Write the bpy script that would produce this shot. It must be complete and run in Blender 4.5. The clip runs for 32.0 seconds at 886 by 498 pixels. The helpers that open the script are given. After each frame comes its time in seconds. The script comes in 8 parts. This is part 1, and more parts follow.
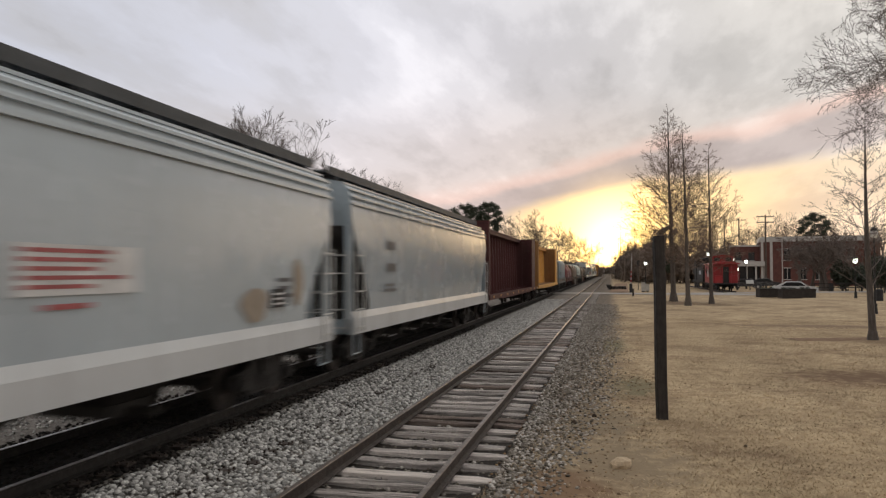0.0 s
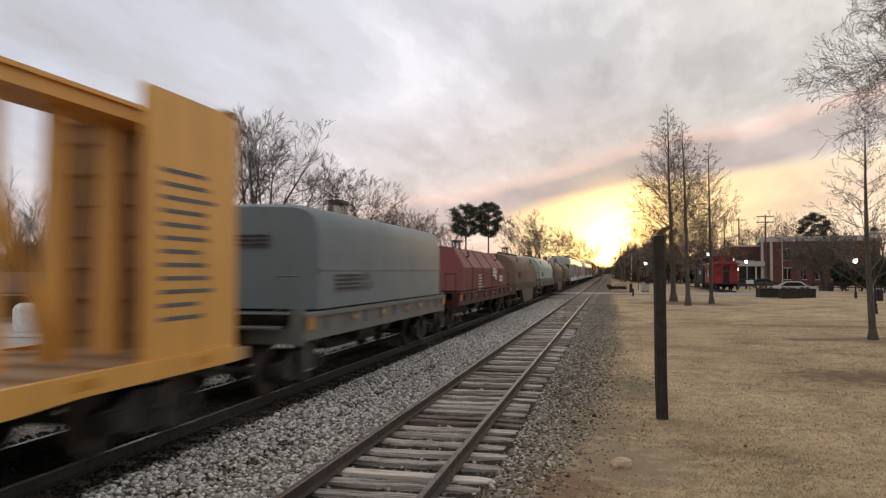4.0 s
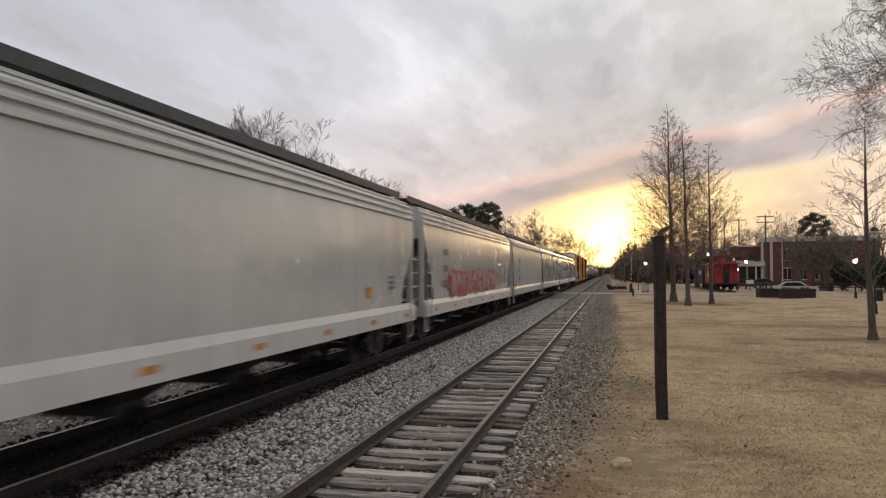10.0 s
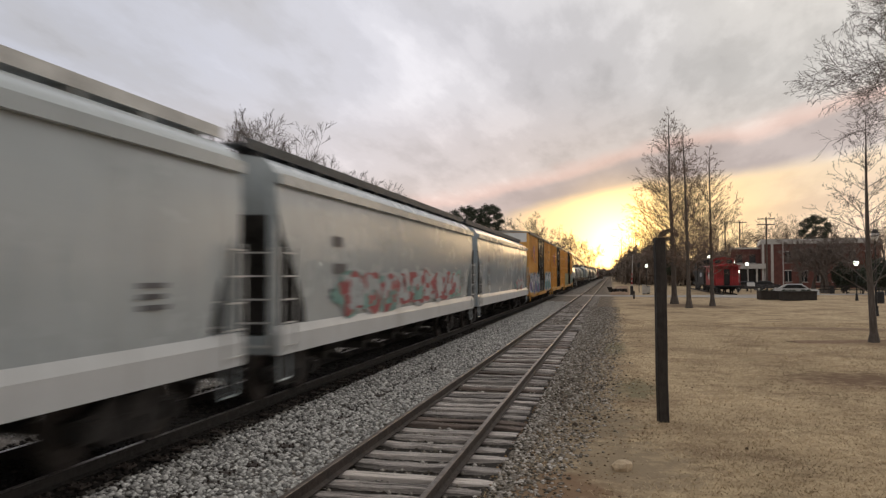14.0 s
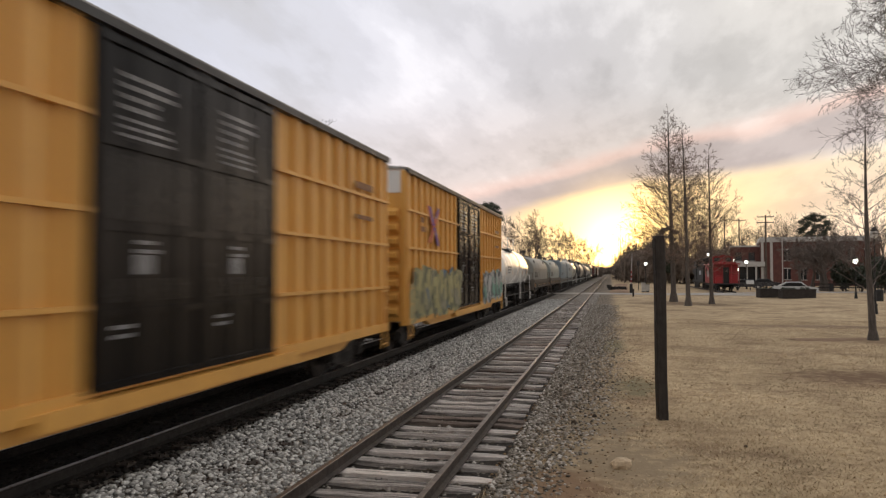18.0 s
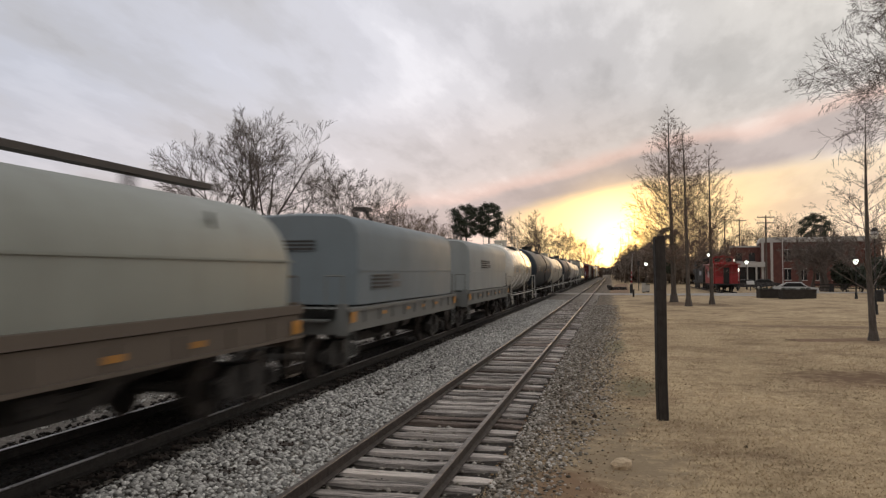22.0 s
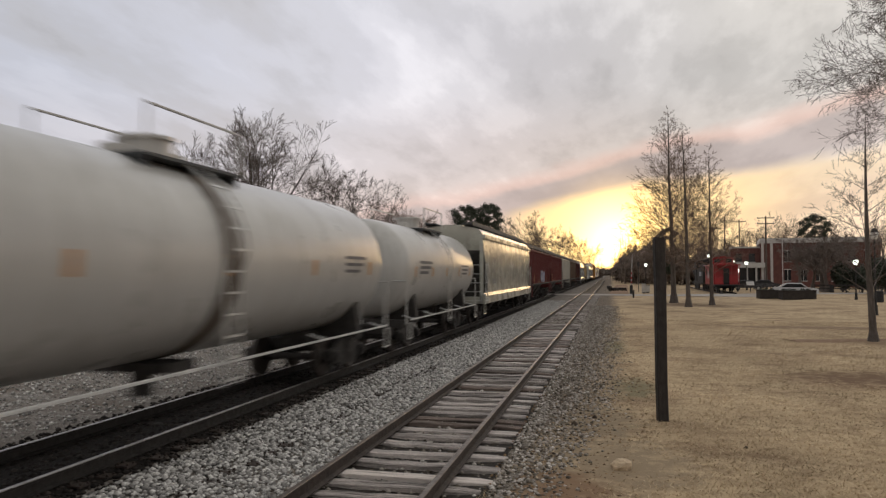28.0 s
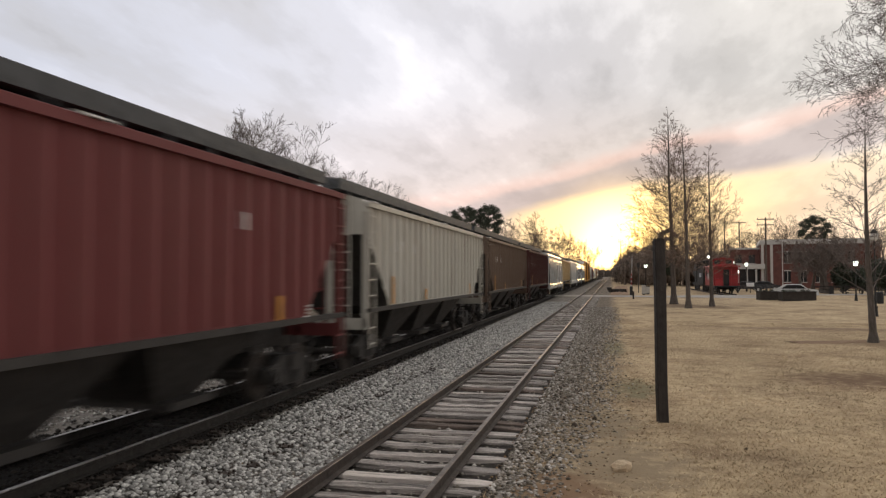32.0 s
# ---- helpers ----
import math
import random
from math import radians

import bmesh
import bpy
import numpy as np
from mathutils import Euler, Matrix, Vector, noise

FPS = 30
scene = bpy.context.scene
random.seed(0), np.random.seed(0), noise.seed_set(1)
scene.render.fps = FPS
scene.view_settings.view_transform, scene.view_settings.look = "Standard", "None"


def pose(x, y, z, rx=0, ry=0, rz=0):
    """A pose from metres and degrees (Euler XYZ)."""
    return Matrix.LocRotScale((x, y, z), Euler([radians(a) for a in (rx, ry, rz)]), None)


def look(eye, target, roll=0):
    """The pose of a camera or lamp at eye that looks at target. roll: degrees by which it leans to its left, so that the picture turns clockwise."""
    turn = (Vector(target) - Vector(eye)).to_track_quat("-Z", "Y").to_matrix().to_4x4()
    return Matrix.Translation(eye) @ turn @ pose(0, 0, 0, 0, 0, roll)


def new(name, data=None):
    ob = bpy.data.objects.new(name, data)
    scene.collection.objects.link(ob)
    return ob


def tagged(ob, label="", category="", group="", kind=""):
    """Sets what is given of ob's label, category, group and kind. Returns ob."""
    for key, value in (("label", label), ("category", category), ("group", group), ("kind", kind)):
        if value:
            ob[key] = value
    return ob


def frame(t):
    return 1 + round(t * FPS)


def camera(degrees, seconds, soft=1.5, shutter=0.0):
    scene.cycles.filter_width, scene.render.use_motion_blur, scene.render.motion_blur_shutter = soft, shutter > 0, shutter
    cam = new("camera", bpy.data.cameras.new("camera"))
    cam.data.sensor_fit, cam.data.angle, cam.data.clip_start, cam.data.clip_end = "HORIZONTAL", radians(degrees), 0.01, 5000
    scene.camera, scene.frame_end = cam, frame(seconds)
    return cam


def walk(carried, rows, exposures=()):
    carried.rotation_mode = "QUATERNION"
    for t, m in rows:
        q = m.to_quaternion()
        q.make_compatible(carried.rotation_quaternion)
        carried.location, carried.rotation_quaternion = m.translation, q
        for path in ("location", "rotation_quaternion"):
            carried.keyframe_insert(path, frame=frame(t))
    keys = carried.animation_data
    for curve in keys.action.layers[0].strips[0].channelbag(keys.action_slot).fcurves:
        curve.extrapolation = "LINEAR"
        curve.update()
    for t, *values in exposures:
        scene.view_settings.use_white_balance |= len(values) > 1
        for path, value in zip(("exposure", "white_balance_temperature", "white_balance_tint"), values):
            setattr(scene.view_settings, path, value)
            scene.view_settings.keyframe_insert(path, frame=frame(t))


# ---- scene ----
# All lengths in metres. The tracks run along +y; z = 0 is the top of the ties.
RAIL = 0.17                     # rail top
MAIN_X, SIDE_X = -7.26, -2.72   # centre lines of main track and siding
EYE = (0.0, 0.0, 2.55)

cam = camera(61.5, 32.0, soft=1.3, shutter=0.68)


def view(nod, swing):
    """The camera's pose; nod and swing in thousandths of a radian."""
    pitch = radians(1.74) + nod * 0.001
    yaw = radians(12.67) + swing * 0.001
    return look(EYE, (EYE[0] - math.sin(yaw), EYE[1] + math.cos(yaw), EYE[2] + math.tan(pitch)))


STEADY = [(0, 0, 0), (6, 0, 0), (12.5, 0.2, 0.1), (13, 0.8, 0.7), (13.5, 2.9, 1.0), (14.0, 3.2, 1.0), (14.5, 2.9, 1.0),
          (16.5, 2.3, 0.9), (17, 1.5, 0.3), (17.5, 1.6, 0.2), (18, 0.4, 0.2), (18.5, 0.8, 0.8), (19, 0.9, 0.6), (20, 0.9, 0.5),
          (21, 0.9, 0.2), (22, 0.9, 0.5), (23, 0.9, 0.6), (23.5, 0.9, 0.9), (24, 1.6, 0.7), (24.5, 1.1, 1.1), (25, 2.3, 1.2),
          (25.5, 1.7, 1.0), (27.5, 2.0, 0.7), (28, 1.9, 0.4), (28.5, 1.3, 1.1), (29, 1.5, 0.8), (29.5, 1.4, 0.7), (30, 1.9, 0.8),
          (30.5, 2.7, 0.5), (31, 1.5, 1.0), (31.5, 2.9, 1.0), (32, 3.6, 0.3)]
BRIGHTEN = [(0, 0.04), (1, 0.03), (2, 0.13), (3.2, 0.08), (6, 0.05), (8, 0.0), (10, -0.02), (12, -0.04), (13.5, -0.04), (14.5, -0.06), (16.5, 0.08), (17.5, 0.11), (19, 0.10), (20, -0.08),
            (22, -0.04), (24, 0.0), (25.5, 0.02), (28, -0.06), (29, -0.08), (30, -0.04), (31, 0.14), (32, 0.18)]
walk(cam, [(t, view(n, s)) for t, n, s in STEADY], BRIGHTEN)

# ---- sky, sun, exposure ----
SUN_AZ, SUN_EL = radians(0.5), radians(2.0)   # just right of the track's end, at the horizon


def sky_world():
    w = bpy.data.worlds.new("evening_sky")
    scene.world = w
    w.use_nodes = True
    nt = w.node_tree
    nt.nodes.clear()

    def nd(kind, **kw):
        n = nt.nodes.new(kind)
        for k, v in kw.items():
            n.inputs[k].default_value = v
        return n

    def link(a, b):
        nt.links.new(a, b)

    def math_(op, a, b=None, c=None, clamp=False):
        n = nt.nodes.new("ShaderNodeMath")
        n.operation, n.use_clamp = op, clamp
        for i, v in enumerate((a, b, c)):
            if v is None:
                continue
            if isinstance(v, (int, float)):
                n.inputs[i].default_value = v
            else:
                link(v, n.inputs[i])
        return n.outputs[0]

    def dot(vec):
        n = nt.nodes.new("ShaderNodeVectorMath")
        n.operation = "DOT_PRODUCT"
        link(d, n.inputs[0])
        n.inputs[1].default_value = vec
        return n.outputs["Value"]

    def ramp(fac, stops, mode="EASE"):
        n = nt.nodes.new("ShaderNodeValToRGB")
        n.color_ramp.interpolation = mode
        while len(n.color_ramp.elements) < len(stops):
            n.color_ramp.elements.new(0.5)
        for e, (p, col) in zip(n.color_ramp.elements, stops):
            e.position, e.color = p, (*col, 1)
        link(fac, n.inputs[0])
        return n.outputs[0]

    def mix(fac, a, b, mode="MIX"):
        n = nt.nodes.new("ShaderNodeMix")
        n.data_type, n.blend_type = "RGBA", mode
        for i, v in ((0, fac), (6, a), (7, b)):
            if isinstance(v, (int, float)):
                n.inputs[i].default_value = v
            elif isinstance(v, tuple):
                n.inputs[i].default_value = (*v, 1)
            else:
                link(v, n.inputs[i])
        return n.outputs[2]

    def grey(v):
        return (v, v, v)

    co = nt.nodes.new("ShaderNodeTexCoord")
    d = co.outputs["Generated"]
    sep = nt.nodes.new("ShaderNodeSeparateXYZ")
    link(d, sep.inputs[0])
    up = math_("MAXIMUM", sep.outputs[2], 0.0)

    # clouds lie on a flat layer: the direction meets it far off near the horizon
    inv = math_("DIVIDE", 1.0, math_("ADD", up, 0.16))
    lay = nt.nodes.new("ShaderNodeCombineXYZ")
    link(math_("MULTIPLY", sep.outputs[0], inv), lay.inputs[0])
    link(math_("MULTIPLY", sep.outputs[1], math_("MULTIPLY", inv, 0.42)), lay.inputs[1])

    def fbm(scale, detail, rough, twist, offset):
        m = nt.nodes.new("ShaderNodeMapping")
        m.inputs["Location"].default_value = offset
        m.inputs["Rotation"].default_value = (0, 0, radians(22))
        link(lay.outputs[0], m.inputs[0])
        n = nd("ShaderNodeTexNoise", Scale=scale, Detail=detail, Roughness=rough, Distortion=twist)
        link(m.outputs[0], n.inputs["Vector"])
        return n.outputs["Fac"]

    big = fbm(0.75, 3, 0.5, 0.1, (2.2, 5.0, 0))
    mid = fbm(2.3, 6, 0.52, 0.12, (7.1, 1.3, 0))
    fine = fbm(6.0, 5, 0.6, 0.1, (0.3, 3.1, 0))
    cloud = math_("ADD", math_("MULTIPLY", big, 0.38), math_("ADD", math_("MULTIPLY", mid, 0.42), math_("MULTIPLY", fine, 0.20)))

    # base tone by height above the horizon
    height = math_("MULTIPLY", up, 2.0, clamp=True)
    base = ramp(height, [(0.0, (0.64, 0.50, 0.44)), (0.14, (0.66, 0.56, 0.52)), (0.30, (0.56, 0.52, 0.52)),
                         (0.5, (0.545, 0.54, 0.565)), (1.0, (0.63, 0.625, 0.635))])
    tone = ramp(cloud, [(0.36, grey(0.64)), (0.44, grey(0.82)), (0.51, grey(1.0)), (0.57, grey(1.22)), (0.64, grey(1.48))])
    col = mix(1.0, base, tone, "MULTIPLY")

    # clear blue holes away from the sun
    sky = nt.nodes.new("ShaderNodeTexSky")
    sky.sky_type, sky.sun_disc = "NISHITA", False
    sky.sun_elevation, sky.sun_rotation = SUN_EL, SUN_AZ
    blue = mix(1.0, sky.outputs[0], grey(0.12), "MULTIPLY")
    blue = mix(0.75, blue, (0.46, 0.51, 0.70))
    aside = math_("MULTIPLY_ADD", dot((-0.72, 0.60, 0.35)), 2.0, -1.15, clamp=True)
    hole = math_("MULTIPLY", ramp(cloud, [(0.36, grey(0.35)), (0.56, grey(1.0))]), aside)
    col = mix(math_("MULTIPLY", hole, 0.72), col, blue)

    # a long darker bank over the sunset with a pink lit edge
    ahead = math_("MAXIMUM", sep.outputs[1], 0.05)
    gx = math_("DIVIDE", sep.outputs[0], ahead)
    gz = math_("DIVIDE", sep.outputs[2], ahead)
    wob = math_("MULTIPLY_ADD", mid, 0.05, -0.025)
    q = math_("ADD", math_("SUBTRACT", gz, math_("MULTIPLY_ADD", gx, 0.215, 0.142)), wob)
    bank = ramp(math_("MULTIPLY_ADD", q, 4.0, 0.5, clamp=True),
                [(0.27, grey(0)), (0.37, grey(1)), (0.47, grey(1)), (0.56, grey(0))])
    pink = ramp(math_("MULTIPLY_ADD", q, 9.0, 0.5, clamp=True), [(0.44, grey(0)), (0.56, grey(1)), (0.74, grey(0))])
    near = math_("MULTIPLY_ADD", dot((0.12, 0.98, 0.10)), 5.5, -4.4, clamp=True)
    col = mix(math_("MULTIPLY", math_("MULTIPLY", bank, near), 0.62), col, (0.315, 0.265, 0.285))
    col = mix(math_("MULTIPLY", math_("MULTIPLY", pink, near), 0.36), col, (0.78, 0.47, 0.40))

    # the bright gap under the bank
    q2 = math_("ADD", math_("SUBTRACT", gz, math_("MULTIPLY_ADD", gx, 0.17, 0.114)), math_("MULTIPLY", wob, 0.6))
    under = ramp(math_("MULTIPLY_ADD", q2, 4.0, 0.5, clamp=True), [(0.40, grey(1)), (0.505, grey(0))])
    side = ramp(math_("MULTIPLY_ADD", gx, 1.5, 0.5, clamp=True), [(0.23, grey(0.0)), (0.37, grey(1.0)), (0.60, grey(1.0)), (0.95, grey(0.45))])
    under = math_("MULTIPLY", under, side)
    streak = ramp(mid, [(0.35, grey(0.35)), (0.6, grey(1))])
    col = mix(math_("MULTIPLY", math_("MULTIPLY", under, near), 0.85), col, mix(streak, (0.74, 0.50, 0.33), (0.95, 0.70, 0.38)))
    sun = (math.sin(SUN_AZ) * math.cos(SUN_EL), math.cos(SUN_AZ) * math.cos(SUN_EL), math.sin(SUN_EL))
    glow = math_("POWER", math_("MAXIMUM", dot(sun), 0.0), 130.0)
    core = math_("POWER", math_("MAXIMUM", dot(sun), 0.0), 900.0)
    glow = math_("MULTIPLY", glow, math_("MULTIPLY_ADD", under, 0.92, 0.08))
    col = mix(math_("MULTIPLY", glow, 1.0, clamp=True), col, (1.35, 0.98, 0.45))
    col = mix(core, col, (5.0, 3.2, 1.1))

    # brighter thin cloud up the line to the left, and the whole a little warm
    thin = math_("POWER", math_("MAXIMUM", dot((-0.35, 0.907, 0.24)), 0.0), 26.0)
    col = mix(math_("MULTIPLY", thin, 0.8), col, mix(1.0, col, (1.18, 1.17, 1.18), "MULTIPLY"))
    thick = math_("POWER", math_("MAXIMUM", dot((-0.06, 0.955, 0.29)), 0.0), 60.0)
    col = mix(math_("MULTIPLY", thick, 0.9), col, mix(1.0, col, (0.85, 0.85, 0.86), "MULTIPLY"))
    # the sky dims away from the sunset
    east = ramp(math_("MULTIPLY_ADD", dot((0.62, -0.78, 0.0)), 0.5, 0.5, clamp=True), [(0.36, grey(1.0)), (0.80, grey(0.94))])
    col = mix(1.0, col, east, "MULTIPLY")
    cream = math_("POWER", math_("MAXIMUM", dot((0.33, 0.90, 0.28)), 0.0), 22.0)
    col = mix(math_("MULTIPLY", cream, 0.9), col, mix(1.0, col, (1.16, 1.13, 1.06), "MULTIPLY"))
    col = mix(1.0, col, (1.005, 0.985, 0.935), "MULTIPLY")
    bg = nt.nodes.new("ShaderNodeBackground")
    link(col, bg.inputs[0])
    bg.inputs[1].default_value = 1.25
    out = nt.nodes.new("ShaderNodeOutputWorld")
    link(bg.outputs[0], out.inputs[0])


sky_world()
sun_data = bpy.data.lights.new("low_sun", "SUN")
sun_data.energy, sun_data.angle, sun_data.color = 0.18, radians(14), (1.0, 0.66, 0.36)
sun_ob = new("low_sun", sun_data)
sun_ob.matrix_world = look((0, 0, 60), (-math.sin(SUN_AZ) * 50, -math.cos(SUN_AZ) * 50, 60 - 50 * math.tan(SUN_EL + 0.03)))


# ---- mesh helpers ----
class Shape:
    """Points and faces of one mesh, gathered piece by piece; faces may carry a material number."""

    def __init__(self):
        self.v, self.f, self.m, self.slot = [], [], [], 0

    def add(self, verts, faces):
        n = len(self.v)
        self.v.extend(verts)
        self.f.extend([tuple(i + n for i in f) for f in faces])
        self.m.extend([self.slot] * len(faces))
        return self

    def box(self, x0, x1, y0, y1, z0, z1):
        return self.add([(x0, y0, z0), (x1, y0, z0), (x1, y1, z0), (x0, y1, z0), (x0, y0, z1), (x1, y0, z1), (x1, y1, z1), (x0, y1, z1)],
                        [(0, 3, 2, 1), (4, 5, 6, 7), (0, 1, 5, 4), (1, 2, 6, 5), (2, 3, 7, 6), (3, 0, 4, 7)])

    def rings(self, rings, closed=True, caps=True):
        """Skin through equal rings of points."""
        n, faces, verts = len(rings[0]), [], []
        for r in rings:
            verts.extend(r)
        span = n if closed else n - 1
        for i in range(len(rings) - 1):
            for j in range(span):
                a, b = i * n + j, i * n + (j + 1) % n
                faces.append((a, b, b + n, a + n))
        if caps:
            faces.append(tuple(range(n - 1, -1, -1)))
            faces.append(tuple(range((len(rings) - 1) * n, len(rings) * n)))
        return self.add(verts, faces)

    def prism(self, outline, y0, y1):
        """An outline in (x, z) drawn out along y."""
        return self.rings([[(x, y, z) for x, z in outline] for y in (y0, y1)])

    def slab(self, outline, x0, x1):
        """An outline in (y, z) drawn out along x."""
        return self.rings([[(x, y, z) for y, z in outline] for x in (x0, x1)])

    def tube(self, a, b, r, n=6, r1=None):
        a, b = Vector(a), Vector(b)
        q = (b - a).to_track_quat("Z", "Y")
        out = []
        for p, rad in ((a, r), (b, r if r1 is None else r1)):
            out.append([tuple(p + q @ Vector((rad * math.cos(2 * math.pi * k / n), rad * math.sin(2 * math.pi * k / n), 0))) for k in range(n)])
        return self.rings(out)

    def pipe(self, pts, r, n=5):
        for a, b in zip(pts, pts[1:]):
            self.tube(a, b, r, n)
        return self

    def mesh(self, name, smooth=None):
        me = bpy.data.meshes.new(name)
        me.from_pydata(self.v, [], self.f)
        if any(self.m):
            me.polygons.foreach_set("material_index", self.m)
        if smooth:
            me.polygons.foreach_set("use_smooth", [True] * len(me.polygons))
            me.set_sharp_from_angle(angle=radians(smooth))
        me.update()
        return me


def part(name, shape, material, parent, label="", smooth=None):
    """Links a shape as one mesh object under a thing or part."""
    me = shape if isinstance(shape, bpy.types.Mesh) else shape.mesh(name, smooth)
    if not len(me.materials):
        for m in material if isinstance(material, (list, tuple)) else [material]:
            me.materials.append(m)
    ob = new(name, me)
    ob.parent = parent
    if label:
        tagged(ob, label)
    return ob


def thing(name, label, category, at=(0, 0, 0), turn=0, group="", kind=""):
    """An empty at a thing's base, to carry its parts."""
    ob = new(name)
    ob.empty_display_size = 0.2
    ob.matrix_world = pose(*at, 0, 0, turn)
    return tagged(ob, label, category, group, kind)


# ---- materials ----
MATS = {}


def surface(name, colour, rough=0.6, metal=0.0, dark=0.6, light=1.15, scale=3.0, fine=40.0, bump=0.15, spread=0.0,
            streaks=None, stain=0.0, spec=0.5, stretch=(1, 1, 1), coat=0.0, bump_size=0.02, rvary=0.12):
    """A painted or natural surface: two scales of tone, fine relief, and stains running down where asked."""
    if name in MATS:
        return MATS[name]
    mt = bpy.data.materials.new(name)
    MATS[name] = mt
    mt.use_nodes = True
    nt = mt.node_tree
    b = nt.nodes["Principled BSDF"]

    def nz(scale_, detail=4, rough_=0.6, st=(1, 1, 1)):
        mp = nt.nodes.new("ShaderNodeMapping")
        mp.inputs["Scale"].default_value = st
        nt.links.new(off.outputs[0], mp.inputs[0])
        n = nt.nodes.new("ShaderNodeTexNoise")
        n.inputs["Scale"].default_value, n.inputs["Detail"].default_value, n.inputs["Roughness"].default_value = scale_, detail, rough_
        nt.links.new(mp.outputs[0], n.inputs["Vector"])
        return n.outputs["Fac"]

    def ramp(src, stops):
        r = nt.nodes.new("ShaderNodeValToRGB")
        while len(r.color_ramp.elements) < len(stops):
            r.color_ramp.elements.new(0.5)
        for e, (p, c) in zip(r.color_ramp.elements, stops):
            e.position, e.color = p, (*c, 1)
        nt.links.new(src, r.inputs[0])
        return r.outputs[0]

    def mix(fac, a, c, mode="MIX"):
        n = nt.nodes.new("ShaderNodeMix")
        n.data_type, n.blend_type = "RGBA", mode
        for i, v in ((0, fac), (6, a), (7, c)):
            if isinstance(v, (int, float)):
                n.inputs[i].default_value = v
            elif isinstance(v, tuple):
                n.inputs[i].default_value = (*v, 1)
            else:
                nt.links.new(v, n.inputs[i])
        return n.outputs[2]

    co = nt.nodes.new("ShaderNodeTexCoord")
    info = nt.nodes.new("ShaderNodeObjectInfo")
    off = nt.nodes.new("ShaderNodeVectorMath")
    off.operation = "ADD"
    mul = nt.nodes.new("ShaderNodeMath")
    mul.operation = "MULTIPLY"
    mul.inputs[1].default_value = 37.0
    nt.links.new(info.outputs["Random"], mul.inputs[0])
    nt.links.new(co.outputs["Object"], off.inputs[0])
    nt.links.new(mul.outputs[0], off.inputs[1])
    g = lambda v: (v, v, v)
    tone = ramp(nz(scale, 5, 0.6, stretch), [(0.3, g(dark)), (0.7, g(light))])
    grain = ramp(nz(fine, 4, 0.7, stretch), [(0.3, g(0.5 + dark / 2)), (0.7, g(0.5 + light / 2))])
    col = mix(1.0, mix(1.0, colour, tone, "MULTIPLY"), grain, "MULTIPLY")
    if spread:
        col = mix(1.0, col, ramp(info.outputs["Random"], [(0.0, g(1 - spread)), (1.0, g(1 + spread))]), "MULTIPLY")
    if streaks:
        run = ramp(nz(2.2, 5, 0.65, (1.0, 1.6, 0.10)), [(0.48, g(0)), (0.72, g(1))])
        patch = ramp(nz(0.7, 4, 0.6), [(0.35, g(0.15)), (0.65, g(1))])
        col = mix(mix(1.0, mix(1.0, run, patch, "MULTIPLY"), g(stain), "MULTIPLY"), col, streaks)
    nt.links.new(col, b.inputs["Base Color"])
    rr = ramp(nz(scale * 1.7, 3), [(0.3, g(max(0.03, rough - rvary))), (0.7, g(min(1, rough + rvary)))])
    nt.links.new(rr, b.inputs["Roughness"])
    b.inputs["Metallic"].default_value = metal
    b.inputs["Specular IOR Level"].default_value = spec
    b.inputs["Coat Weight"].default_value = coat
    if bump:
        bn = nt.nodes.new("ShaderNodeBump")
        bn.inputs["Strength"].default_value, bn.inputs["Distance"].default_value = bump, bump_size
        nt.links.new(nz(fine, 5, 0.7, stretch), bn.inputs["Height"])
        nt.links.new(bn.outputs[0], b.inputs["Normal"])
    return mt


def glow(name, colour, strength):
    if name in MATS:
        return MATS[name]
    mt = bpy.data.materials.new(name)
    MATS[name] = mt
    mt.use_nodes = True
    b = mt.node_tree.nodes["Principled BSDF"]
    b.inputs["Base Color"].default_value = (*colour, 1)
    b.inputs["Emission Color"].default_value, b.inputs["Emission Strength"].default_value = (*colour, 1), strength
    return mt


def paint(name, colour, rough=0.38, dirt=(0.10, 0.08, 0.06), stain=0.45, **kw):
    """Weathered car paint with grime running down."""
    return surface(name, colour, rough=rough, dark=0.92, light=1.05, scale=0.6, fine=18, bump=0.03, rvary=0.04, streaks=dirt, stain=stain, **kw)


# grimy steel; also the painted-in shade of the hoppers' slope sheets
STEEL_DARK = surface("grimy_shaded_steel", (0.030, 0.027, 0.025), rough=0.75, dark=0.5, light=1.5, scale=4)
WHEEL_STEEL = surface("wheel_steel", (0.045, 0.037, 0.032), rough=0.6, metal=0.3, dark=0.6, light=1.3)
RUST_RAIL = surface("rusted_rail", (0.042, 0.030, 0.024), rough=0.75, dark=0.6, light=1.3, scale=6, fine=60, bump=0.3)
RAIL_BLACK = surface("dark_web_rail", (0.022, 0.019, 0.017), rough=0.7, dark=0.6, light=1.4, scale=6, fine=60, bump=0.2, spec=0.3)
RAIL_TOP = surface("worn_rail_head", (0.34, 0.31, 0.29), rough=0.34, metal=0.85, dark=0.7, light=1.1, scale=5)
RAIL_TOP_DULL = surface("dull_rail_head", (0.15, 0.12, 0.10), rough=0.42, metal=0.7, dark=0.6, light=1.2, scale=5)
TIE_GREY = surface("weathered_tie", (0.33, 0.295, 0.275), rough=0.9, dark=0.2, light=2.0, scale=3, fine=30, bump=0.8, spread=0.45, stretch=(0.35, 5, 5), bump_size=0.03)
TIE_MID = surface("greyed_tie", (0.22, 0.195, 0.18), rough=0.9, dark=0.2, light=2.2, scale=3, fine=30, bump=0.8, spread=0.4, stretch=(0.35, 5, 5), bump_size=0.03)
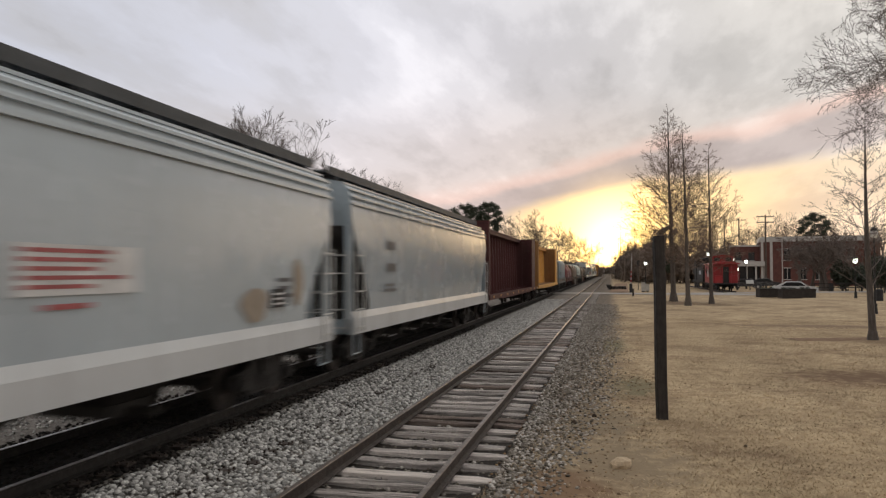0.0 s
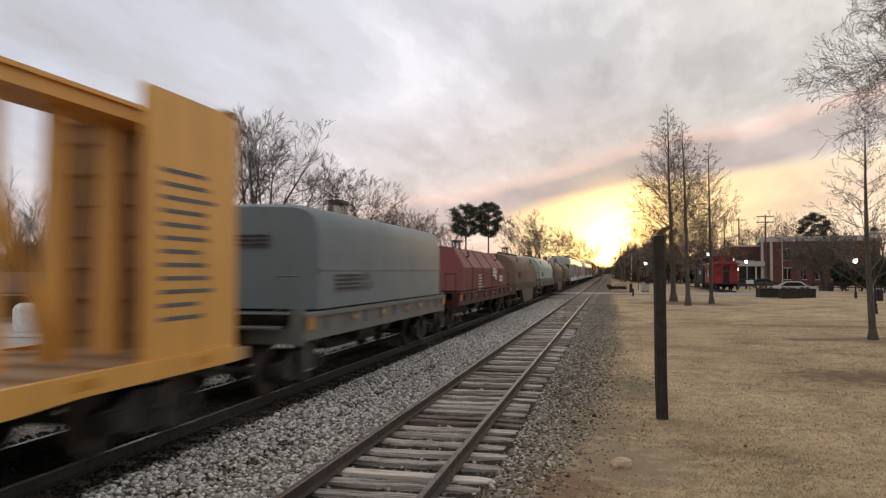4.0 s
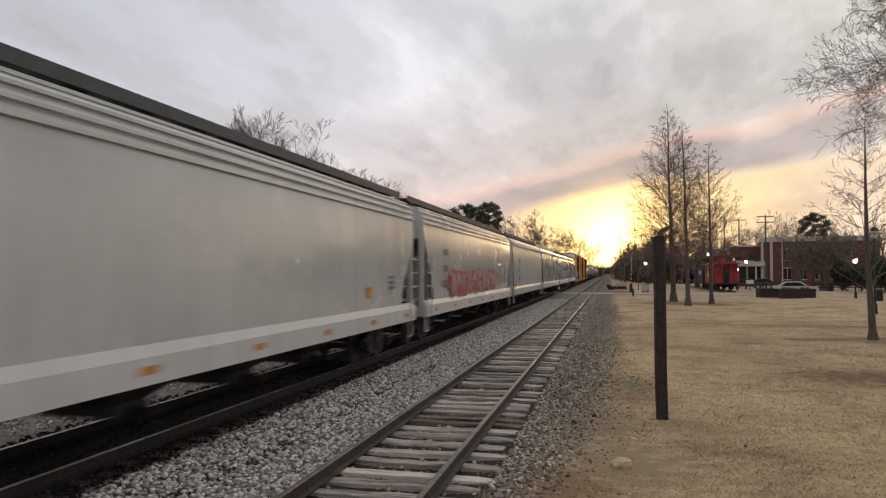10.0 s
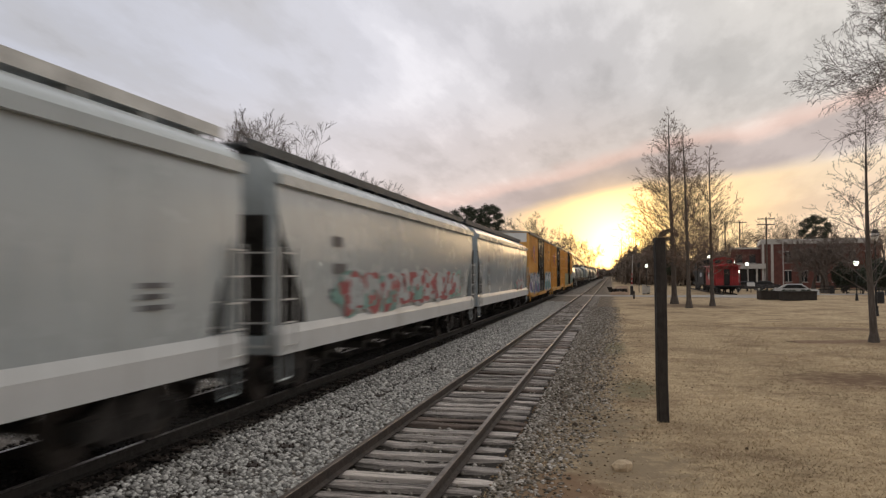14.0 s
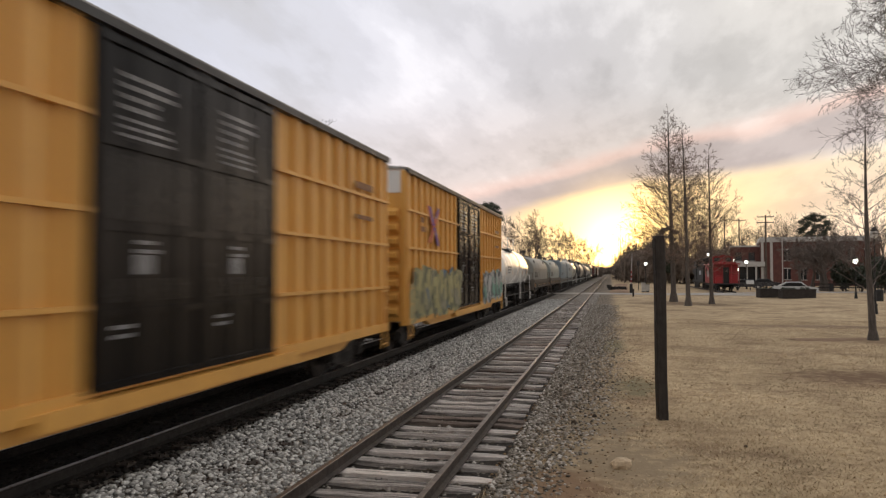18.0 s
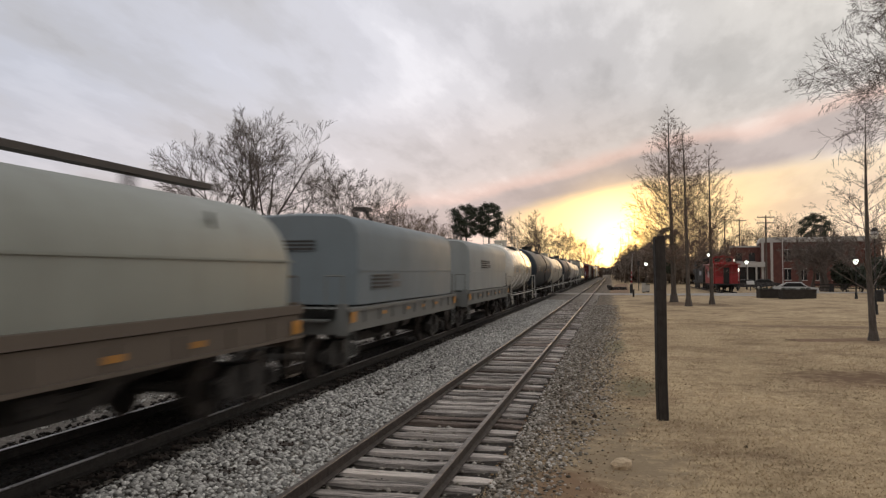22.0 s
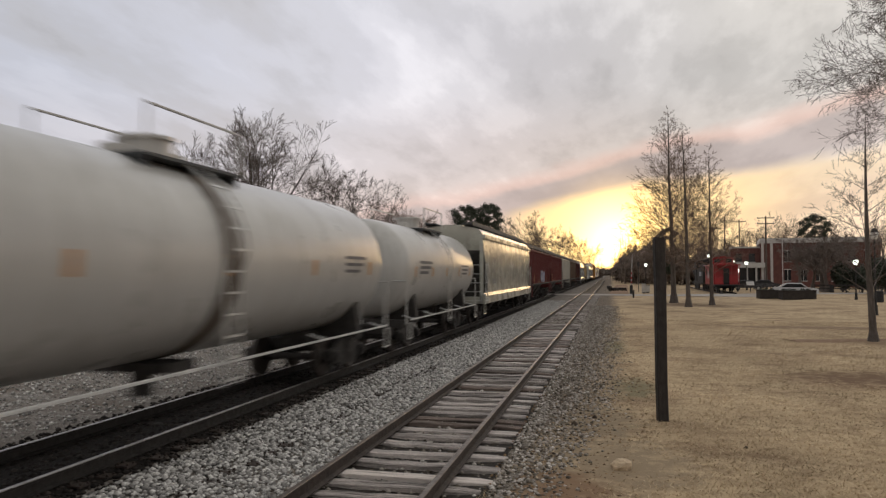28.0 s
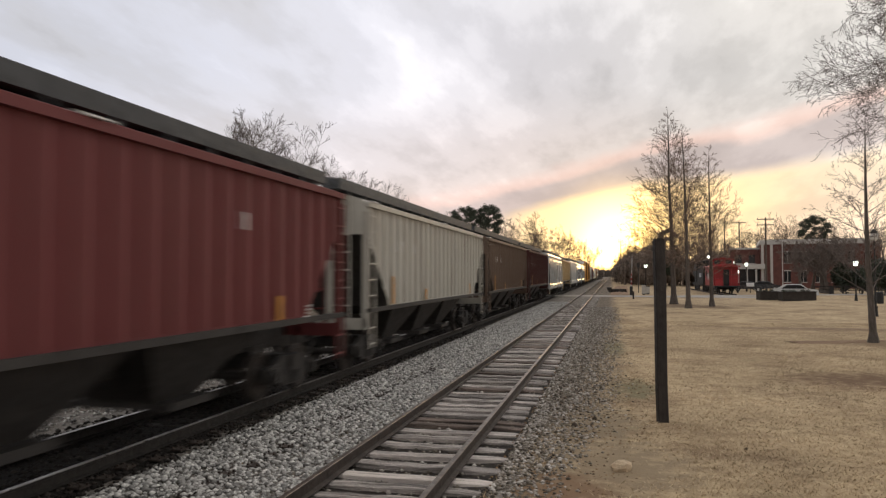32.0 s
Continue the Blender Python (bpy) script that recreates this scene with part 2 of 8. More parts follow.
TIE_BROWN = surface("brown_tie", (0.12, 0.092, 0.078), rough=0.9, dark=0.25, light=2.2, scale=3, fine=30, bump=0.8, spread=0.4, stretch=(0.35, 5, 5), bump_size=0.03)
TIE_PALE = surface("bleached_tie", (0.85, 0.76, 0.70), rough=0.9, dark=0.75, light=1.1, scale=3, fine=30, bump=0.8, stretch=(0.3, 5, 5), bump_size=0.03)
TIE_LIGHT = surface("sun_bleached_tie", (0.56, 0.50, 0.465), rough=0.9, dark=0.35, light=1.5, scale=3, fine=30, bump=0.8, stretch=(0.35, 5, 5), bump_size=0.03)
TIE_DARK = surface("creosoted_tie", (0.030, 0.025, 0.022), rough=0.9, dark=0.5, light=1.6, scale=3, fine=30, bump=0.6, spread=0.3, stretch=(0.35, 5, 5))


# ---- ground ----
def mix_ground(name, parts_, rough=0.95, bump=0.6):
    """Ground of two or three colours mingled by noise in world metres: a list of (colour, scale, from, to)."""
    mt = bpy.data.materials.new(name)
    MATS[name] = mt
    mt.use_nodes = True
    nt = mt.node_tree
    b = nt.nodes["Principled BSDF"]
    b.inputs["Roughness"].default_value = rough
    b.inputs["Specular IOR Level"].default_value = 0.2
    co = nt.nodes.new("ShaderNodeTexCoord")
    col = None
    last = None
    for colour, scale, lo, hi in parts_:
        n = nt.nodes.new("ShaderNodeTexNoise")
        n.inputs["Scale"].default_value, n.inputs["Detail"].default_value, n.inputs["Roughness"].default_value = scale, 6, 0.65
        nt.links.new(co.outputs["Object"], n.inputs["Vector"])
        last = n
        if col is None:
            rgb = nt.nodes.new("ShaderNodeRGB")
            rgb.outputs[0].default_value = (*colour, 1)
            col = rgb.outputs[0]
            continue
        r = nt.nodes.new("ShaderNodeMapRange")
        r.inputs[1].default_value, r.inputs[2].default_value = lo, hi
        nt.links.new(n.outputs["Fac"], r.inputs[0])
        m = nt.nodes.new("ShaderNodeMix")
        m.data_type = "RGBA"
        nt.links.new(r.outputs[0], m.inputs[0])
        nt.links.new(col, m.inputs[6])
        m.inputs[7].default_value = (*colour, 1)
        col = m.outputs[2]
    nt.links.new(col, b.inputs["Base Color"])
    f = nt.nodes.new("ShaderNodeTexNoise")
    f.inputs["Scale"].default_value, f.inputs["Detail"].default_value = 45, 5
    nt.links.new(co.outputs["Object"], f.inputs["Vector"])
    bn = nt.nodes.new("ShaderNodeBump")
    bn.inputs["Strength"].default_value, bn.inputs["Distance"].default_value = bump, 0.03
    nt.links.new(f.outputs["Fac"], bn.inputs["Height"])
    nt.links.new(bn.outputs[0], b.inputs["Normal"])
    return mt


LAWN = mix_ground("dormant_lawn", [((0.41, 0.308, 0.19), 1, 0, 1), ((0.52, 0.40, 0.252), 0.33, 0.42, 0.60), ((0.25, 0.178, 0.11), 0.22, 0.52, 0.64),
                                   ((0.27, 0.195, 0.115), 4, 0.45, 0.70), ((0.27, 0.195, 0.118), 24, 0.54, 0.74), ((0.215, 0.145, 0.088), 0.5, 0.50, 0.66), ((0.30, 0.27, 0.155), 0.6, 0.62, 0.75)], bump=0.22)


# bare and damp patches on the lawn: place, half sizes, colour
PATCHES = ((0.0, 10.4, 1.1, 1.5, (0.24, 0.182, 0.118)), (-0.2, 13.2, 0.7, 1.5, (0.22, 0.17, 0.112)), (0.5, 17.4, 0.55, 1.6, (0.17, 0.145, 0.085)), (6.4, 20.0, 2.2, 1.5, (0.14, 0.085, 0.05)), (-0.7, 8.9, 0.7, 1.0, (0.20, 0.125, 0.075)),
           (5.3, 12.3, 0.9, 1.2, (0.22, 0.15, 0.09)), (0.1, 27.0, 0.4, 2.6, (0.19, 0.165, 0.10)), (9.5, 38.0, 4.5, 1.2, (0.20, 0.135, 0.085)),
           (5.2, 64.5, 2.6, 4.0, (0.17, 0.115, 0.07)), (7.9, 62.0, 1.6, 2.5, (0.17, 0.115, 0.07)), (9.5, 30.4, 1.0, 1.2, (0.22, 0.15, 0.09)))


def worn_edge(mt):
    """Grass thins out into gravelly dirt towards the siding."""
    nt = mt.node_tree
    b = nt.nodes["Principled BSDF"]
    src = b.inputs["Base Color"].links[0].from_socket
    co = nt.nodes.new("ShaderNodeTexCoord")
    sp = nt.nodes.new("ShaderNodeSeparateXYZ")
    nt.links.new(co.outputs["Object"], sp.inputs[0])

    def remap(s, a0, a1, b0, b1):
        r = nt.nodes.new("ShaderNodeMapRange")
        for i, v in enumerate((a0, a1, b0, b1)):
            r.inputs[i + 1].default_value = v
        nt.links.new(s, r.inputs[0])
        return r.outputs[0]

    def calc(op, a, c):
        m = nt.nodes.new("ShaderNodeMath")
        m.operation = op
        for i, v in enumerate((a, c)):
            if isinstance(v, (int, float)):
                m.inputs[i].default_value = v
            else:
                nt.links.new(v, m.inputs[i])
        return m.outputs[0]

    def nz(scale, detail):
        n = nt.nodes.new("ShaderNodeTexNoise")
        n.inputs["Scale"].default_value, n.inputs["Detail"].default_value, n.inputs["Roughness"].default_value = scale, detail, 0.65
        nt.links.new(co.outputs["Object"], n.inputs["Vector"])
        return n.outputs["Fac"]

    edge = calc("ADD", remap(sp.outputs[1], 8, 15, -1.1, -0.2), remap(sp.outputs[1], 15, 40, 0.0, 0.35))
    d = calc("SUBTRACT", sp.outputs[0], edge)
    d = calc("ADD", d, remap(nz(1.6, 6), 0, 1, -0.9, 0.9))
    d = calc("ADD", d, remap(nz(9, 4), 0, 1, -0.5, 0.5))
    fac = remap(d, -0.35, 0.55, 0, 1)
    speck = nt.nodes.new("ShaderNodeValToRGB")
    for e, (p, c) in zip(speck.color_ramp.elements, ((0.42, (0.065, 0.048, 0.034)), (0.66, (0.27, 0.225, 0.18)))):
        e.position, e.color = p, (*c, 1)
    nt.links.new(nz(26, 4), speck.inputs[0])
    m = nt.nodes.new("ShaderNodeMix")
    m.data_type = "RGBA"
    nt.links.new(fac, m.inputs[0])
    nt.links.new(speck.outputs[0], m.inputs[6])
    nt.links.new(src, m.inputs[7])
    col = m.outputs[2]
    for px, py, rx, ry, tint in PATCHES:
        ax = calc("DIVIDE", calc("SUBTRACT", sp.outputs[0], px), rx)
        ay = calc("DIVIDE", calc("SUBTRACT", sp.outputs[1], py), ry)
        r2 = calc("ADD", calc("ADD", calc("MULTIPLY", ax, ax), calc("MULTIPLY", ay, ay)), remap(nz(2.6, 7), 0.2, 0.8, -1.5, 1.5))
        pm = nt.nodes.new("ShaderNodeMix")
        pm.data_type = "RGBA"
        nt.links.new(remap(r2, 0.2, 1.5, 0.95, 0.0), pm.inputs[0])
        nt.links.new(col, pm.inputs[6])
        pm.inputs[7].default_value = (*tint, 1)
        col = pm.outputs[2]
    nt.links.new(col, b.inputs["Base Color"])


worn_edge(LAWN)
GRAVEL = mix_ground("grey_gravel", [((0.19, 0.17, 0.15), 1, 0, 1), ((0.32, 0.295, 0.27), 14, 0.47, 0.64), ((0.07, 0.058, 0.048), 22, 0.50, 0.68), ((0.13, 0.10, 0.075), 0.8, 0.5, 0.7)], bump=1.0)
# oily ballast, its colour also holding the shade under the train
GRIME_SHADE = mix_ground("oily_shaded_ballast", [((0.020, 0.017, 0.015), 1, 0, 1), ((0.036, 0.030, 0.025), 9, 0.5, 0.7), ((0.018, 0.016, 0.014), 25, 0.5, 0.7)], bump=1.0)
ROADWAY = mix_ground("pale_road", [((0.36, 0.33, 0.30), 1, 0, 1), ((0.28, 0.255, 0.23), 1.5, 0.45, 0.7), ((0.22, 0.20, 0.18), 12, 0.55, 0.8)], bump=0.2)
DIRT = mix_ground("bare_dirt", [((0.22, 0.14, 0.09), 1, 0, 1), ((0.30, 0.21, 0.14), 3, 0.4, 0.7), ((0.16, 0.10, 0.07), 12, 0.5, 0.7)])


def hump(x, y):
    """Gentle unevenness of the lawn, in metres."""
    flat = min(1.0, max(0.0, (x + 0.2) / 2.0))
    return flat * (0.035 * noise.noise(Vector((x * 0.35, y * 0.35, 0))) + 0.10 * noise.noise(Vector((x * 0.07, y * 0.07, 3))))


def lawn_edge(y):
    """Where the gravel gives way to grass."""
    for (ya, xa), (yb, xb) in (((-10, -1.2), (8, -1.15)), ((8, -1.15), (15, -0.3)), ((15, -0.3), (40, 0.1)), ((40, 0.1), (120, 0.2))):
        if y <= yb:
            return xa + (xb - xa) * (y - ya) / (yb - ya)
    return 0.2


def ground_sheet():
    s = Shape()
    xs = sorted(set([-1500, -600, -250, -120, -60, -30, -15, -13.6, -9, -5, -2] + [-1.6 + 0.4 * i for i in range(0, 76)] + [32, 38, 45, 60, 90, 150, 300, 700, 1500]))
    ys = sorted(set([-400, -100, -30, -8, -2] + [0.6 * i for i in range(0, 70)] + [44, 48, 54, 60, 68, 78, 90, 110, 140, 180, 250, 400, 800, 1600, 3000]))
    nx = len(xs)
    for y in ys:
        for x in xs:
            low = -0.16 if -14 < x < -1.25 and y < 950 else -0.03
            s.v.append((x, y, low + (hump(x, y) if -1 < x < 40 and 0 < y < 80 else 0)))
    for j in range(len(ys) - 1):
        for i in range(nx - 1):
            a = j * nx + i
            s.f.append((a, a + 1, a + nx + 1, a + nx))
    s.m = [0] * len(s.f)
    ob = new("ground", s.mesh("ground", 80))
    ob.data.materials.append(LAWN)
    tagged(ob, "dormant tan lawn with bare worn patches", "lawn", kind="structure")


ground_sheet()


def ribbon(name, left, right, y0, y1, z, mat, label, category, step=0.5, ragged=0.25, seed=0):
    """A strip of loose ground along the tracks, with an uneven edge that runs out over the ground."""
    s = Shape()
    n = int((y1 - y0) / step)
    cols = 8
    for j in range(n + 1):
        y = y0 + (y1 - y0) * j / n
        a = left + ragged * noise.noise(Vector((seed, y * 0.6, 1.7)))
        b = right + ragged * (noise.noise(Vector((seed + 9, y * 0.6, 4.1))) + 0.6 * noise.noise(Vector((seed + 3, y * 2.3, 0.4))))
        for i in range(cols + 1):
            x = a + (b - a) * i / cols
            edge = min(i, cols - i, 2) / 2
            s.v.append((x, y, -0.05 + (z + 0.05) * edge))
    w = cols + 1
    for j in range(n):
        for i in range(cols):
            p = j * w + i
            s.f.append((p, p + 1, p + w + 1, p + w))
    s.m = [0] * len(s.f)
    ob = new(name, s.mesh(name, 80))
    ob.data.materials.append(mat)
    tagged(ob, label, category, kind="structure")
    return ob


ribbon("ballast_main", -14.3, -3.9, -30, 900, -0.035, GRAVEL, "light grey crushed stone ballast under the main track", "ballast", step=1.5, seed=1)


def siding_bed():
    """Gravel bed of the siding: low between the near ties, level with them farther on, banked on the main-track side."""
    s = Shape()
    n, cols = 210, 22
    for j in range(n + 1):
        y = -6 + 100 * (j / n) ** 1.35
        b = -1.12 + 0.07 * (noise.noise(Vector((14, y * 0.6, 4.1))) + 0.6 * noise.noise(Vector((8, y * 2.3, 0.4))))
        far = min(1.0, max(0.0, (y - 34) / 34))
        for i in range(cols + 1):
            x = -4.75 + (b + 4.75) * i / cols
            w = 0.02 * noise.noise(Vector((x * 2, y * 2, 2)))
            deep = min(1.0, max(0.0, (x + 3.85) / 0.3)) * min(1.0, max(0.0, (-1.3 - x) / 0.2))
            z = -0.022 + w + 0.02 * far * noise.noise(Vector((x * 0.9, y * 0.5, 7))) - 0.10 * deep * (1 - far) + 0.026 * deep * far
            if i == 0 or i == cols:
                z = -0.06 if i == 0 else -0.036
            s.v.append((x, y, z))
    k = cols + 1
    for j in range(n):
        for i in range(cols):
            p = j * k + i
            s.f.append((p, p + 1, p + k + 1, p + k))
    s.m = [0] * len(s.f)
    ob = new("ballast_siding", s.mesh("ballast_siding", 80))
    ob.data.materials.append(GRAVEL)
    tagged(ob, "grey gravel round the old siding", "gravel", kind="structure")


siding_bed()
# darker ground sheet that fills the gaps between the siding's ties
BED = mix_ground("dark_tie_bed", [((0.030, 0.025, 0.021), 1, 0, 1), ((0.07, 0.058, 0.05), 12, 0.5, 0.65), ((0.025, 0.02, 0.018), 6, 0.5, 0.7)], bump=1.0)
ribbon("siding_bed_dirt", -3.75, -1.32, -4, 52, -0.085, BED, "dark ground between the siding's ties", "dirt", ragged=0.06, seed=4)
ribbon("ballast_oily_strip", -8.9, -5.75, -30, 400, -0.022, GRIME_SHADE, "oily ballast along the main track, with the train's shade in its colour", "ballast", step=1.0, ragged=0.16, seed=8)
ribbon("crossing_road", -60, 17, 0, 6, 0.0, ROADWAY, "pale worn road across the tracks", "road", ragged=0.0).matrix_world = pose(0, 86, 0.035)


# ---- tracks ----
def rail_shape(y0, y1, x):
    """Foot, web and head of a rail."""
    s = Shape()
    prof = [(-0.07, 0), (0.07, 0), (0.07, 0.012), (0.012, 0.03), (0.012, 0.125), (0.036, 0.135), (0.036, 0.162), (0.028, 0.17),
            (-0.028, 0.17), (-0.036, 0.162), (-0.036, 0.135), (-0.012, 0.125), (-0.012, 0.03), (-0.07, 0.012)]
    s.prism([(x + a, b) for a, b in prof], y0, y1)
    s.m = [1 if 6 <= i <= 8 else 0 for i in range(len(s.f))]
    return s


GAUGE = 0.73


def tie_mesh(seed, mat):
    """A split, worn wooden tie about 2.6 m long along x."""
    rnd = random.Random(seed)
    s = Shape()
    n = 10
    rings = []
    for i in range(n + 1):
        x = -1.3 + 2.6 * i / n
        e = 0.02 if i in (0, n) else 0
        w = 0.098 + rnd.uniform(-0.014, 0.008) - e
        h = rnd.uniform(-0.014, 0.004) - e
        rings.append([(x, -w, -0.17), (x, w, -0.17), (x, w, h - 0.012), (x, w * 0.82, h), (x, w * 0.2, h - rnd.uniform(0.0, 0.012)), (x, w * 0.08, h - rnd.uniform(0.012, 0.045)), (x, -w * 0.05, h - rnd.uniform(0.0, 0.012)), (x, -w * 0.7, h), (x, -w, h - 0.015)])
    s.rings(rings)
    me = s.mesh("tie")
    me.materials.append(mat)
    return me


def lay_track(name, label, x, y0, y1, ties_to, tie_mats, head_mat, top, seed, pale=(), web=None, light=()):
    tr = thing(name, label, "track", kind="structure")
    for side in (-1, 1):
        part("rail", rail_shape(y0, y1, x + side * GAUGE), [web or RUST_RAIL, head_mat], tr)
    rnd = random.Random(seed)
    meshes = [tie_mesh(seed + i, m) for i, m in enumerate(tie_mats)]
    plate = Shape().box(-0.09, 0.09, -0.1, 0.1, -0.01, 0.014)
    for sx in (-0.07, 0.07):
        for sy in (-0.06, 0.06):
            plate.box(sx - 0.012, sx + 0.012, sy - 0.012, sy + 0.012, 0.01, 0.04)
    plate = plate.mesh("tie_plate")
    plate.materials.append(RUST_RAIL)
    y = 3.0
    i = 0
    while y < ties_to:
        m = meshes[1] if any(abs(y - p) < 0.26 for p in pale) else meshes[4] if any(abs(y - p) < 0.26 for p in light) else meshes[0] if len(meshes) < 3 else meshes[rnd.choice([0, 2, 0, 3])]
        ob = part("tie", m, None, tr)
        ob.matrix_local = pose(x + rnd.uniform(-0.12, 0.10), y + rnd.uniform(-0.05, 0.05), top + rnd.uniform(-0.025, 0.008), rnd.uniform(-2, 2), rnd.uniform(-0.4, 0.4), rnd.uniform(-1.6, 1.6))
        if y < 20:
            for side in (-1, 1):
                p = part("tie_plate", plate, None, ob)
                p.matrix_local = pose(x + side * GAUGE - ob.matrix_local.translation.x, 0, 0.0)
        y += rnd.uniform(0.46, 0.58)
        i += 1
    more = random.Random(seed + 500)
    for k in range(18):
        ob = part("tie", more.choice(meshes), None, tr)
        ob.matrix_local = pose(x + more.uniform(-0.12, 0.10), 2.48 - k * 0.52, top + more.uniform(-0.025, 0.008), 0, 0, more.uniform(-1.6, 1.6))
    return tr


lay_track("siding_track", "old siding with rusty rails on bleached split wooden ties", SIDE_X, -6, 420, 78,
          [TIE_GREY, TIE_PALE, TIE_MID, TIE_BROWN, TIE_LIGHT], RAIL_TOP_DULL, 0.0, 40, pale=(9.39,), light=(10.6, 11.95, 14.1, 16.2, 20.1, 22.4, 25.0, 29.5))
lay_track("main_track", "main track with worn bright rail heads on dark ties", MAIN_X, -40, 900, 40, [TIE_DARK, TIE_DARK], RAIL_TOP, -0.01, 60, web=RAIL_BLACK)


# ---- trees and plants ----
BARK = surface("grey_bark", (0.085, 0.070, 0.060), rough=0.9, dark=0.6, light=1.4, scale=6, fine=30, bump=0.5, stretch=(3, 3, 0.6))
TWIG = surface("brown_twigs", (0.15, 0.12, 0.105), rough=0.9, bump=0)
TWIG_WARM = surface("reddish_twigs", (0.17, 0.115, 0.085), rough=0.9, bump=0)
PINE_LEAF = surface("pine_needles", (0.042, 0.052, 0.032), rough=0.8, bump=0, dark=0.5, light=1.5)
HEDGE_LEAF = surface("dark_evergreen_leaves", (0.024, 0.032, 0.018), rough=0.6, bump=0, dark=0.5, light=1.5)
# both brush browns are lightened to hold the haze of distance
BRUSH_FAR = surface("hazy_brush", (0.20, 0.155, 0.125), rough=0.9, bump=0, dark=0.5, light=1.5, scale=0.5)
BRUSH = surface("bare_brush", (0.12, 0.095, 0.078), rough=0.9, bump=0, dark=0.5, light=1.5, scale=0.5)


class Limbs:
    """Tapered sticks gathered as arrays; thick ones get more sides."""

    def __init__(self):
        self.s = Shape()

    def stick(self, a, b, r0, r1):
        n = 7 if r0 > 0.09 else 5 if r0 > 0.03 else 3
        d = b - a
        if d.length < 1e-5:
            return
        d.normalize()
        u = d.orthogonal().normalized()
        w = d.cross(u)
        va, vb = [], []
        for k in range(n):
            q = 2 * math.pi * k / n
            o = u * math.cos(q) + w * math.sin(q)
            va.append((a.x + o.x * r0, a.y + o.y * r0, a.z + o.z * r0))
            vb.append((b.x + o.x * r1, b.y + o.y * r1, b.z + o.z * r1))
        base = len(self.s.v)
        self.s.v.extend(va + vb)
        for k in range(n):
            self.s.f.append((base + k, base + (k + 1) % n, base + n + (k + 1) % n, base + n + k))
        self.s.m.extend([0] * n)


def grow(wood, twigs, p, d, length, r, level, rnd, spec):
    """One branch and, by recursion, its side branches."""
    steps = max(2, int(spec["steps"][min(level, len(spec["steps"]) - 1)]))
    kids = spec["kids"][level] if level < len(spec["kids"]) else 0
    if spec["shape"] == "cone" and level == 1:
        kids = max(2, round(kids * min(1.0, length / spec["full"])))
    dest = wood if level <= spec["wood"] else twigs
    pts = [p.copy()]
    dirs = [d.copy()]
    q = p.copy()
    for i in range(steps):
        d = (d + Vector((rnd.gauss(0, 1), rnd.gauss(0, 1), rnd.gauss(0, 0.7))) * (spec["wiggle"] * (0.25 if spec["shape"] == "cone" and level == 0 else 1)) + Vector((0, 0, spec["rise"][min(level, len(spec["rise"]) - 1)]))).normalized()
        q = q + d * (length / steps)
        pts.append(q.copy())
        dirs.append(d.copy())
    tip = spec["tip"]
    for i in range(steps):
        r0, r1 = r * (1 - (1 - tip) * i / steps), r * (1 - (1 - tip) * (i + 1) / steps)
        dest.stick(pts[i], pts[i + 1], max(r0, spec["thin"]), max(r1, spec["thin"]))
    for k in range(kids):
        f = spec["from"][min(level, len(spec["from"]) - 1)]
        t = f + (1 - f) * (k + rnd.random()) / kids
        j = min(steps - 1, int(t * steps))
        a = pts[j].lerp(pts[j + 1], t * steps - j)
        base = dirs[j + 1]
        side = base.orthogonal().normalized()
        side = Matrix.Rotation(rnd.uniform(0, 2 * math.pi) if level else k * 2.4 + rnd.uniform(-0.4, 0.4), 3, base) @ side
        ang = radians(rnd.gauss(spec["angle"][min(level, len(spec["angle"]) - 1)], 9))
        nd = (base * math.cos(ang) + side * math.sin(ang)).normalized()
        if spec["shape"] == "cone" and level == 0:
            ln = length * spec["ratio"][0] * (1.05 - t) ** 0.85 * rnd.uniform(0.75, 1.15)
        else:
            ln = length * spec["ratio"][min(level, len(spec["ratio"]) - 1)] * (rnd.uniform(0.88, 1.08) if spec.get("even") else rnd.uniform(0.65, 1.2)) * (1.15 - 0.5 * t)
        grow(wood, twigs, a, nd, ln, max(r * (1 - 0.75 * t) * spec["thick"], spec["thin"]), level + 1, rnd, spec)


OAK = dict(kids=[6, 8, 7, 5], steps=[4, 9, 5, 2], wiggle=0.10, rise=[0.0, 0.03, 0.03, 0.02], tip=0.12, thin=0.0078, angle=[32, 35, 37, 35],
           ratio=[1.6, 0.44, 0.50, 0.60], thick=0.50, wood=2, shape="spread", even=True)
OAK["from"] = [0.35, 0.30, 0.30, 0.25]
CYPRESS = dict(kids=[84, 10, 5], steps=[16, 6, 4, 2], wiggle=0.035, rise=[0.04, 0.04, 0.03, 0.02], tip=0.06, thin=0.009, angle=[62, 38, 40, 40],
               ratio=[0.33, 0.50, 0.50, 0.5], thick=0.20, wood=0, shape="cone", full=3.6)
CYPRESS["from"] = [0.17, 0.12, 0.1, 0.1]
OPEN_CONE = dict(CYPRESS, full=2.0, kids=[40, 9, 6, 2], ratio=[0.40, 0.40, 0.4, 0.4], angle=[60, 36, 40, 40], thin=0.004)
VASE = dict(kids=[12, 8, 6, 4], steps=[2, 8, 5, 3], wiggle=0.06, rise=[0, 0.07, 0.07, 0.05], tip=0.3, thin=0.009, angle=[34, 20, 26, 32],
            ratio=[5.0, 0.42, 0.5, 0.5], thick=0.45, wood=1, shape="spread")
VASE["from"] = [0.3, 0.25, 0.15, 0.1]
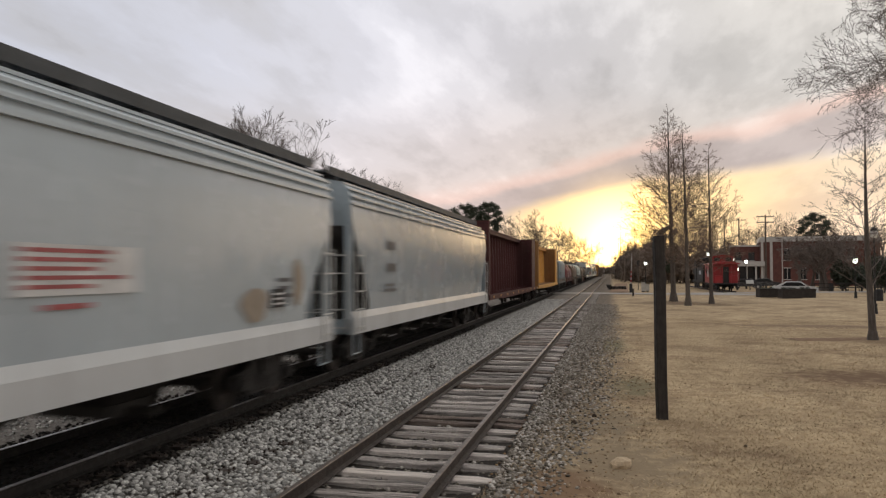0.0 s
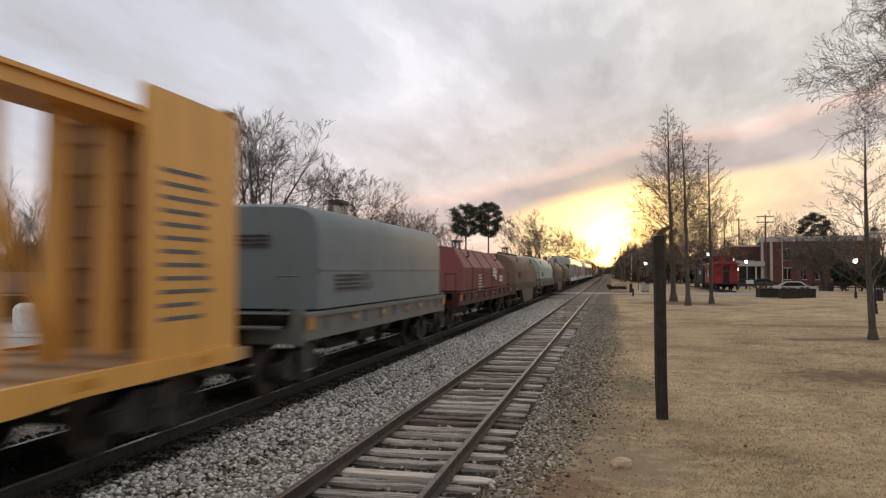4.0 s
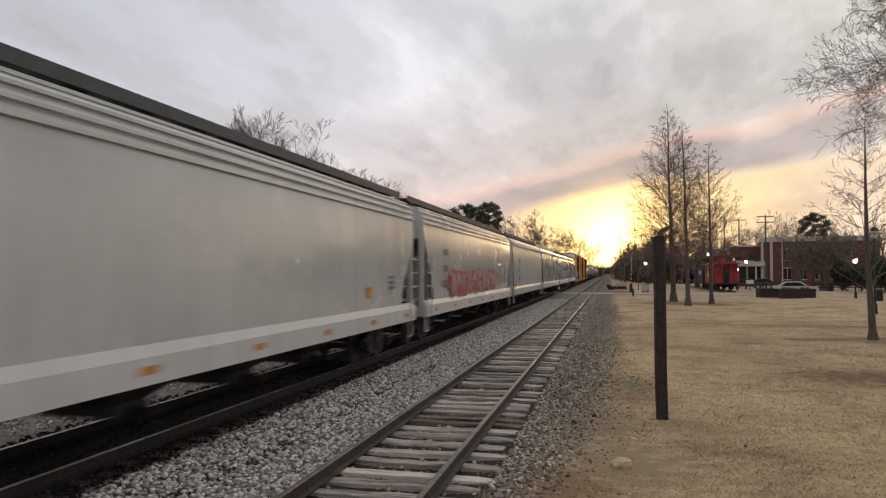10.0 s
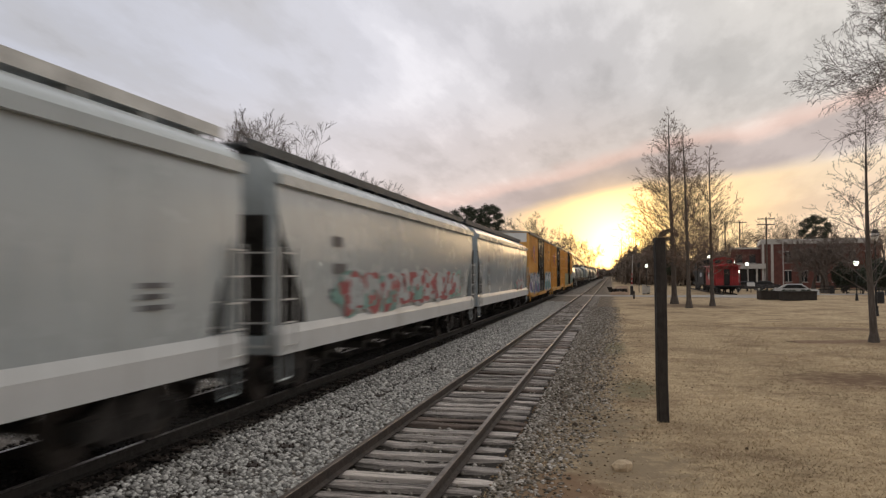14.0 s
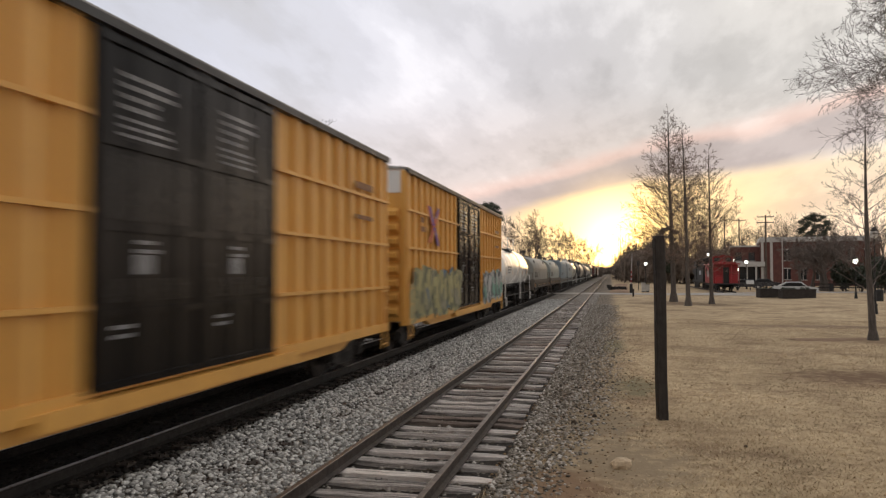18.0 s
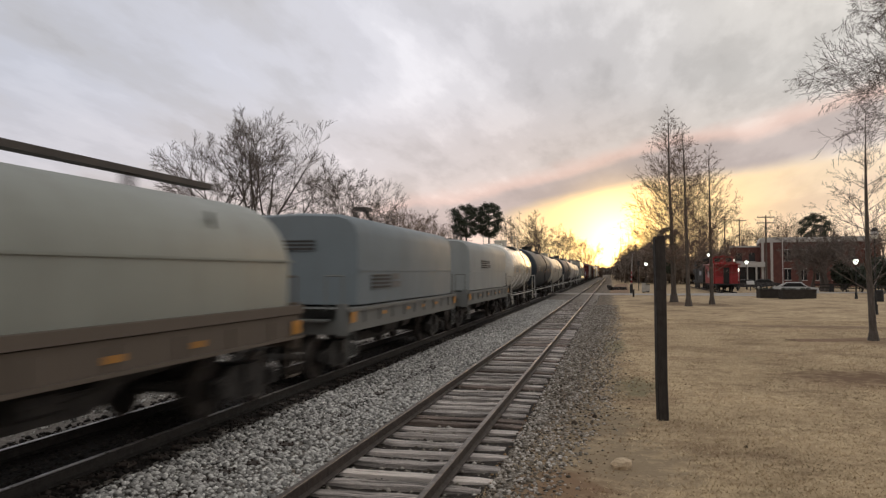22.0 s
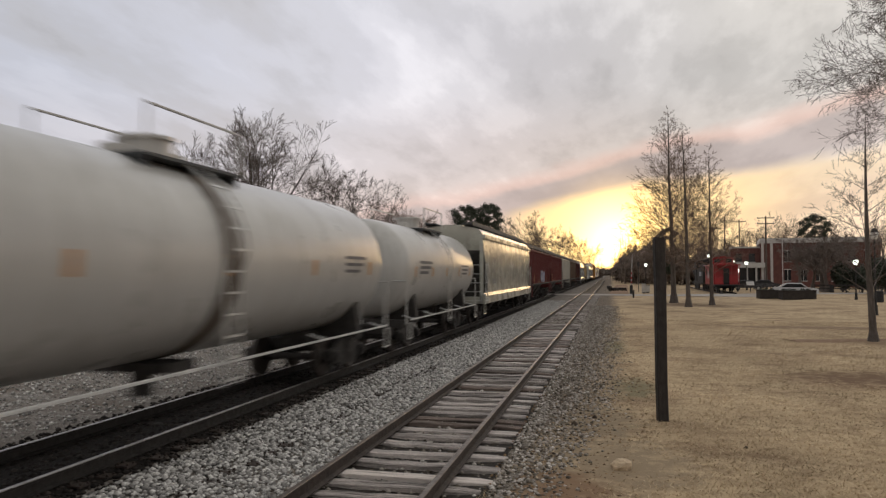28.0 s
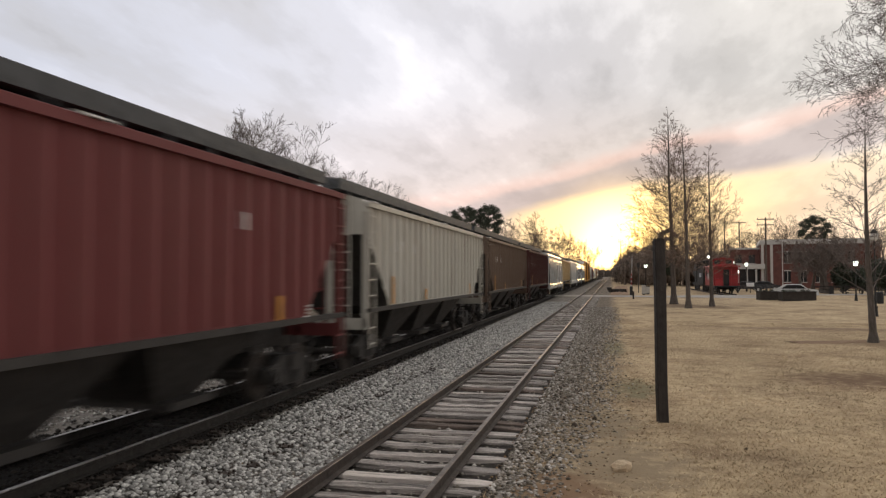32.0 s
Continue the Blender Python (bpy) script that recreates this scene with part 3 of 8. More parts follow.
FAR = dict(kids=[7, 7, 6, 4], steps=[4, 5, 4, 3], wiggle=0.10, rise=[0.0, 0.06, 0.05, 0.03], tip=0.2, thin=0.012, angle=[34, 38, 42, 42],
           ratio=[1.1, 0.50, 0.52, 0.55], thick=0.45, wood=0, shape="spread")
FAR["from"] = [0.3, 0.2, 0.15, 0.1]


def bare_tree(name, label, at, height, spec, seed, lean=(0, 0), trunk=None, r=0.2, twig_mat=None, category="tree", trunk_part=0.42, group=""):
    rnd = random.Random(seed)
    tr = thing(name, label, category, at, group=group)
    wood, twigs = Limbs(), Limbs()
    d = Vector((lean[0], lean[1], 1)).normalized()
    ln = height * 0.97 if spec["shape"] == "cone" else height * trunk_part
    wood.stick(Vector((0, 0, -0.1)), Vector((0, 0, height * 0.045)) + d * 0.02, r * (1.75 if spec["shape"] == "cone" else 1.7), r * 1.02)
    grow(wood, twigs, Vector((0, 0, 0.2)), d, ln, r, 0, rnd, spec)
    top = max(v[2] for v in twigs.s.v)
    k = height / top
    for sh in (wood.s, twigs.s):
        sh.v = [(x * k, y * k, z * k if z > 0 else z) for x, y, z in sh.v]
    part("trunk", wood.s, BARK, tr, smooth=50)
    part("crown", twigs.s, twig_mat or TWIG, tr)
    return tr


def leaf_cloud(s, centre, size, n, leaf, rnd, hollow=0.45):
    """Small leaves scattered through a lumpy crown."""
    c = Vector(centre)
    for _ in range(n):
        v = Vector((rnd.gauss(0, 1), rnd.gauss(0, 1), rnd.gauss(0, 1))).normalized()
        q = (hollow + (1 - hollow) * rnd.random() ** 0.6) * (0.75 + 0.5 * noise.noise(v * 1.9 + c * 0.31))
        p = Vector((c.x + v.x * size[0] * q, c.y + v.y * size[1] * q, c.z + v.z * size[2] * q))
        a, b = Vector((rnd.gauss(0, 1), rnd.gauss(0, 1), rnd.gauss(0, 1))).normalized(), Vector((rnd.gauss(0, 1), rnd.gauss(0, 1), rnd.gauss(0, 1))).normalized()
        a, b = a * leaf, b * leaf * 0.7
        i = len(s.v)
        s.v.extend([tuple(p - a), tuple(p + b), tuple(p + a), tuple(p - b)])
        s.f.append((i, i + 1, i + 2, i + 3))
        s.m.append(0)


def pine_tree(at, height, seed, label="dark pine with a rounded clumpy crown", bare=0.5, wide=0.2):
    rnd = random.Random(seed)
    tr = thing("pine_tree", label, "tree", at)
    w = Limbs()
    w.stick(Vector((0, 0, -0.1)), Vector((0.1, 0, height * 0.95)), height * 0.014, height * 0.004)
    s = Shape()
    for k in range(30):
        v = (k + 0.5) / 30
        f = bare + (0.97 - bare) * v
        a = k * 2.4 + rnd.uniform(-0.3, 0.3)
        reach = height * wide * math.sqrt(max(0.05, 1 - (2 * v - 1) ** 2)) * rnd.uniform(0.45, 1.0)
        p = Vector((math.cos(a) * reach, math.sin(a) * reach, height * f))
        w.stick(Vector((0, 0, height * (f - 0.04))), p, 0.06, 0.02)
        leaf_cloud(s, p, (height * 0.08, height * 0.08, height * 0.05), 420, 0.11, rnd, 0.05)
    part("trunk", w.s, BARK, tr)
    part("crown", s, PINE_LEAF, tr)
    return tr


def bush(name, label, at, size, n, leaf, seed, mat=None, category="shrub", lumps=6, group=""):
    rnd = random.Random(seed)
    tr = thing(name, label, category, at, group=group)
    s = Shape()
    w = Limbs()
    for k in range(lumps):
        a = rnd.uniform(0, 6.28)
        f = rnd.random()
        c = (math.cos(a) * size[0] * 0.45 * f, math.sin(a) * size[1] * 0.45 * f, size[2] * rnd.uniform(0.35, 0.62))
        w.stick(Vector((c[0] * 0.2, c[1] * 0.2, -0.05)), Vector(c), 0.06, 0.02)
        leaf_cloud(s, c, (size[0] * 0.62, size[1] * 0.62, size[2] * 0.40), n // lumps, leaf, rnd, 0.25)
    part("stem", w.s, BARK, tr)
    part("foliage", s, mat or HEDGE_LEAF, tr)
    return tr


def spot(px, depth):
    """Ground place on a bearing (784 straight ahead of the viewer, 1317 to a slope of one) at a depth ahead."""
    right = (px - 784) / 1317 * depth
    c, s = math.cos(radians(12.67)), math.sin(radians(12.67))
    return (-depth * s + right * c, depth * c + right * s)


def at_(px, depth, z=-0.03):
    return (*spot(px, depth), z)


def plant_trees():
    oak = "tall bare hardwood with spreading grey limbs"
    for px, dep, h, lean, rad, sd in ((370, 60, 15.0, -0.13, 0.34, 3), (438, 60, 16.2, -0.02, 0.36, 8), (486, 60, 15.8, 0.05, 0.34, 8), (566, 66, 13.2, 0.06, 0.26, 21)):
        tree = bare_tree("hardwood_tree", oak, at_(px, dep), h, OAK, sd, lean=(lean, 0.0), r=rad, trunk_part=0.30, group="bare hardwoods")
        if px == 486:
            tree.matrix_world = pose(*at_(px, dep), 0, 0, 140)
    bare_tree("hardwood_tree", "bare hardwood leaning out beside taller trees", at_(634, 66), 12.6, OAK, 33, lean=(0.14, 0.0), r=0.2, trunk_part=0.34, group="bare hardwoods")
    bare_tree("yard_oak", "spreading bare tree before the brick building", at_(1456, 101), 8.2, dict(OAK, kids=[8, 10, 9, 7], angle=[58, 42, 42, 42], ratio=[1.5, 0.5, 0.5, 0.5], thin=0.012), 61, r=0.2, trunk_part=0.3)
    vase = "bare tree with many upright fanning stems"
    for px, dep, h, sd in ((-45, 66, 12.6, 1), (35, 64, 12.2, 2), (112, 68, 11.6, 5)):
        bare_tree("fanning_tree", vase, at_(px, dep), h, VASE, sd, r=0.34, trunk_part=0.14, group="fanning trees")
    far = [(655, 118, 13.5), (690, 122, 13.8), (725, 112, 13.4), (762, 126, 13.6), (800, 135, 14.0), (905, 160, 14.6), (920, 168, 15.0), (940, 160, 16.2), (962, 175, 16.0), (985, 200, 16.0), (1003, 230, 16), (1020, 270, 17), (1035, 330, 18), (1045, 390, 19)]
    for i, (px, dep, h) in enumerate(far):
        bare_tree("roadside_tree", "distant bare tree with reddish twigs", at_(px, dep), h, FAR, 50 + i, r=0.2, twig_mat=TWIG_WARM, trunk_part=0.38, group="bare trees along the line")
    pine_tree(at_(824, 128), 14.3, 4, bare=0.62, wide=0.21)
    pine_tree(at_(864, 130), 14.8, 9, bare=0.60, wide=0.23)
    bush("evergreen_shrub", "large dark rounded evergreen shrub", at_(566, 55), (3.2, 3.2, 6.0), 2600, 0.22, 2)
    # lawn
    con = "bare conical cypress with fine brown twigs"
    bare_tree("cypress_tree", con, (5.3, 67.4, -0.03), 17.2, dict(CYPRESS, kids=[110, 11, 5]), 5, r=0.25, twig_mat=TWIG_WARM, group="bare cypresses")
    bare_tree("cypress_tree", con, (5.75, 59.6, -0.03), 14.2, dict(CYPRESS, kids=[64, 9, 5]), 6, lean=(-0.02, 0), r=0.19, twig_mat=TWIG_WARM, group="bare cypresses")
    bare_tree("cypress_tree", con, (7.9, 63.2, -0.03), 13.0, dict(CYPRESS, kids=[70, 9, 5]), 7, lean=(-0.01, 0), r=0.17, twig_mat=TWIG_WARM, group="bare cypresses")
    bare_tree("young_tree", "young bare tree with upswept open branches", (9.5, 30.6, -0.03), 8.8, OPEN_CONE, 12, lean=(-0.025, 0), r=0.14)
    shade = dict(CYPRESS, kids=[64, 13, 9, 3], ratio=[0.36, 0.46, 0.5, 0.5], angle=[82, 42, 44, 40], thin=0.0055, thick=0.17, rise=[0.04, 0.005, 0.01, 0.0], wiggle=0.09)
    shade["from"] = [0.40, 0.1, 0.1, 0.1]
    bare_tree("shade_tree", "large bare cypress reaching over the lawn", at_(1688, 26), 19.0, shade, 19, r=0.24)
    # behind the lawn
    for i, (px, dep, h) in enumerate(((1380, 185, 18), (1405, 190, 18.5), (1432, 180, 17.5), (1350, 200, 16), (1560, 120, 13), (1300, 190, 14.5), (1265, 200, 14.5), (1325, 210, 15), (1470, 170, 15), (1500, 190, 16),
                                      (1130, 200, 12), (1160, 180, 13.5), (1195, 190, 15), (1230, 185, 14))):
        bare_tree("background_tree", "distant bare tree behind the park", at_(px, dep), h, FAR, 90 + i, r=0.24, twig_mat=TWIG_WARM, trunk_part=0.36, group="bare trees behind the park")
    for i, (px, dep, h) in enumerate(((1452, 106, 9.0), (1415, 112, 8.5), (1490, 110, 9.5), (1435, 104, 7.5), (1462, 100, 7.0))):
        bare_tree("yard_tree", "small bare tree in front of the brick building", at_(px, dep), h, FAR, 140 + i, r=0.2, trunk_part=0.35, group="yard trees")
    pine_tree(at_(1441, 150), 14.5, 21, bare=0.62)
    pine_tree(at_(1177, 125), 10.3, 23, bare=0.25, wide=0.24)
    for px, dep, sz, sd in ((1490, 100, (2.6, 2.6, 4.6), 31), (1522, 98, (2.4, 2.4, 4.0), 32), (1562, 90, (3.4, 3.4, 5.2), 33)):
        bush("evergreen_shrub", "dense dark broadleaf evergreen", at_(px, dep), sz, 2600, 0.2, sd, group="evergreens by the fence")


plant_trees()


def woods(name, label, line, tall, seed, mat, per=900, leaf=0.5, sticks=10):
    """A far belt of trees and brush: thin trunks, and a ragged mass of twigs and leaves, as one stuff object."""
    rnd = random.Random(seed)
    s = Shape()
    w = Limbs()
    for (ax, ay), (bx, by) in zip(line, line[1:]):
        dist = math.hypot(bx - ax, by - ay)
        n = max(2, int(dist / 5))
        for i in range(n):
            f = (i + rnd.random()) / n
            x, y = ax + (bx - ax) * f + rnd.uniform(-4, 4), ay + (by - ay) * f + rnd.uniform(-4, 4)
            h = tall * rnd.uniform(0.7, 1.1)
            leaf_cloud(s, (x, y, h * 0.36), (4.2, 4.2, h * 0.42), per, leaf, rnd, 0.2)
            for _ in range(sticks):
                a = Vector((x + rnd.uniform(-4, 4), y + rnd.uniform(-4, 4), 0))
                w.stick(a, a + Vector((rnd.uniform(-0.8, 0.8), rnd.uniform(-0.8, 0.8), h * rnd.uniform(0.8, 1.25))), 0.10, 0.02)
    base = len(s.v)
    s.v.extend(w.s.v)
    s.f.extend([tuple(i + base for i in f) for f in w.s.f])
    s.m = [0] * len(s.f)
    ob = new(name, s.mesh(name))
    ob.data.materials.append(mat)
    return tagged(ob, label, "woods", kind="stuff")


woods("woods_west", "dark bare woods behind the tracks", [spot(-150, 95), spot(100, 95), spot(350, 100), spot(620, 125), spot(820, 150), spot(950, 190), spot(1010, 260), spot(1045, 400)], 7.5, 1, BRUSH)
woods("woods_mid", "dense dark woods beyond the crossing", [spot(1120, 240), spot(1132, 200), spot(1165, 165), spot(1230, 155), spot(1300, 165)], 13.0, 6, BRUSH_FAR, per=5200, leaf=0.20, sticks=5)
woods("woods_east", "dark bare woods behind the park", [spot(1110, 330), spot(1124, 230), spot(1160, 180), spot(1230, 165), spot(1310, 190), spot(1420, 185), spot(1560, 170), spot(1750, 150)], 10.0, 2, BRUSH)
woods("woods_far", "far woods closing the line of the track", [spot(1060, 700), spot(1075, 1000), spot(1092, 800), spot(1105, 500)], 9.0, 3, BRUSH, per=300, leaf=0.9)
woods("woods_behind", "woods behind the viewer across the park", [(-60, -60), (-10, -75), (40, -60), (80, 0), (75, 60)], 9.0, 4, BRUSH, per=250, leaf=0.9, sticks=4)


# ---- loose stones and grass ----
def scatter_stones(name, label, boxes, count, size, mat, seed, power=1.6, thin_at_lawn=False):
    """Broken stones lying on the ballast, thicker near the viewer."""
    rng = np.random.default_rng(seed)
    base = np.array([(0, 0, 1), (0.9, 0, 0.35), (0.28, 0.85, 0.4), (-0.75, 0.5, 0.3), (-0.7, -0.55, 0.4), (0.3, -0.85, 0.3), (0.5, 0.4, -0.5), (-0.4, 0.1, -0.6), (0.2, -0.5, -0.5)])
    tri = np.array([(0, 1, 2), (0, 2, 3), (0, 3, 4), (0, 4, 5), (0, 5, 1), (1, 6, 2), (2, 6, 3), (3, 6, 7), (3, 7, 4), (4, 7, 5), (5, 7, 8), (5, 8, 1), (1, 8, 6), (6, 8, 7)])
    allv = []
    for (x0, x1, y0, y1, z), share in boxes:
        n = int(count * share)
        u = rng.random(n)
        y = y0 + (y1 - y0) * u ** power
        x = x0 + (x1 - x0) * rng.random(n)
        if thin_at_lawn and x0 > -1.5:
            edge = np.array([lawn_edge(q) for q in y])
            x = x0 + (edge + 0.75 - x0) * rng.random(n) ** 1.25
            keep = rng.random(n) > np.clip((x - edge + 0.45) / 1.0, 0, 0.97)
            x, y = x[keep], y[keep]
            n = len(x)
        sc = size * (0.55 + 0.9 * rng.random(n) ** 1.5)
        v = base[None] * (1 + 0.35 * (rng.random((n, 9, 3)) - 0.5))
        v = v * np.stack([sc * (0.8 + 0.5 * rng.random(n)), sc, sc * (0.55 + 0.4 * rng.random(n))], 1)[:, None, :]
        a = rng.random(n) * 6.283
        c, s = np.cos(a)[:, None], np.sin(a)[:, None]
        vx = v[:, :, 0] * c - v[:, :, 1] * s + x[:, None]
        vy = v[:, :, 0] * s + v[:, :, 1] * c + y[:, None]
        vz = v[:, :, 2] + (z + sc * 0.15 * rng.random(n))[:, None]
        allv.append(np.stack([vx, vy, vz], 2))
    v = np.concatenate(allv)
    n = len(v)
    faces = (tri[None] + (np.arange(n) * 9)[:, None, None]).reshape(-1, 3)
    me = bpy.data.meshes.new(name)
    me.vertices.add(n * 9)
    me.vertices.foreach_set("co", v.reshape(-1).astype(np.float32))
    me.loops.add(len(faces) * 3)
    me.loops.foreach_set("vertex_index", faces.reshape(-1).astype(np.int32))
    me.polygons.add(len(faces))
    me.polygons.foreach_set("loop_start", np.arange(0, len(faces) * 3, 3, dtype=np.int32))
    me.update(calc_edges=True)
    me.materials.append(mat)
    ob = new(name, me)
    return tagged(ob, label, "stones", kind="stuff")


def island_mat(name, stops, rough=0.9, scale=30, lo=0.6, hi=1.4):
    """A material whose tone differs from stone to stone or blade to blade."""
    mt = bpy.data.materials.new(name)
    mt.use_nodes = True
    nt = mt.node_tree
    b = nt.nodes["Principled BSDF"]
    g = nt.nodes.new("ShaderNodeNewGeometry")
    r = nt.nodes.new("ShaderNodeValToRGB")
    while len(r.color_ramp.elements) < len(stops):
        r.color_ramp.elements.new(0.5)
    for e, (p, c) in zip(r.color_ramp.elements, stops):
        e.position, e.color = p, (*c, 1)
    nt.links.new(g.outputs["Random Per Island"], r.inputs[0])
    co = nt.nodes.new("ShaderNodeTexCoord")
    n = nt.nodes.new("ShaderNodeTexNoise")
    n.inputs["Scale"].default_value, n.inputs["Detail"].default_value, n.inputs["Roughness"].default_value = scale, 6, 0.62
    nt.links.new(co.outputs["Object"], n.inputs["Vector"])
    mp = nt.nodes.new("ShaderNodeMapRange")
    mp.inputs[1].default_value, mp.inputs[2].default_value = 0.25, 0.75
    mp.inputs[3].default_value, mp.inputs[4].default_value = lo, hi
    nt.links.new(n.outputs["Fac"], mp.inputs[0])
    m = nt.nodes.new("ShaderNodeMix")
    m.data_type, m.blend_type = "RGBA", "MULTIPLY"
    m.inputs[0].default_value = 1.0
    nt.links.new(r.outputs[0], m.inputs[6])
    nt.links.new(mp.outputs[0], m.inputs[7])
    nt.links.new(m.outputs[2], b.inputs["Base Color"])
    b.inputs["Roughness"].default_value = rough
    b.inputs["Specular IOR Level"].default_value = 0.25
    return mt


STONE_PALE = island_mat("pale_ballast_stone", [(0.0, (0.12, 0.115, 0.11)), (0.35, (0.31, 0.30, 0.283)), (0.7, (0.47, 0.455, 0.432)), (1.0, (0.66, 0.64, 0.61))])
# oil and the shade below the cars are both in this stone colour
STONE_DARK = island_mat("oily_shaded_stone", [(0.0, (0.012, 0.010, 0.009)), (0.6, (0.028, 0.023, 0.020)), (1.0, (0.055, 0.046, 0.040))])
STONE_MIX = island_mat("dusty_gravel_stone", [(0.0, (0.045, 0.036, 0.028)), (0.4, (0.18, 0.155, 0.125)), (0.8, (0.34, 0.305, 0.27)), (1.0, (0.56, 0.52, 0.48))])
GRASS = island_mat("dry_grass_blade", [(0.0, (0.34, 0.25, 0.15)), (0.35, (0.45, 0.34, 0.215)), (0.75, (0.53, 0.41, 0.265)), (1.0, (0.64, 0.52, 0.35))], scale=0.35, lo=0.4, hi=1.5)

scatter_stones("ballast_stones", "pale grey crushed ballast stones between the tracks", [((-5.9, -3.5, 2.5, 70, -0.016), 0.95), ((-14, -9.0, 4, 45, -0.03), 0.20), ((-5.9, -3.5, -8, 2.5, -0.03), 0.10)], 46000, 0.036, STONE_PALE, 1)
scatter_stones("oily_stones", "oily ballast stones along the main track, with the train's shade in their colour", [((-8.9, -5.75, 3, 35, -0.03), 1.0)], 9000, 0.040, STONE_DARK, 2)
scatter_stones("siding_gravel", "dusty gravel in and beside the old siding", [((-3.9, -1.2, 38, 85, -0.025), 0.22), ((-4.2, -3.5, 5, 60, -0.03), 0.10), ((-3.5, -1.5, 5, 26, -0.085), 0.10), ((-1.42, 1.2, 4, 60, -0.03), 0.70)], 40000, 0.029, STONE_MIX, 3, thin_at_lawn=True)

LITTER = island_mat("dead_leaf_litter", [(0.0, (0.085, 0.055, 0.035)), (0.5, (0.17, 0.105, 0.062)), (1.0, (0.32, 0.21, 0.115))])
scatter_stones("leaf_litter", "dead leaves and bark bits along the lawn edge", [((-1.5, 1.2, 5, 30, -0.035), 0.92), ((0.5, 6.5, 7, 24, -0.035), 0.08)], 6000, 0.019, LITTER, 5)


def grass_blades(count, seed):
    rng = np.random.default_rng(seed)
    u = rng.random(count)
    y = 5.5 + 38 * u ** 1.9
    x = np.array([lawn_edge(q) for q in y]) - 0.45 + (1.0 + y * 0.64) * rng.random(count) ** 0.85
    keep = np.ones(count, bool)
    for px, py, rx, ry, _ in PATCHES:
        keep &= ((x - px) / rx) ** 2 + ((y - py) / ry) ** 2 + rng.normal(0, 0.35, count) > 0.85
    x, y = x[keep], y[keep]
    count = len(x)
    z = np.array([hump(a, b) for a, b in zip(x, y)]) - 0.032
    h = 0.014 + 0.032 * rng.random(count) ** 2
    a = rng.random(count) * 6.283
    w = 0.004 + 0.003 * rng.random(count) + y * 0.0002
    lean = rng.normal(0, 0.042, (count, 2))
    p0 = np.stack([x - np.cos(a) * w, y - np.sin(a) * w, z], 1)
    p1 = np.stack([x + np.cos(a) * w, y + np.sin(a) * w, z], 1)
    p2 = np.stack([x + lean[:, 0], y + lean[:, 1], z + h], 1)
    v = np.stack([p0, p1, p2], 1).reshape(-1, 3)
    me = bpy.data.meshes.new("dry_grass")
    me.vertices.add(count * 3)
    me.vertices.foreach_set("co", v.reshape(-1).astype(np.float32))
    me.loops.add(count * 3)
    me.loops.foreach_set("vertex_index", np.arange(count * 3, dtype=np.int32))
    me.polygons.add(count)
    me.polygons.foreach_set("loop_start", np.arange(0, count * 3, 3, dtype=np.int32))
    me.update(calc_edges=True)
    me.materials.append(GRASS)
    tagged(new("dry_grass", me), "short dormant straw-coloured grass", "grass", kind="stuff")


grass_blades(210000, 6)


# ---- the park side ----
POST_WOOD = surface("dark_stained_post", (0.028, 0.022, 0.019), rough=0.85, dark=0.6, light=1.4, scale=4, fine=30, bump=0.6, stretch=(4, 4, 0.5))
BRICK = surface("red_brick", (0.10, 0.037, 0.030), rough=0.85, dark=0.75, light=1.2, scale=1.5, fine=10)
TRIM_WHITE = surface("white_trim_paint", (0.40, 0.385, 0.37), rough=0.6, dark=0.8, scale=2)
GLASS_DARK = surface("dark_window_glass", (0.015, 0.017, 0.02), rough=0.12, bump=0, dark=0.8, light=1.1)
ROOF_DARK = surface("dark_shingle_roof", (0.060, 0.050, 0.045), rough=0.9, dark=0.7, light=1.3, scale=2, fine=12)
ROOF_BROWN = surface("brown_metal_roof", (0.075, 0.05, 0.043), rough=0.95, dark=0.8, light=1.1, scale=1)
ROOF_GREEN = surface("green_metal_roof", (0.10, 0.42, 0.34), rough=0.5, dark=0.85, light=1.1, scale=1)
CABOOSE_RED = surface("caboose_red_paint", (0.27, 0.010, 0.013), rough=0.45, dark=0.75, light=1.15, scale=1)
BLACK_IRON = surface("black_iron", (0.016, 0.016, 0.017), rough=0.75, dark=0.7, light=1.3)
CONCRETE = surface("pale_concrete", (0.42, 0.40, 0.37), rough=0.85, dark=0.75, light=1.1, scale=1.5)
LAMP_GLOW = glow("lit_globe", (0.95, 1.0, 0.86), 3.5)
LAMP_WARM = glow("warm_lamp", (1.0, 0.86, 0.62), 5.0)
LAMP_OFF = surface("milky_globe", (0.75, 0.75, 0.73), rough=0.25, bump=0)


def wooden_post():
    th = thing("wooden_post", "tall dark square wooden post in the grass", "post", (0.86, 13.6, -0.03))
    s = Shape()
    w = 0.088
    rings = []
    for i, z in enumerate((-0.2, 0.0, 0.7, 1.5, 2.3, 3.17, 3.21)):
        k = w * (0.93 if z > 3.20 else 1.0)
        o = 0.006 * math.sin(i * 2.1)
        c = 0.012
        rings.append([(-k + c + o, -k, z), (k - c + o, -k, z), (k + o, -k + c, z), (k + o, k - c, z), (k - c + o, k, z), (-k + c + o, k, z), (-k + o, k - c, z), (-k + o, -k + c, z)])
    s.rings(rings)
    part("shaft", s, POST_WOOD, th)
    for z in (2.75, 2.3):
        part("bolt", Shape().tube((0.02, -0.088, z), (0.02, -0.10, z), 0.018, 6), RUST_RAIL, th)
    th.rotation_euler = (0, radians(-0.6), radians(12))


wooden_post()


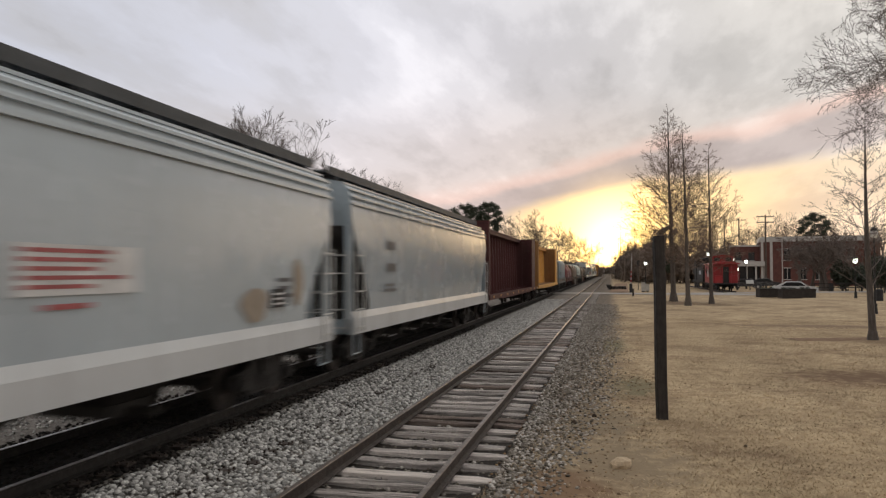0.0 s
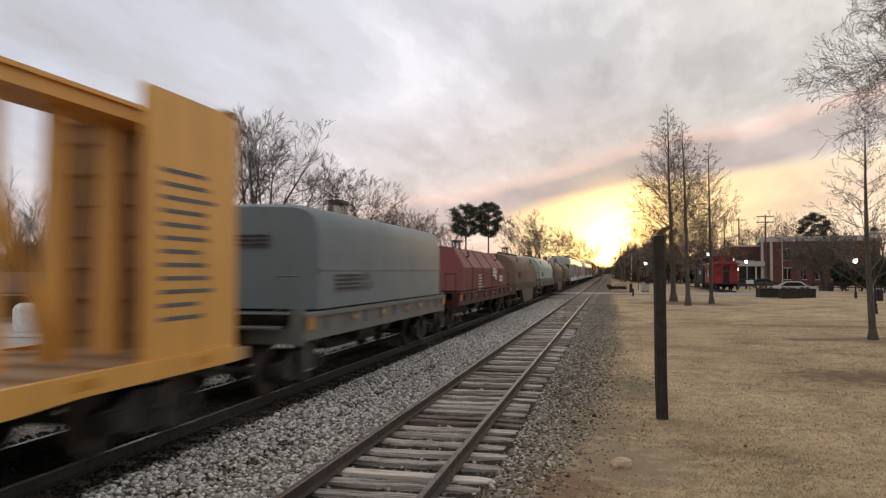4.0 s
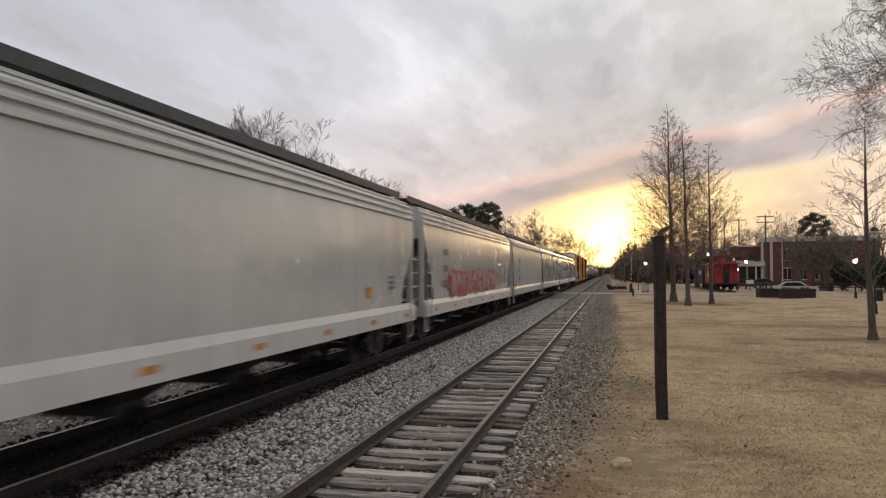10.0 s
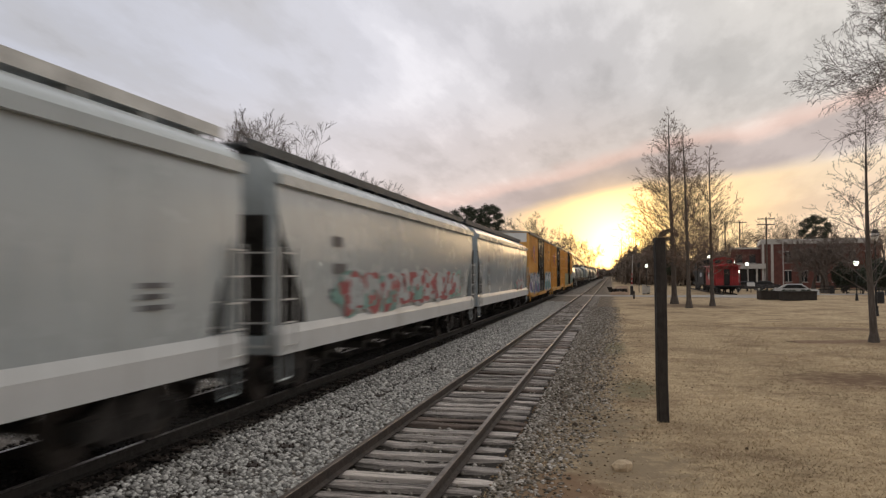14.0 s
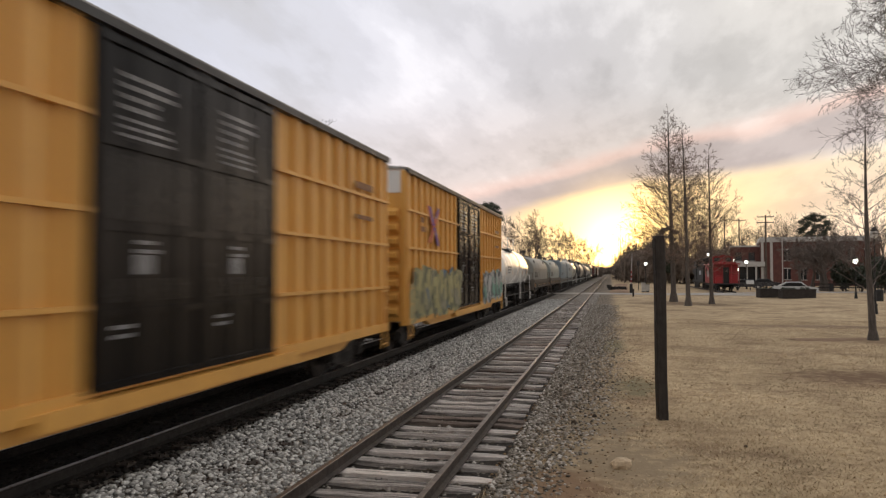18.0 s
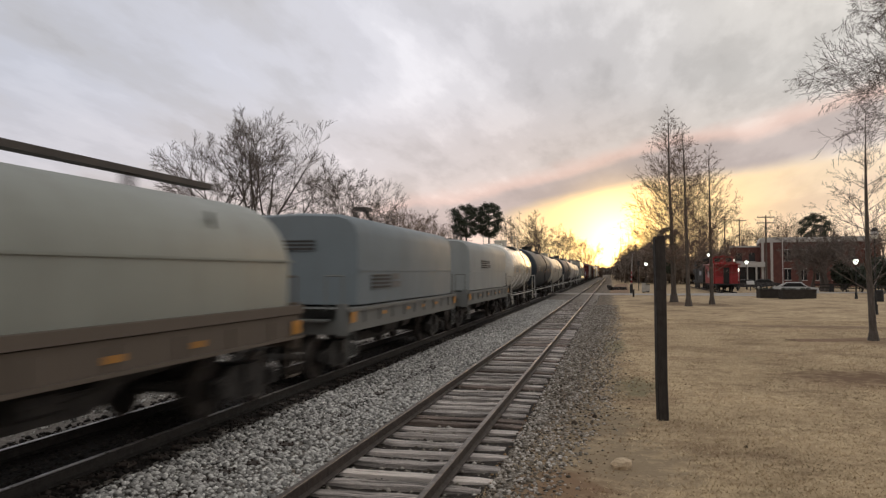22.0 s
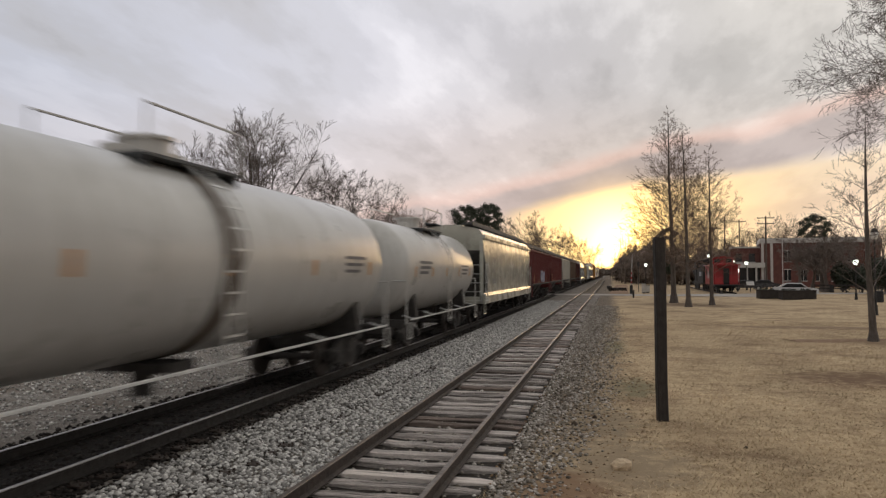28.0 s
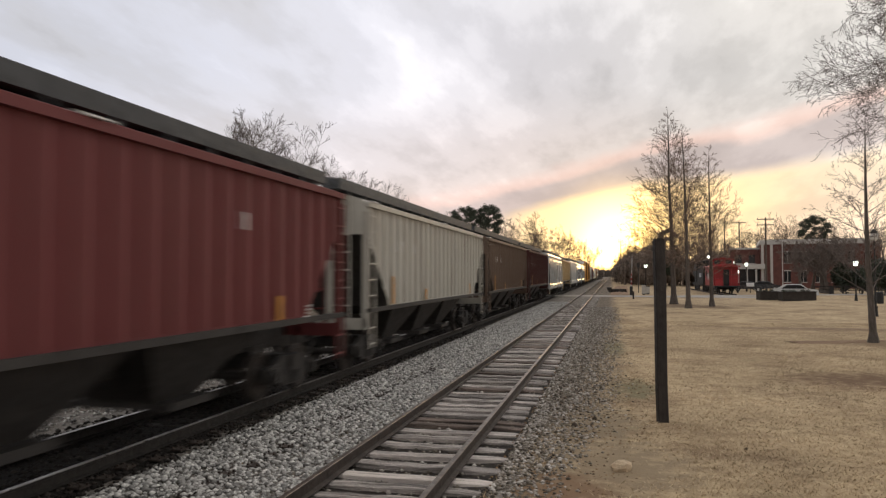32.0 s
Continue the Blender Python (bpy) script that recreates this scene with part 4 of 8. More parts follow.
def field_stone():
    s = Shape()
    rnd = random.Random(4)
    rings = []
    for z, k in ((-0.03, 0.9), (0.03, 1.0), (0.075, 0.85), (0.105, 0.5)):
        rings.append([(0.14 * k * math.cos(a) * rnd.uniform(0.8, 1.15), 0.12 * k * math.sin(a) * rnd.uniform(0.8, 1.15), z + rnd.uniform(-0.008, 0.008)) for a in [math.pi * j / 4.5 for j in range(9)]])
    s.rings(rings)
    ob = new("field_stone", s.mesh("field_stone"))
    ob.data.materials.append(surface("tan_sandstone", (0.52, 0.40, 0.27), rough=0.9, dark=0.7, light=1.2, scale=9, fine=60, bump=0.5))
    ob.matrix_world = pose(0.12, 10.15, 0.0, 0, 0, 20)
    tagged(ob, "small tan sandstone lump on the lawn edge", "stone")
    rnd = random.Random(9)
    clod = surface("dark_clod", (0.07, 0.05, 0.035), rough=0.95)
    for x, y, r in ((-0.62, 12.9, 0.06), (3.9, 10.9, 0.05), (1.9, 11.6, 0.03), (-0.3, 13.6, 0.05), (4.6, 14.0, 0.04)):
        s = Shape()
        s.rings([[(r * k * math.cos(a) * rnd.uniform(0.7, 1.2), r * k * math.sin(a) * rnd.uniform(0.7, 1.2), z * r) for a in [math.pi * j / 3.5 for j in range(7)]] for z, k in ((-0.5, 0.8), (0.3, 1.0), (0.9, 0.6), (1.2, 0.2))])
        ob = new("clod", s.mesh("clod"))
        ob.data.materials.append(clod)
        ob.matrix_world = pose(x, y, -0.03 + hump(x, y))
        tagged(ob, "small dark clod of earth and leaves on the grass", "clod", group="clods on the lawn")


field_stone()


def globe(s, c, r, n=12):
    s.rings([[(c[0] + r * math.sin(b) * math.cos(a), c[1] + r * math.sin(b) * math.sin(a), c[2] + r * math.cos(b)) for a in [2 * math.pi * k / n for k in range(n)]] for b in [math.pi * (j + 0.02) / 8.04 for j in range(9)]])
    return s


def lamp_post(at, height, twin=True, lit=True, turn=0, label="black park lamp post with lit globes"):
    th = thing("lamp_post", label, "lamp post", at, turn, group="park lamps")
    part("base", Shape().tube((0, 0, -0.05), (0, 0, 0.5), 0.16, 10, 0.11).tube((0, 0, 0.5), (0, 0, 0.6), 0.13, 10), BLACK_IRON, th)
    part("pole", Shape().tube((0, 0, 0.5), (0, 0, height - 0.35), 0.07, 8, 0.045), BLACK_IRON, th)
    if twin:
        part("arm", Shape().pipe([(-0.28, 0, height - 0.3), (-0.2, 0, height - 0.45), (0.2, 0, height - 0.45), (0.28, 0, height - 0.3)], 0.03), BLACK_IRON, th)
        for x in (-0.28, 0.28):
            part("globe", globe(Shape(), (x, 0, height - 0.1), 0.2), LAMP_GLOW if lit else LAMP_OFF, th, smooth=60)
    else:
        s = Shape().rings([[(r * math.cos(a), r * math.sin(a), height - 0.35 + z) for a in [math.pi * k / 6 for k in range(12)]] for z, r in ((0, 0.10), (0.1, 0.2), (0.35, 0.24), (0.5, 0.2), (0.62, 0.08))])
        part("globe", s, LAMP_GLOW if lit else LAMP_OFF, th, smooth=60)
        part("cap", Shape().rings([[(r * math.cos(a), r * math.sin(a), height - 0.35 + z) for a in [math.pi * k / 6 for k in range(12)]] for z, r in ((0.44, 0.25), (0.6, 0.16), (0.72, 0.05))]), BLACK_IRON, th)
    return th


lamp_post(at_(1513, 73), 3.75, twin=False, label="black park lamp post with a lit globe")
lamp_post(at_(1547, 46), 5.0, twin=False, lit=False, label="tall park lamp post with an unlit milky acorn globe")
for px, py, dep in ((1253, 449, 118), (1320, 462, 112), (1296, 459, 125), (1275, 459, 128), (1304, 475, 105), (1142, 465, 120)):
    h = 2.55 + (481 - py) / 1317 * dep
    lamp_post(at_(px, dep), h, twin=False, label="distant street lamp, lit")


def caboose():
    """A retired caboose on a short display track, end towards the lawn."""
    x0, y0 = 14.0, 97.2
    tr = thing("display_track", "short display track under old rail cars", "track", (0, 0, 0))
    for sx in (-0.73, 0.73):
        part("rail", rail_shape(y0 - 2, y0 + 42, x0 + sx), [RUST_RAIL, RAIL_TOP_DULL], tr)
    th = thing("caboose", "bright red caboose with a cupola and open platform", "caboose", (x0, y0, RAIL - 0.02))
    part("body", Shape().box(-1.45, 1.45, 1.2, 9.6, 0.95, 3.35), CABOOSE_RED, th)
    part("roof", Shape().prism([(-1.6, 3.35), (1.6, 3.35), (1.55, 3.45), (0, 3.68), (-1.55, 3.45)], 0.0, 10.8), CABOOSE_RED, th)
    cu = part("cupola", Shape().box(-1.3, 1.3, 3.6, 6.4, 3.4, 4.35), CABOOSE_RED, th)
    part("cupola_roof", Shape().prism([(-1.4, 4.35), (1.4, 4.35), (0, 4.55)], 3.4, 6.6), CABOOSE_RED, cu)
    for x in (-0.7, 0.7):
        part("cupola_window", Shape().box(x - 0.35, x + 0.35, 3.57, 3.6, 3.75, 4.2), GLASS_DARK, cu)
    part("end_door", Shape().box(-0.4, 0.4, 1.17, 1.2, 1.0, 3.0), GLASS_DARK, th)
    for y in (2.6, 4.6, 7.6):
        w = part("window", Shape().box(-1.48, -1.45, y, y + 0.7, 2.1, 2.9), GLASS_DARK, th)
        for z in (2.0, 2.9):
            part("frame", Shape().box(-1.49, -1.455, y - 0.08, y + 0.78, z, z + 0.1), CABOOSE_RED, w)
    part("emblem_panel", Shape().box(-1.47, -1.45, 5.7, 7.0, 1.7, 2.6), TRIM_WHITE, th, "white square panel")
    part("platform", Shape().box(-1.45, 1.45, 0.0, 1.2, 0.85, 0.98), BLACK_IRON, th)
    for x in (-1.4, -0.5, 0.5, 1.4):
        part("platform_post", Shape().tube((x, 0.08, 0.95), (x, 0.08, 3.4), 0.035, 6), CABOOSE_RED, th)
    for x in (-1.4, 0.5):
        part("railing", Shape().pipe([(x, 0.08, 1.9), (x + 0.9, 0.08, 1.9)], 0.03), CABOOSE_RED, th)
    part("railing_panel", Shape().box(-1.35, -0.55, 0.06, 0.1, 1.0, 1.8), CABOOSE_RED, th)
    for sx in (-1, 1):
        for z in (0.45, 0.7):
            part("step", Shape().box(min(sx * 1.0, sx * 1.5), max(sx * 1.0, sx * 1.5), 0.05, 0.6, z, z + 0.06), BLACK_IRON, th)
    part("underframe", Shape().box(-1.3, 1.3, 1.0, 9.8, 0.72, 0.95), BLACK_IRON, th)
    for yy in (2.5, 8.3):
        tk = part("truck", BOLSTER_STILL, None, th)
        tk.matrix_local = pose(0, yy, -0.02)
    part("smoke_stack", Shape().tube((0.6, 7.6, 3.5), (0.6, 7.6, 4.3), 0.09, 8), BLACK_IRON, th)

    lo = thing("steam_locomotive", "black steam locomotive and tender on display", "locomotive", (x0, y0 + 12.2, RAIL - 0.02))
    part("tender", Shape().box(-1.45, 1.45, 0, 7.0, 1.0, 3.1).box(-1.2, 1.2, 0.6, 6.4, 3.1, 3.6), BLACK_IRON, lo)
    part("tender_lettering", Shape().box(-1.475, -1.455, 2.0, 3.0, 2.0, 2.55).box(-1.475, -1.455, 3.4, 4.2, 2.0, 2.55), LETTER_STILL, lo)
    part("cab", Shape().box(-1.5, 1.5, 7.6, 10.2, 1.2, 4.1).prism([(-1.65, 4.1), (1.65, 4.1), (0, 4.5)], 7.3, 10.5), BLACK_IRON, lo)
    part("boiler", Shape().tube((0, 10.2, 2.7), (0, 18.5, 2.7), 0.95, 16), BLACK_IRON, lo)
    part("dome", Shape().tube((0, 12.0, 3.5), (0, 12.0, 4.2), 0.35, 10), BLACK_IRON, lo)
    part("chimney", Shape().tube((0, 17.6, 3.5), (0, 17.6, 4.4), 0.26, 10, 0.34), BLACK_IRON, lo)
    for k in range(4):
        for sx in (-1, 1):
            part("driving_wheel", Shape().tube((sx * 0.70, 11.0 + k * 1.7, 0.75), (sx * 0.82, 11.0 + k * 1.7, 0.75), 0.75, 18), BLACK_IRON, lo)
    part("frame", Shape().box(-0.9, 0.9, 0.2, 19.0, 0.75, 1.1), BLACK_IRON, lo)
    for k in range(4):
        for sx in (-1, 1):
            part("tender_wheel", Shape().tube((sx * 0.68, 0.9 + k * 1.7, 0.45), (sx * 0.80, 0.9 + k * 1.7, 0.45), 0.45, 14), BLACK_IRON, lo)


BOLSTER_STILL = Shape()
for _y in (-0.85, 0.85):
    for _x in (-0.75, 0.75):
        BOLSTER_STILL.tube((_x - 0.06, _y, 0.46), (_x + 0.06, _y, 0.46), 0.45, 16)
BOLSTER_STILL.box(-1.0, -0.88, -1.1, 1.1, 0.35, 0.75).box(0.88, 1.0, -1.1, 1.1, 0.35, 0.75).box(-0.9, 0.9, -0.2, 0.2, 0.5, 0.75)
BOLSTER_STILL = BOLSTER_STILL.mesh("truck")
BOLSTER_STILL.materials.append(BLACK_IRON)
LETTER_STILL = surface("faded_white_lettering", (0.45, 0.47, 0.52), bump=0)
caboose()


def planters():
    rail_mat = surface("dark_timber", (0.035, 0.028, 0.024), rough=0.9)
    for px0, px1, dep in ((1344, 1377, 75), (1384, 1418, 72.5), (1418, 1443, 74)):
        ax, ay = spot(px0, dep)
        bx, by = spot(px1, dep)
        L = math.hypot(bx - ax, by - ay)
        th = thing("brick_planter", "low dark timber planter box with clipped shrubs", "planter", (ax, ay, -0.03), math.degrees(math.atan2(by - ay, bx - ax)), group="planters at the lot")
        part("box", Shape().box(0, L, 0, 1.0, 0, 0.80), rail_mat, th)
        part("cap", Shape().box(-0.05, L + 0.05, -0.05, 1.05, 0.80, 0.88), rail_mat, th)
        s = Shape()
        rnd = random.Random(int(px0))
        for k in range(int(L * 2)):
            leaf_cloud(s, (0.3 + k * 0.5, 0.5, 0.93), (0.35, 0.45, 0.2), 90, 0.06, rnd, 0.2)
        part("shrub", s, HEDGE_LEAF, th)


planters()


def vehicle(name, label, at, turn, body, length=4.6, tall=1.5):
    th = thing(name, label, "car", at, turn)
    h = length / 2
    s = Shape()
    out = [(-h, 0.35), (-h, 0.80), (-h + 0.15, 0.92), (-h + 1.0, 1.0), (-h + 1.7, tall), (h - 1.4, tall), (h - 0.5, 1.02), (h, 0.95), (h, 0.35)]
    rings = []
    for x, k in ((-0.86, 0.0), (-0.82, 1.0), (0.82, 1.0), (0.86, 0.0)):
        rings.append([(x, y, z if z < 1.03 else (z if k else z - 0.06)) for y, z in out])
    s.rings(rings)
    part("body", s, body, th)
    part("side_glass", Shape().slab([(-h + 1.2, 1.02), (-h + 1.78, tall - 0.08), (h - 1.5, tall - 0.08), (h - 0.9, 1.02)], -0.875, 0.875), GLASS_DARK, th)
    for y in (-h + 0.85, h - 0.9):
        for x in (-0.8, 0.8):
            w = part("wheel", Shape().tube((x - 0.1, y, 0.33), (x + 0.1, y, 0.33), 0.33, 14), BLACK_IRON, th)
            part("rim", Shape().tube((x - 0.105, y, 0.33), (x + 0.105, y, 0.33), 0.2, 10), TRIM_WHITE, w)
    return th


CAR_WHITE = surface("white_car_paint", (0.45, 0.46, 0.48), rough=0.25, bump=0, coat=0.5, dark=0.95, light=1.02)
CAR_DARK = surface("dark_car_paint", (0.04, 0.042, 0.05), rough=0.25, bump=0, coat=0.5)
CAR_RED = surface("dark_red_car_paint", (0.12, 0.02, 0.02), rough=0.25, bump=0, coat=0.5)
vehicle("parked_car", "white sedan parked behind the planters", at_(1405, 82), 80, CAR_WHITE)
vehicle("parked_car", "dark sedan parked by the brick building", at_(1322, 112), 80, CAR_DARK)
vehicle("parked_car", "dark sedan parked by the caboose", at_(1352, 118), 80, CAR_DARK)


def brick_building():
    ax, ay = spot(1345, 138)
    th = thing("brick_building", "two-storey red brick hall with white trim", "building", (ax, ay, -0.05), -8)
    H = 9.0
    L, W = 19.5, 14.0
    part("wall", Shape().box(0, L, 0, W, 0, H - 0.9), BRICK, th)
    part("cornice", Shape().box(-0.2, L + 0.2, -0.2, W + 0.2, H - 0.9, H - 0.55).box(-0.05, L + 0.05, -0.05, W + 0.05, H - 0.55, H), TRIM_WHITE, th)
    part("roof", Shape().box(0.3, L - 0.3, 0.3, W - 0.3, H - 0.05, H + 0.05), ROOF_DARK, th)
    for x in (0.35, 1.9):
        part("pilaster", Shape().box(x - 0.22, x + 0.22, -0.12, 0.0, 0, H - 0.9), TRIM_WHITE, th)
    for i in range(6):
        x = 4.0 + i * 2.6
        for z in (1.2, 4.7):
            w = part("window", Shape().box(x, x + 1.1, -0.03, 0.0, z, z + 2.0), GLASS_DARK, th)
            part("window_frame", Shape().box(x - 0.08, x + 1.18, -0.06, -0.031, z + 2.0, z + 2.14).box(x + 0.51, x + 0.59, -0.05, -0.031, z, z + 2.0), TRIM_WHITE, w)
            part("sill", Shape().box(x - 0.12, x + 1.22, -0.1, 0.0, z - 0.12, z), TRIM_WHITE, w)
    bx, by = spot(1292, 142)
    wing = thing("brick_wing", "lower red brick wing with a white porch", "building", (bx, by, -0.05), -8)
    L2 = 5.6
    part("wall", Shape().box(0, L2, 0, 10, 0, 7.3), BRICK, wing)
    part("cornice", Shape().box(-0.15, L2, -0.15, 10.1, 7.3, 7.6), TRIM_WHITE, wing)
    for i in range(2):
        x = 0.9 + i * 2.3
        w = part("window", Shape().box(x, x + 1.1, -0.03, 0, 4.7, 6.3), GLASS_DARK, wing)
        part("sill", Shape().box(x - 0.1, x + 1.2, -0.1, 0, 4.58, 4.7), TRIM_WHITE, w)
    porch = thing("porch", "flat-roofed white porch on slender columns", "porch", (bx + 0.6, by - 3.0, -0.05), -8)
    part("roof", Shape().box(0, 5.2, 0, 2.6, 3.6, 4.5), TRIM_WHITE, porch)
    for x in (0.2, 1.8, 3.4, 5.0):
        part("column", Shape().tube((x, 0.25, 0), (x, 0.25, 3.6), 0.16, 10), TRIM_WHITE, porch)
    part("back_wall", Shape().box(0.1, 5.1, 2.45, 2.58, 0, 3.6), GLASS_DARK, porch)


brick_building()
ROAD_CAR = vehicle("road_car", "white car on the far road with lit headlights", at_(1168, 250), 190, CAR_WHITE)
for _x in (-0.6, 0.6):
    part("headlight", Shape().tube((_x, 2.29, 0.72), (_x, 2.34, 0.72), 0.13, 10), LAMP_WARM, ROAD_CAR, "lit headlight")


def poles():
    wood = surface("weathered_pole", (0.10, 0.08, 0.065), rough=0.9)
    for px, dep, top, arms in ((1355, 118, 380, 2), (1308, 150, 387, 1), (1282, 155, 382, 0)):
        h = 2.55 + (481 - top) / 1317 * dep
        th = thing("utility_pole", "wooden utility pole with crossarms", "pole", at_(px, dep), 0, group="utility poles")
        part("shaft", Shape().tube((0, 0, -0.1), (0, 0, h), 0.17, 8, 0.11), wood, th)
        for k in range(arms):
            part("crossarm", Shape().box(-1.3, 1.3, -0.06, 0.06, h - 0.35 - k * 0.9, h - 0.22 - k * 0.9), wood, th)
            for x in (-1.2, -0.5, 0.5, 1.2):
                part("insulator", Shape().tube((x, 0, h - 0.22 - k * 0.9), (x, 0, h - 0.05 - k * 0.9), 0.05, 6), TRIM_WHITE, th)
    th = thing("flagpole", "slim pale flagpole with a small drooping flag", "flagpole", at_(1384, 96))
    part("shaft", Shape().tube((0, 0, 0), (0, 0, 6.9), 0.07, 8, 0.04), TRIM_WHITE, th)
    part("flag", Shape().slab([(0.05, 4.9), (0.25, 4.2), (0.35, 3.9), (0.1, 4.05)], -0.02, 0.02), TRIM_WHITE, th)
    th = thing("marker_post", "short dark marker post by the road", "post", (2.3, 80.6, -0.03))
    part("shaft", Shape().box(-0.09, 0.09, -0.09, 0.09, 0, 0.75), POST_WOOD, th)
    part("cap", Shape().box(-0.11, 0.11, -0.11, 0.11, 0.75, 0.8), POST_WOOD, th)
    # crossing gate with its arm raised, and its cabinets
    th = thing("crossing_gate", "raised railway crossing gate arm with red bands", "crossing gate", at_(1116, 92))
    part("mechanism", Shape().box(-0.18, 0.18, -0.2, 0.2, 0, 1.1), BLACK_IRON, th)
    arm = part("gate_arm", Shape().tube((0, 0, 1.0), (0.15, 0, 4.9), 0.07, 8, 0.035), TRIM_WHITE, th)
    for k in range(3):
        z = 1.3 + k * 0.55
        part("red_band", Shape().tube((0.012 * z, 0, z), (0.012 * z + 0.01, 0, z + 0.28), 0.078, 8), CABOOSE_RED, arm)
    for px, dep, h in ((1138, 95, 1.25), (1145, 96, 1.0)):
        th = thing("signal_cabinet", "small grey signal cabinet by the crossing", "cabinet", at_(px, dep), group="signal cabinets")
        part("case", Shape().box(-0.25, 0.25, -0.25, 0.25, 0.12, h), CONCRETE, th)
        part("lid", Shape().box(-0.29, 0.29, -0.29, 0.29, h, h + 0.06), BLACK_IRON, th)
        part("foot", Shape().box(-0.2, 0.2, -0.2, 0.2, 0, 0.12), BLACK_IRON, th)
    th = thing("signal_mast", "slim dark signal mast beyond the road", "signal mast", at_(1129, 104))
    part("pole", Shape().tube((0, 0, 0), (0, 0, 3.9), 0.05, 8), BLACK_IRON, th)
    part("head", Shape().box(-0.2, 0.2, -0.15, 0.15, 3.4, 4.2), BLACK_IRON, th)
    rnd = random.Random(77)
    pile = thing("tie_pile", "low pile of old dark ties beside the track", "tie pile", at_(1094, 108), 8)
    for k in range(11):
        x, z = (k % 5) * 0.55 - 1.3 + rnd.uniform(-0.1, 0.1), 0.24 * (k // 5)
        part("tie", Shape().box(x - 0.12, x + 0.12, -1.2, 1.2, z, z + 0.22), POST_WOOD, pile).rotation_euler = (0, 0, radians(rnd.uniform(-6, 6)))
    # low fence by the lot
    fm = surface("dark_fence", (0.030, 0.026, 0.024), rough=0.9)
    th = thing("rail_fence", "low dark post-and-rail fence along the lot", "fence", at_(1440, 97), math.degrees(math.atan2(spot(1640, 92)[1] - spot(1440, 97)[1], spot(1640, 92)[0] - spot(1440, 97)[0])))
    for k in range(9):
        part("post", Shape().box(k * 1.8 - 0.07, k * 1.8 + 0.07, -0.07, 0.07, 0, 1.15), fm, th)
    for z in (0.5, 0.95):
        part("rail", Shape().box(0, 14.4, -0.04, 0.04, z, z + 0.13), fm, th)
    for i, (px, dep, c) in enumerate(((1470, 99, BLACK_IRON), (1555, 66, BLACK_IRON))):
        th = thing("litter_bin", "dark park litter bin", "bin", at_(px, dep))
        part("drum", Shape().tube((0, 0, 0), (0, 0, 0.95), 0.3, 12), c, th)
        part("lid", Shape().tube((0, 0, 0.95), (0, 0, 1.05), 0.33, 12, 0.2), c, th)
    th = thing("info_sign", "tilted pale information panel on a stand", "sign", at_(1327, 104))
    part("panel", Shape().add([(-0.5, 0, 0.9), (0.5, 0, 0.9), (0.5, 0.5, 1.4), (-0.5, 0.5, 1.4), (-0.5, 0.03, 0.86), (0.5, 0.03, 0.86), (0.5, 0.53, 1.36), (-0.5, 0.53, 1.36)],
                              [(0, 1, 2, 3), (7, 6, 5, 4), (0, 4, 5, 1), (1, 5, 6, 2), (2, 6, 7, 3), (3, 7, 4, 0)]), TRIM_WHITE, th)
    part("leg", Shape().box(-0.05, 0.05, 0.2, 0.3, 0, 1.1), BLACK_IRON, th)


poles()
ribbon("park_drive", -2, 2, 0, 44, 0.0, ROADWAY, "pale drive beside the display track", "road", ragged=0.0).matrix_world = pose(8.0, 92, 0.03, 0, 0, -62)
ribbon("far_drive", -1.2, 1.2, 0, 70, 0.0, DIRT, "dirt track beyond the crossing", "road", ragged=0.2).matrix_world = pose(1.0, 94, 0.032, 0, 0, -1)
ribbon("yard_lot", -9, 9, 0, 60, 0.0, ROADWAY, "pale gravel lot behind the main track", "lot", ragged=0.5, seed=3).matrix_world = pose(-26, 10, 0.03, 0, 0, 8)
ribbon("worn_path", -0.6, 0.6, 0, 16, 0.01, DIRT, "worn dirt path across the lawn", "path", ragged=0.35, seed=12).matrix_world = pose(6.5, 30, 0.03, 0, 0, -70)


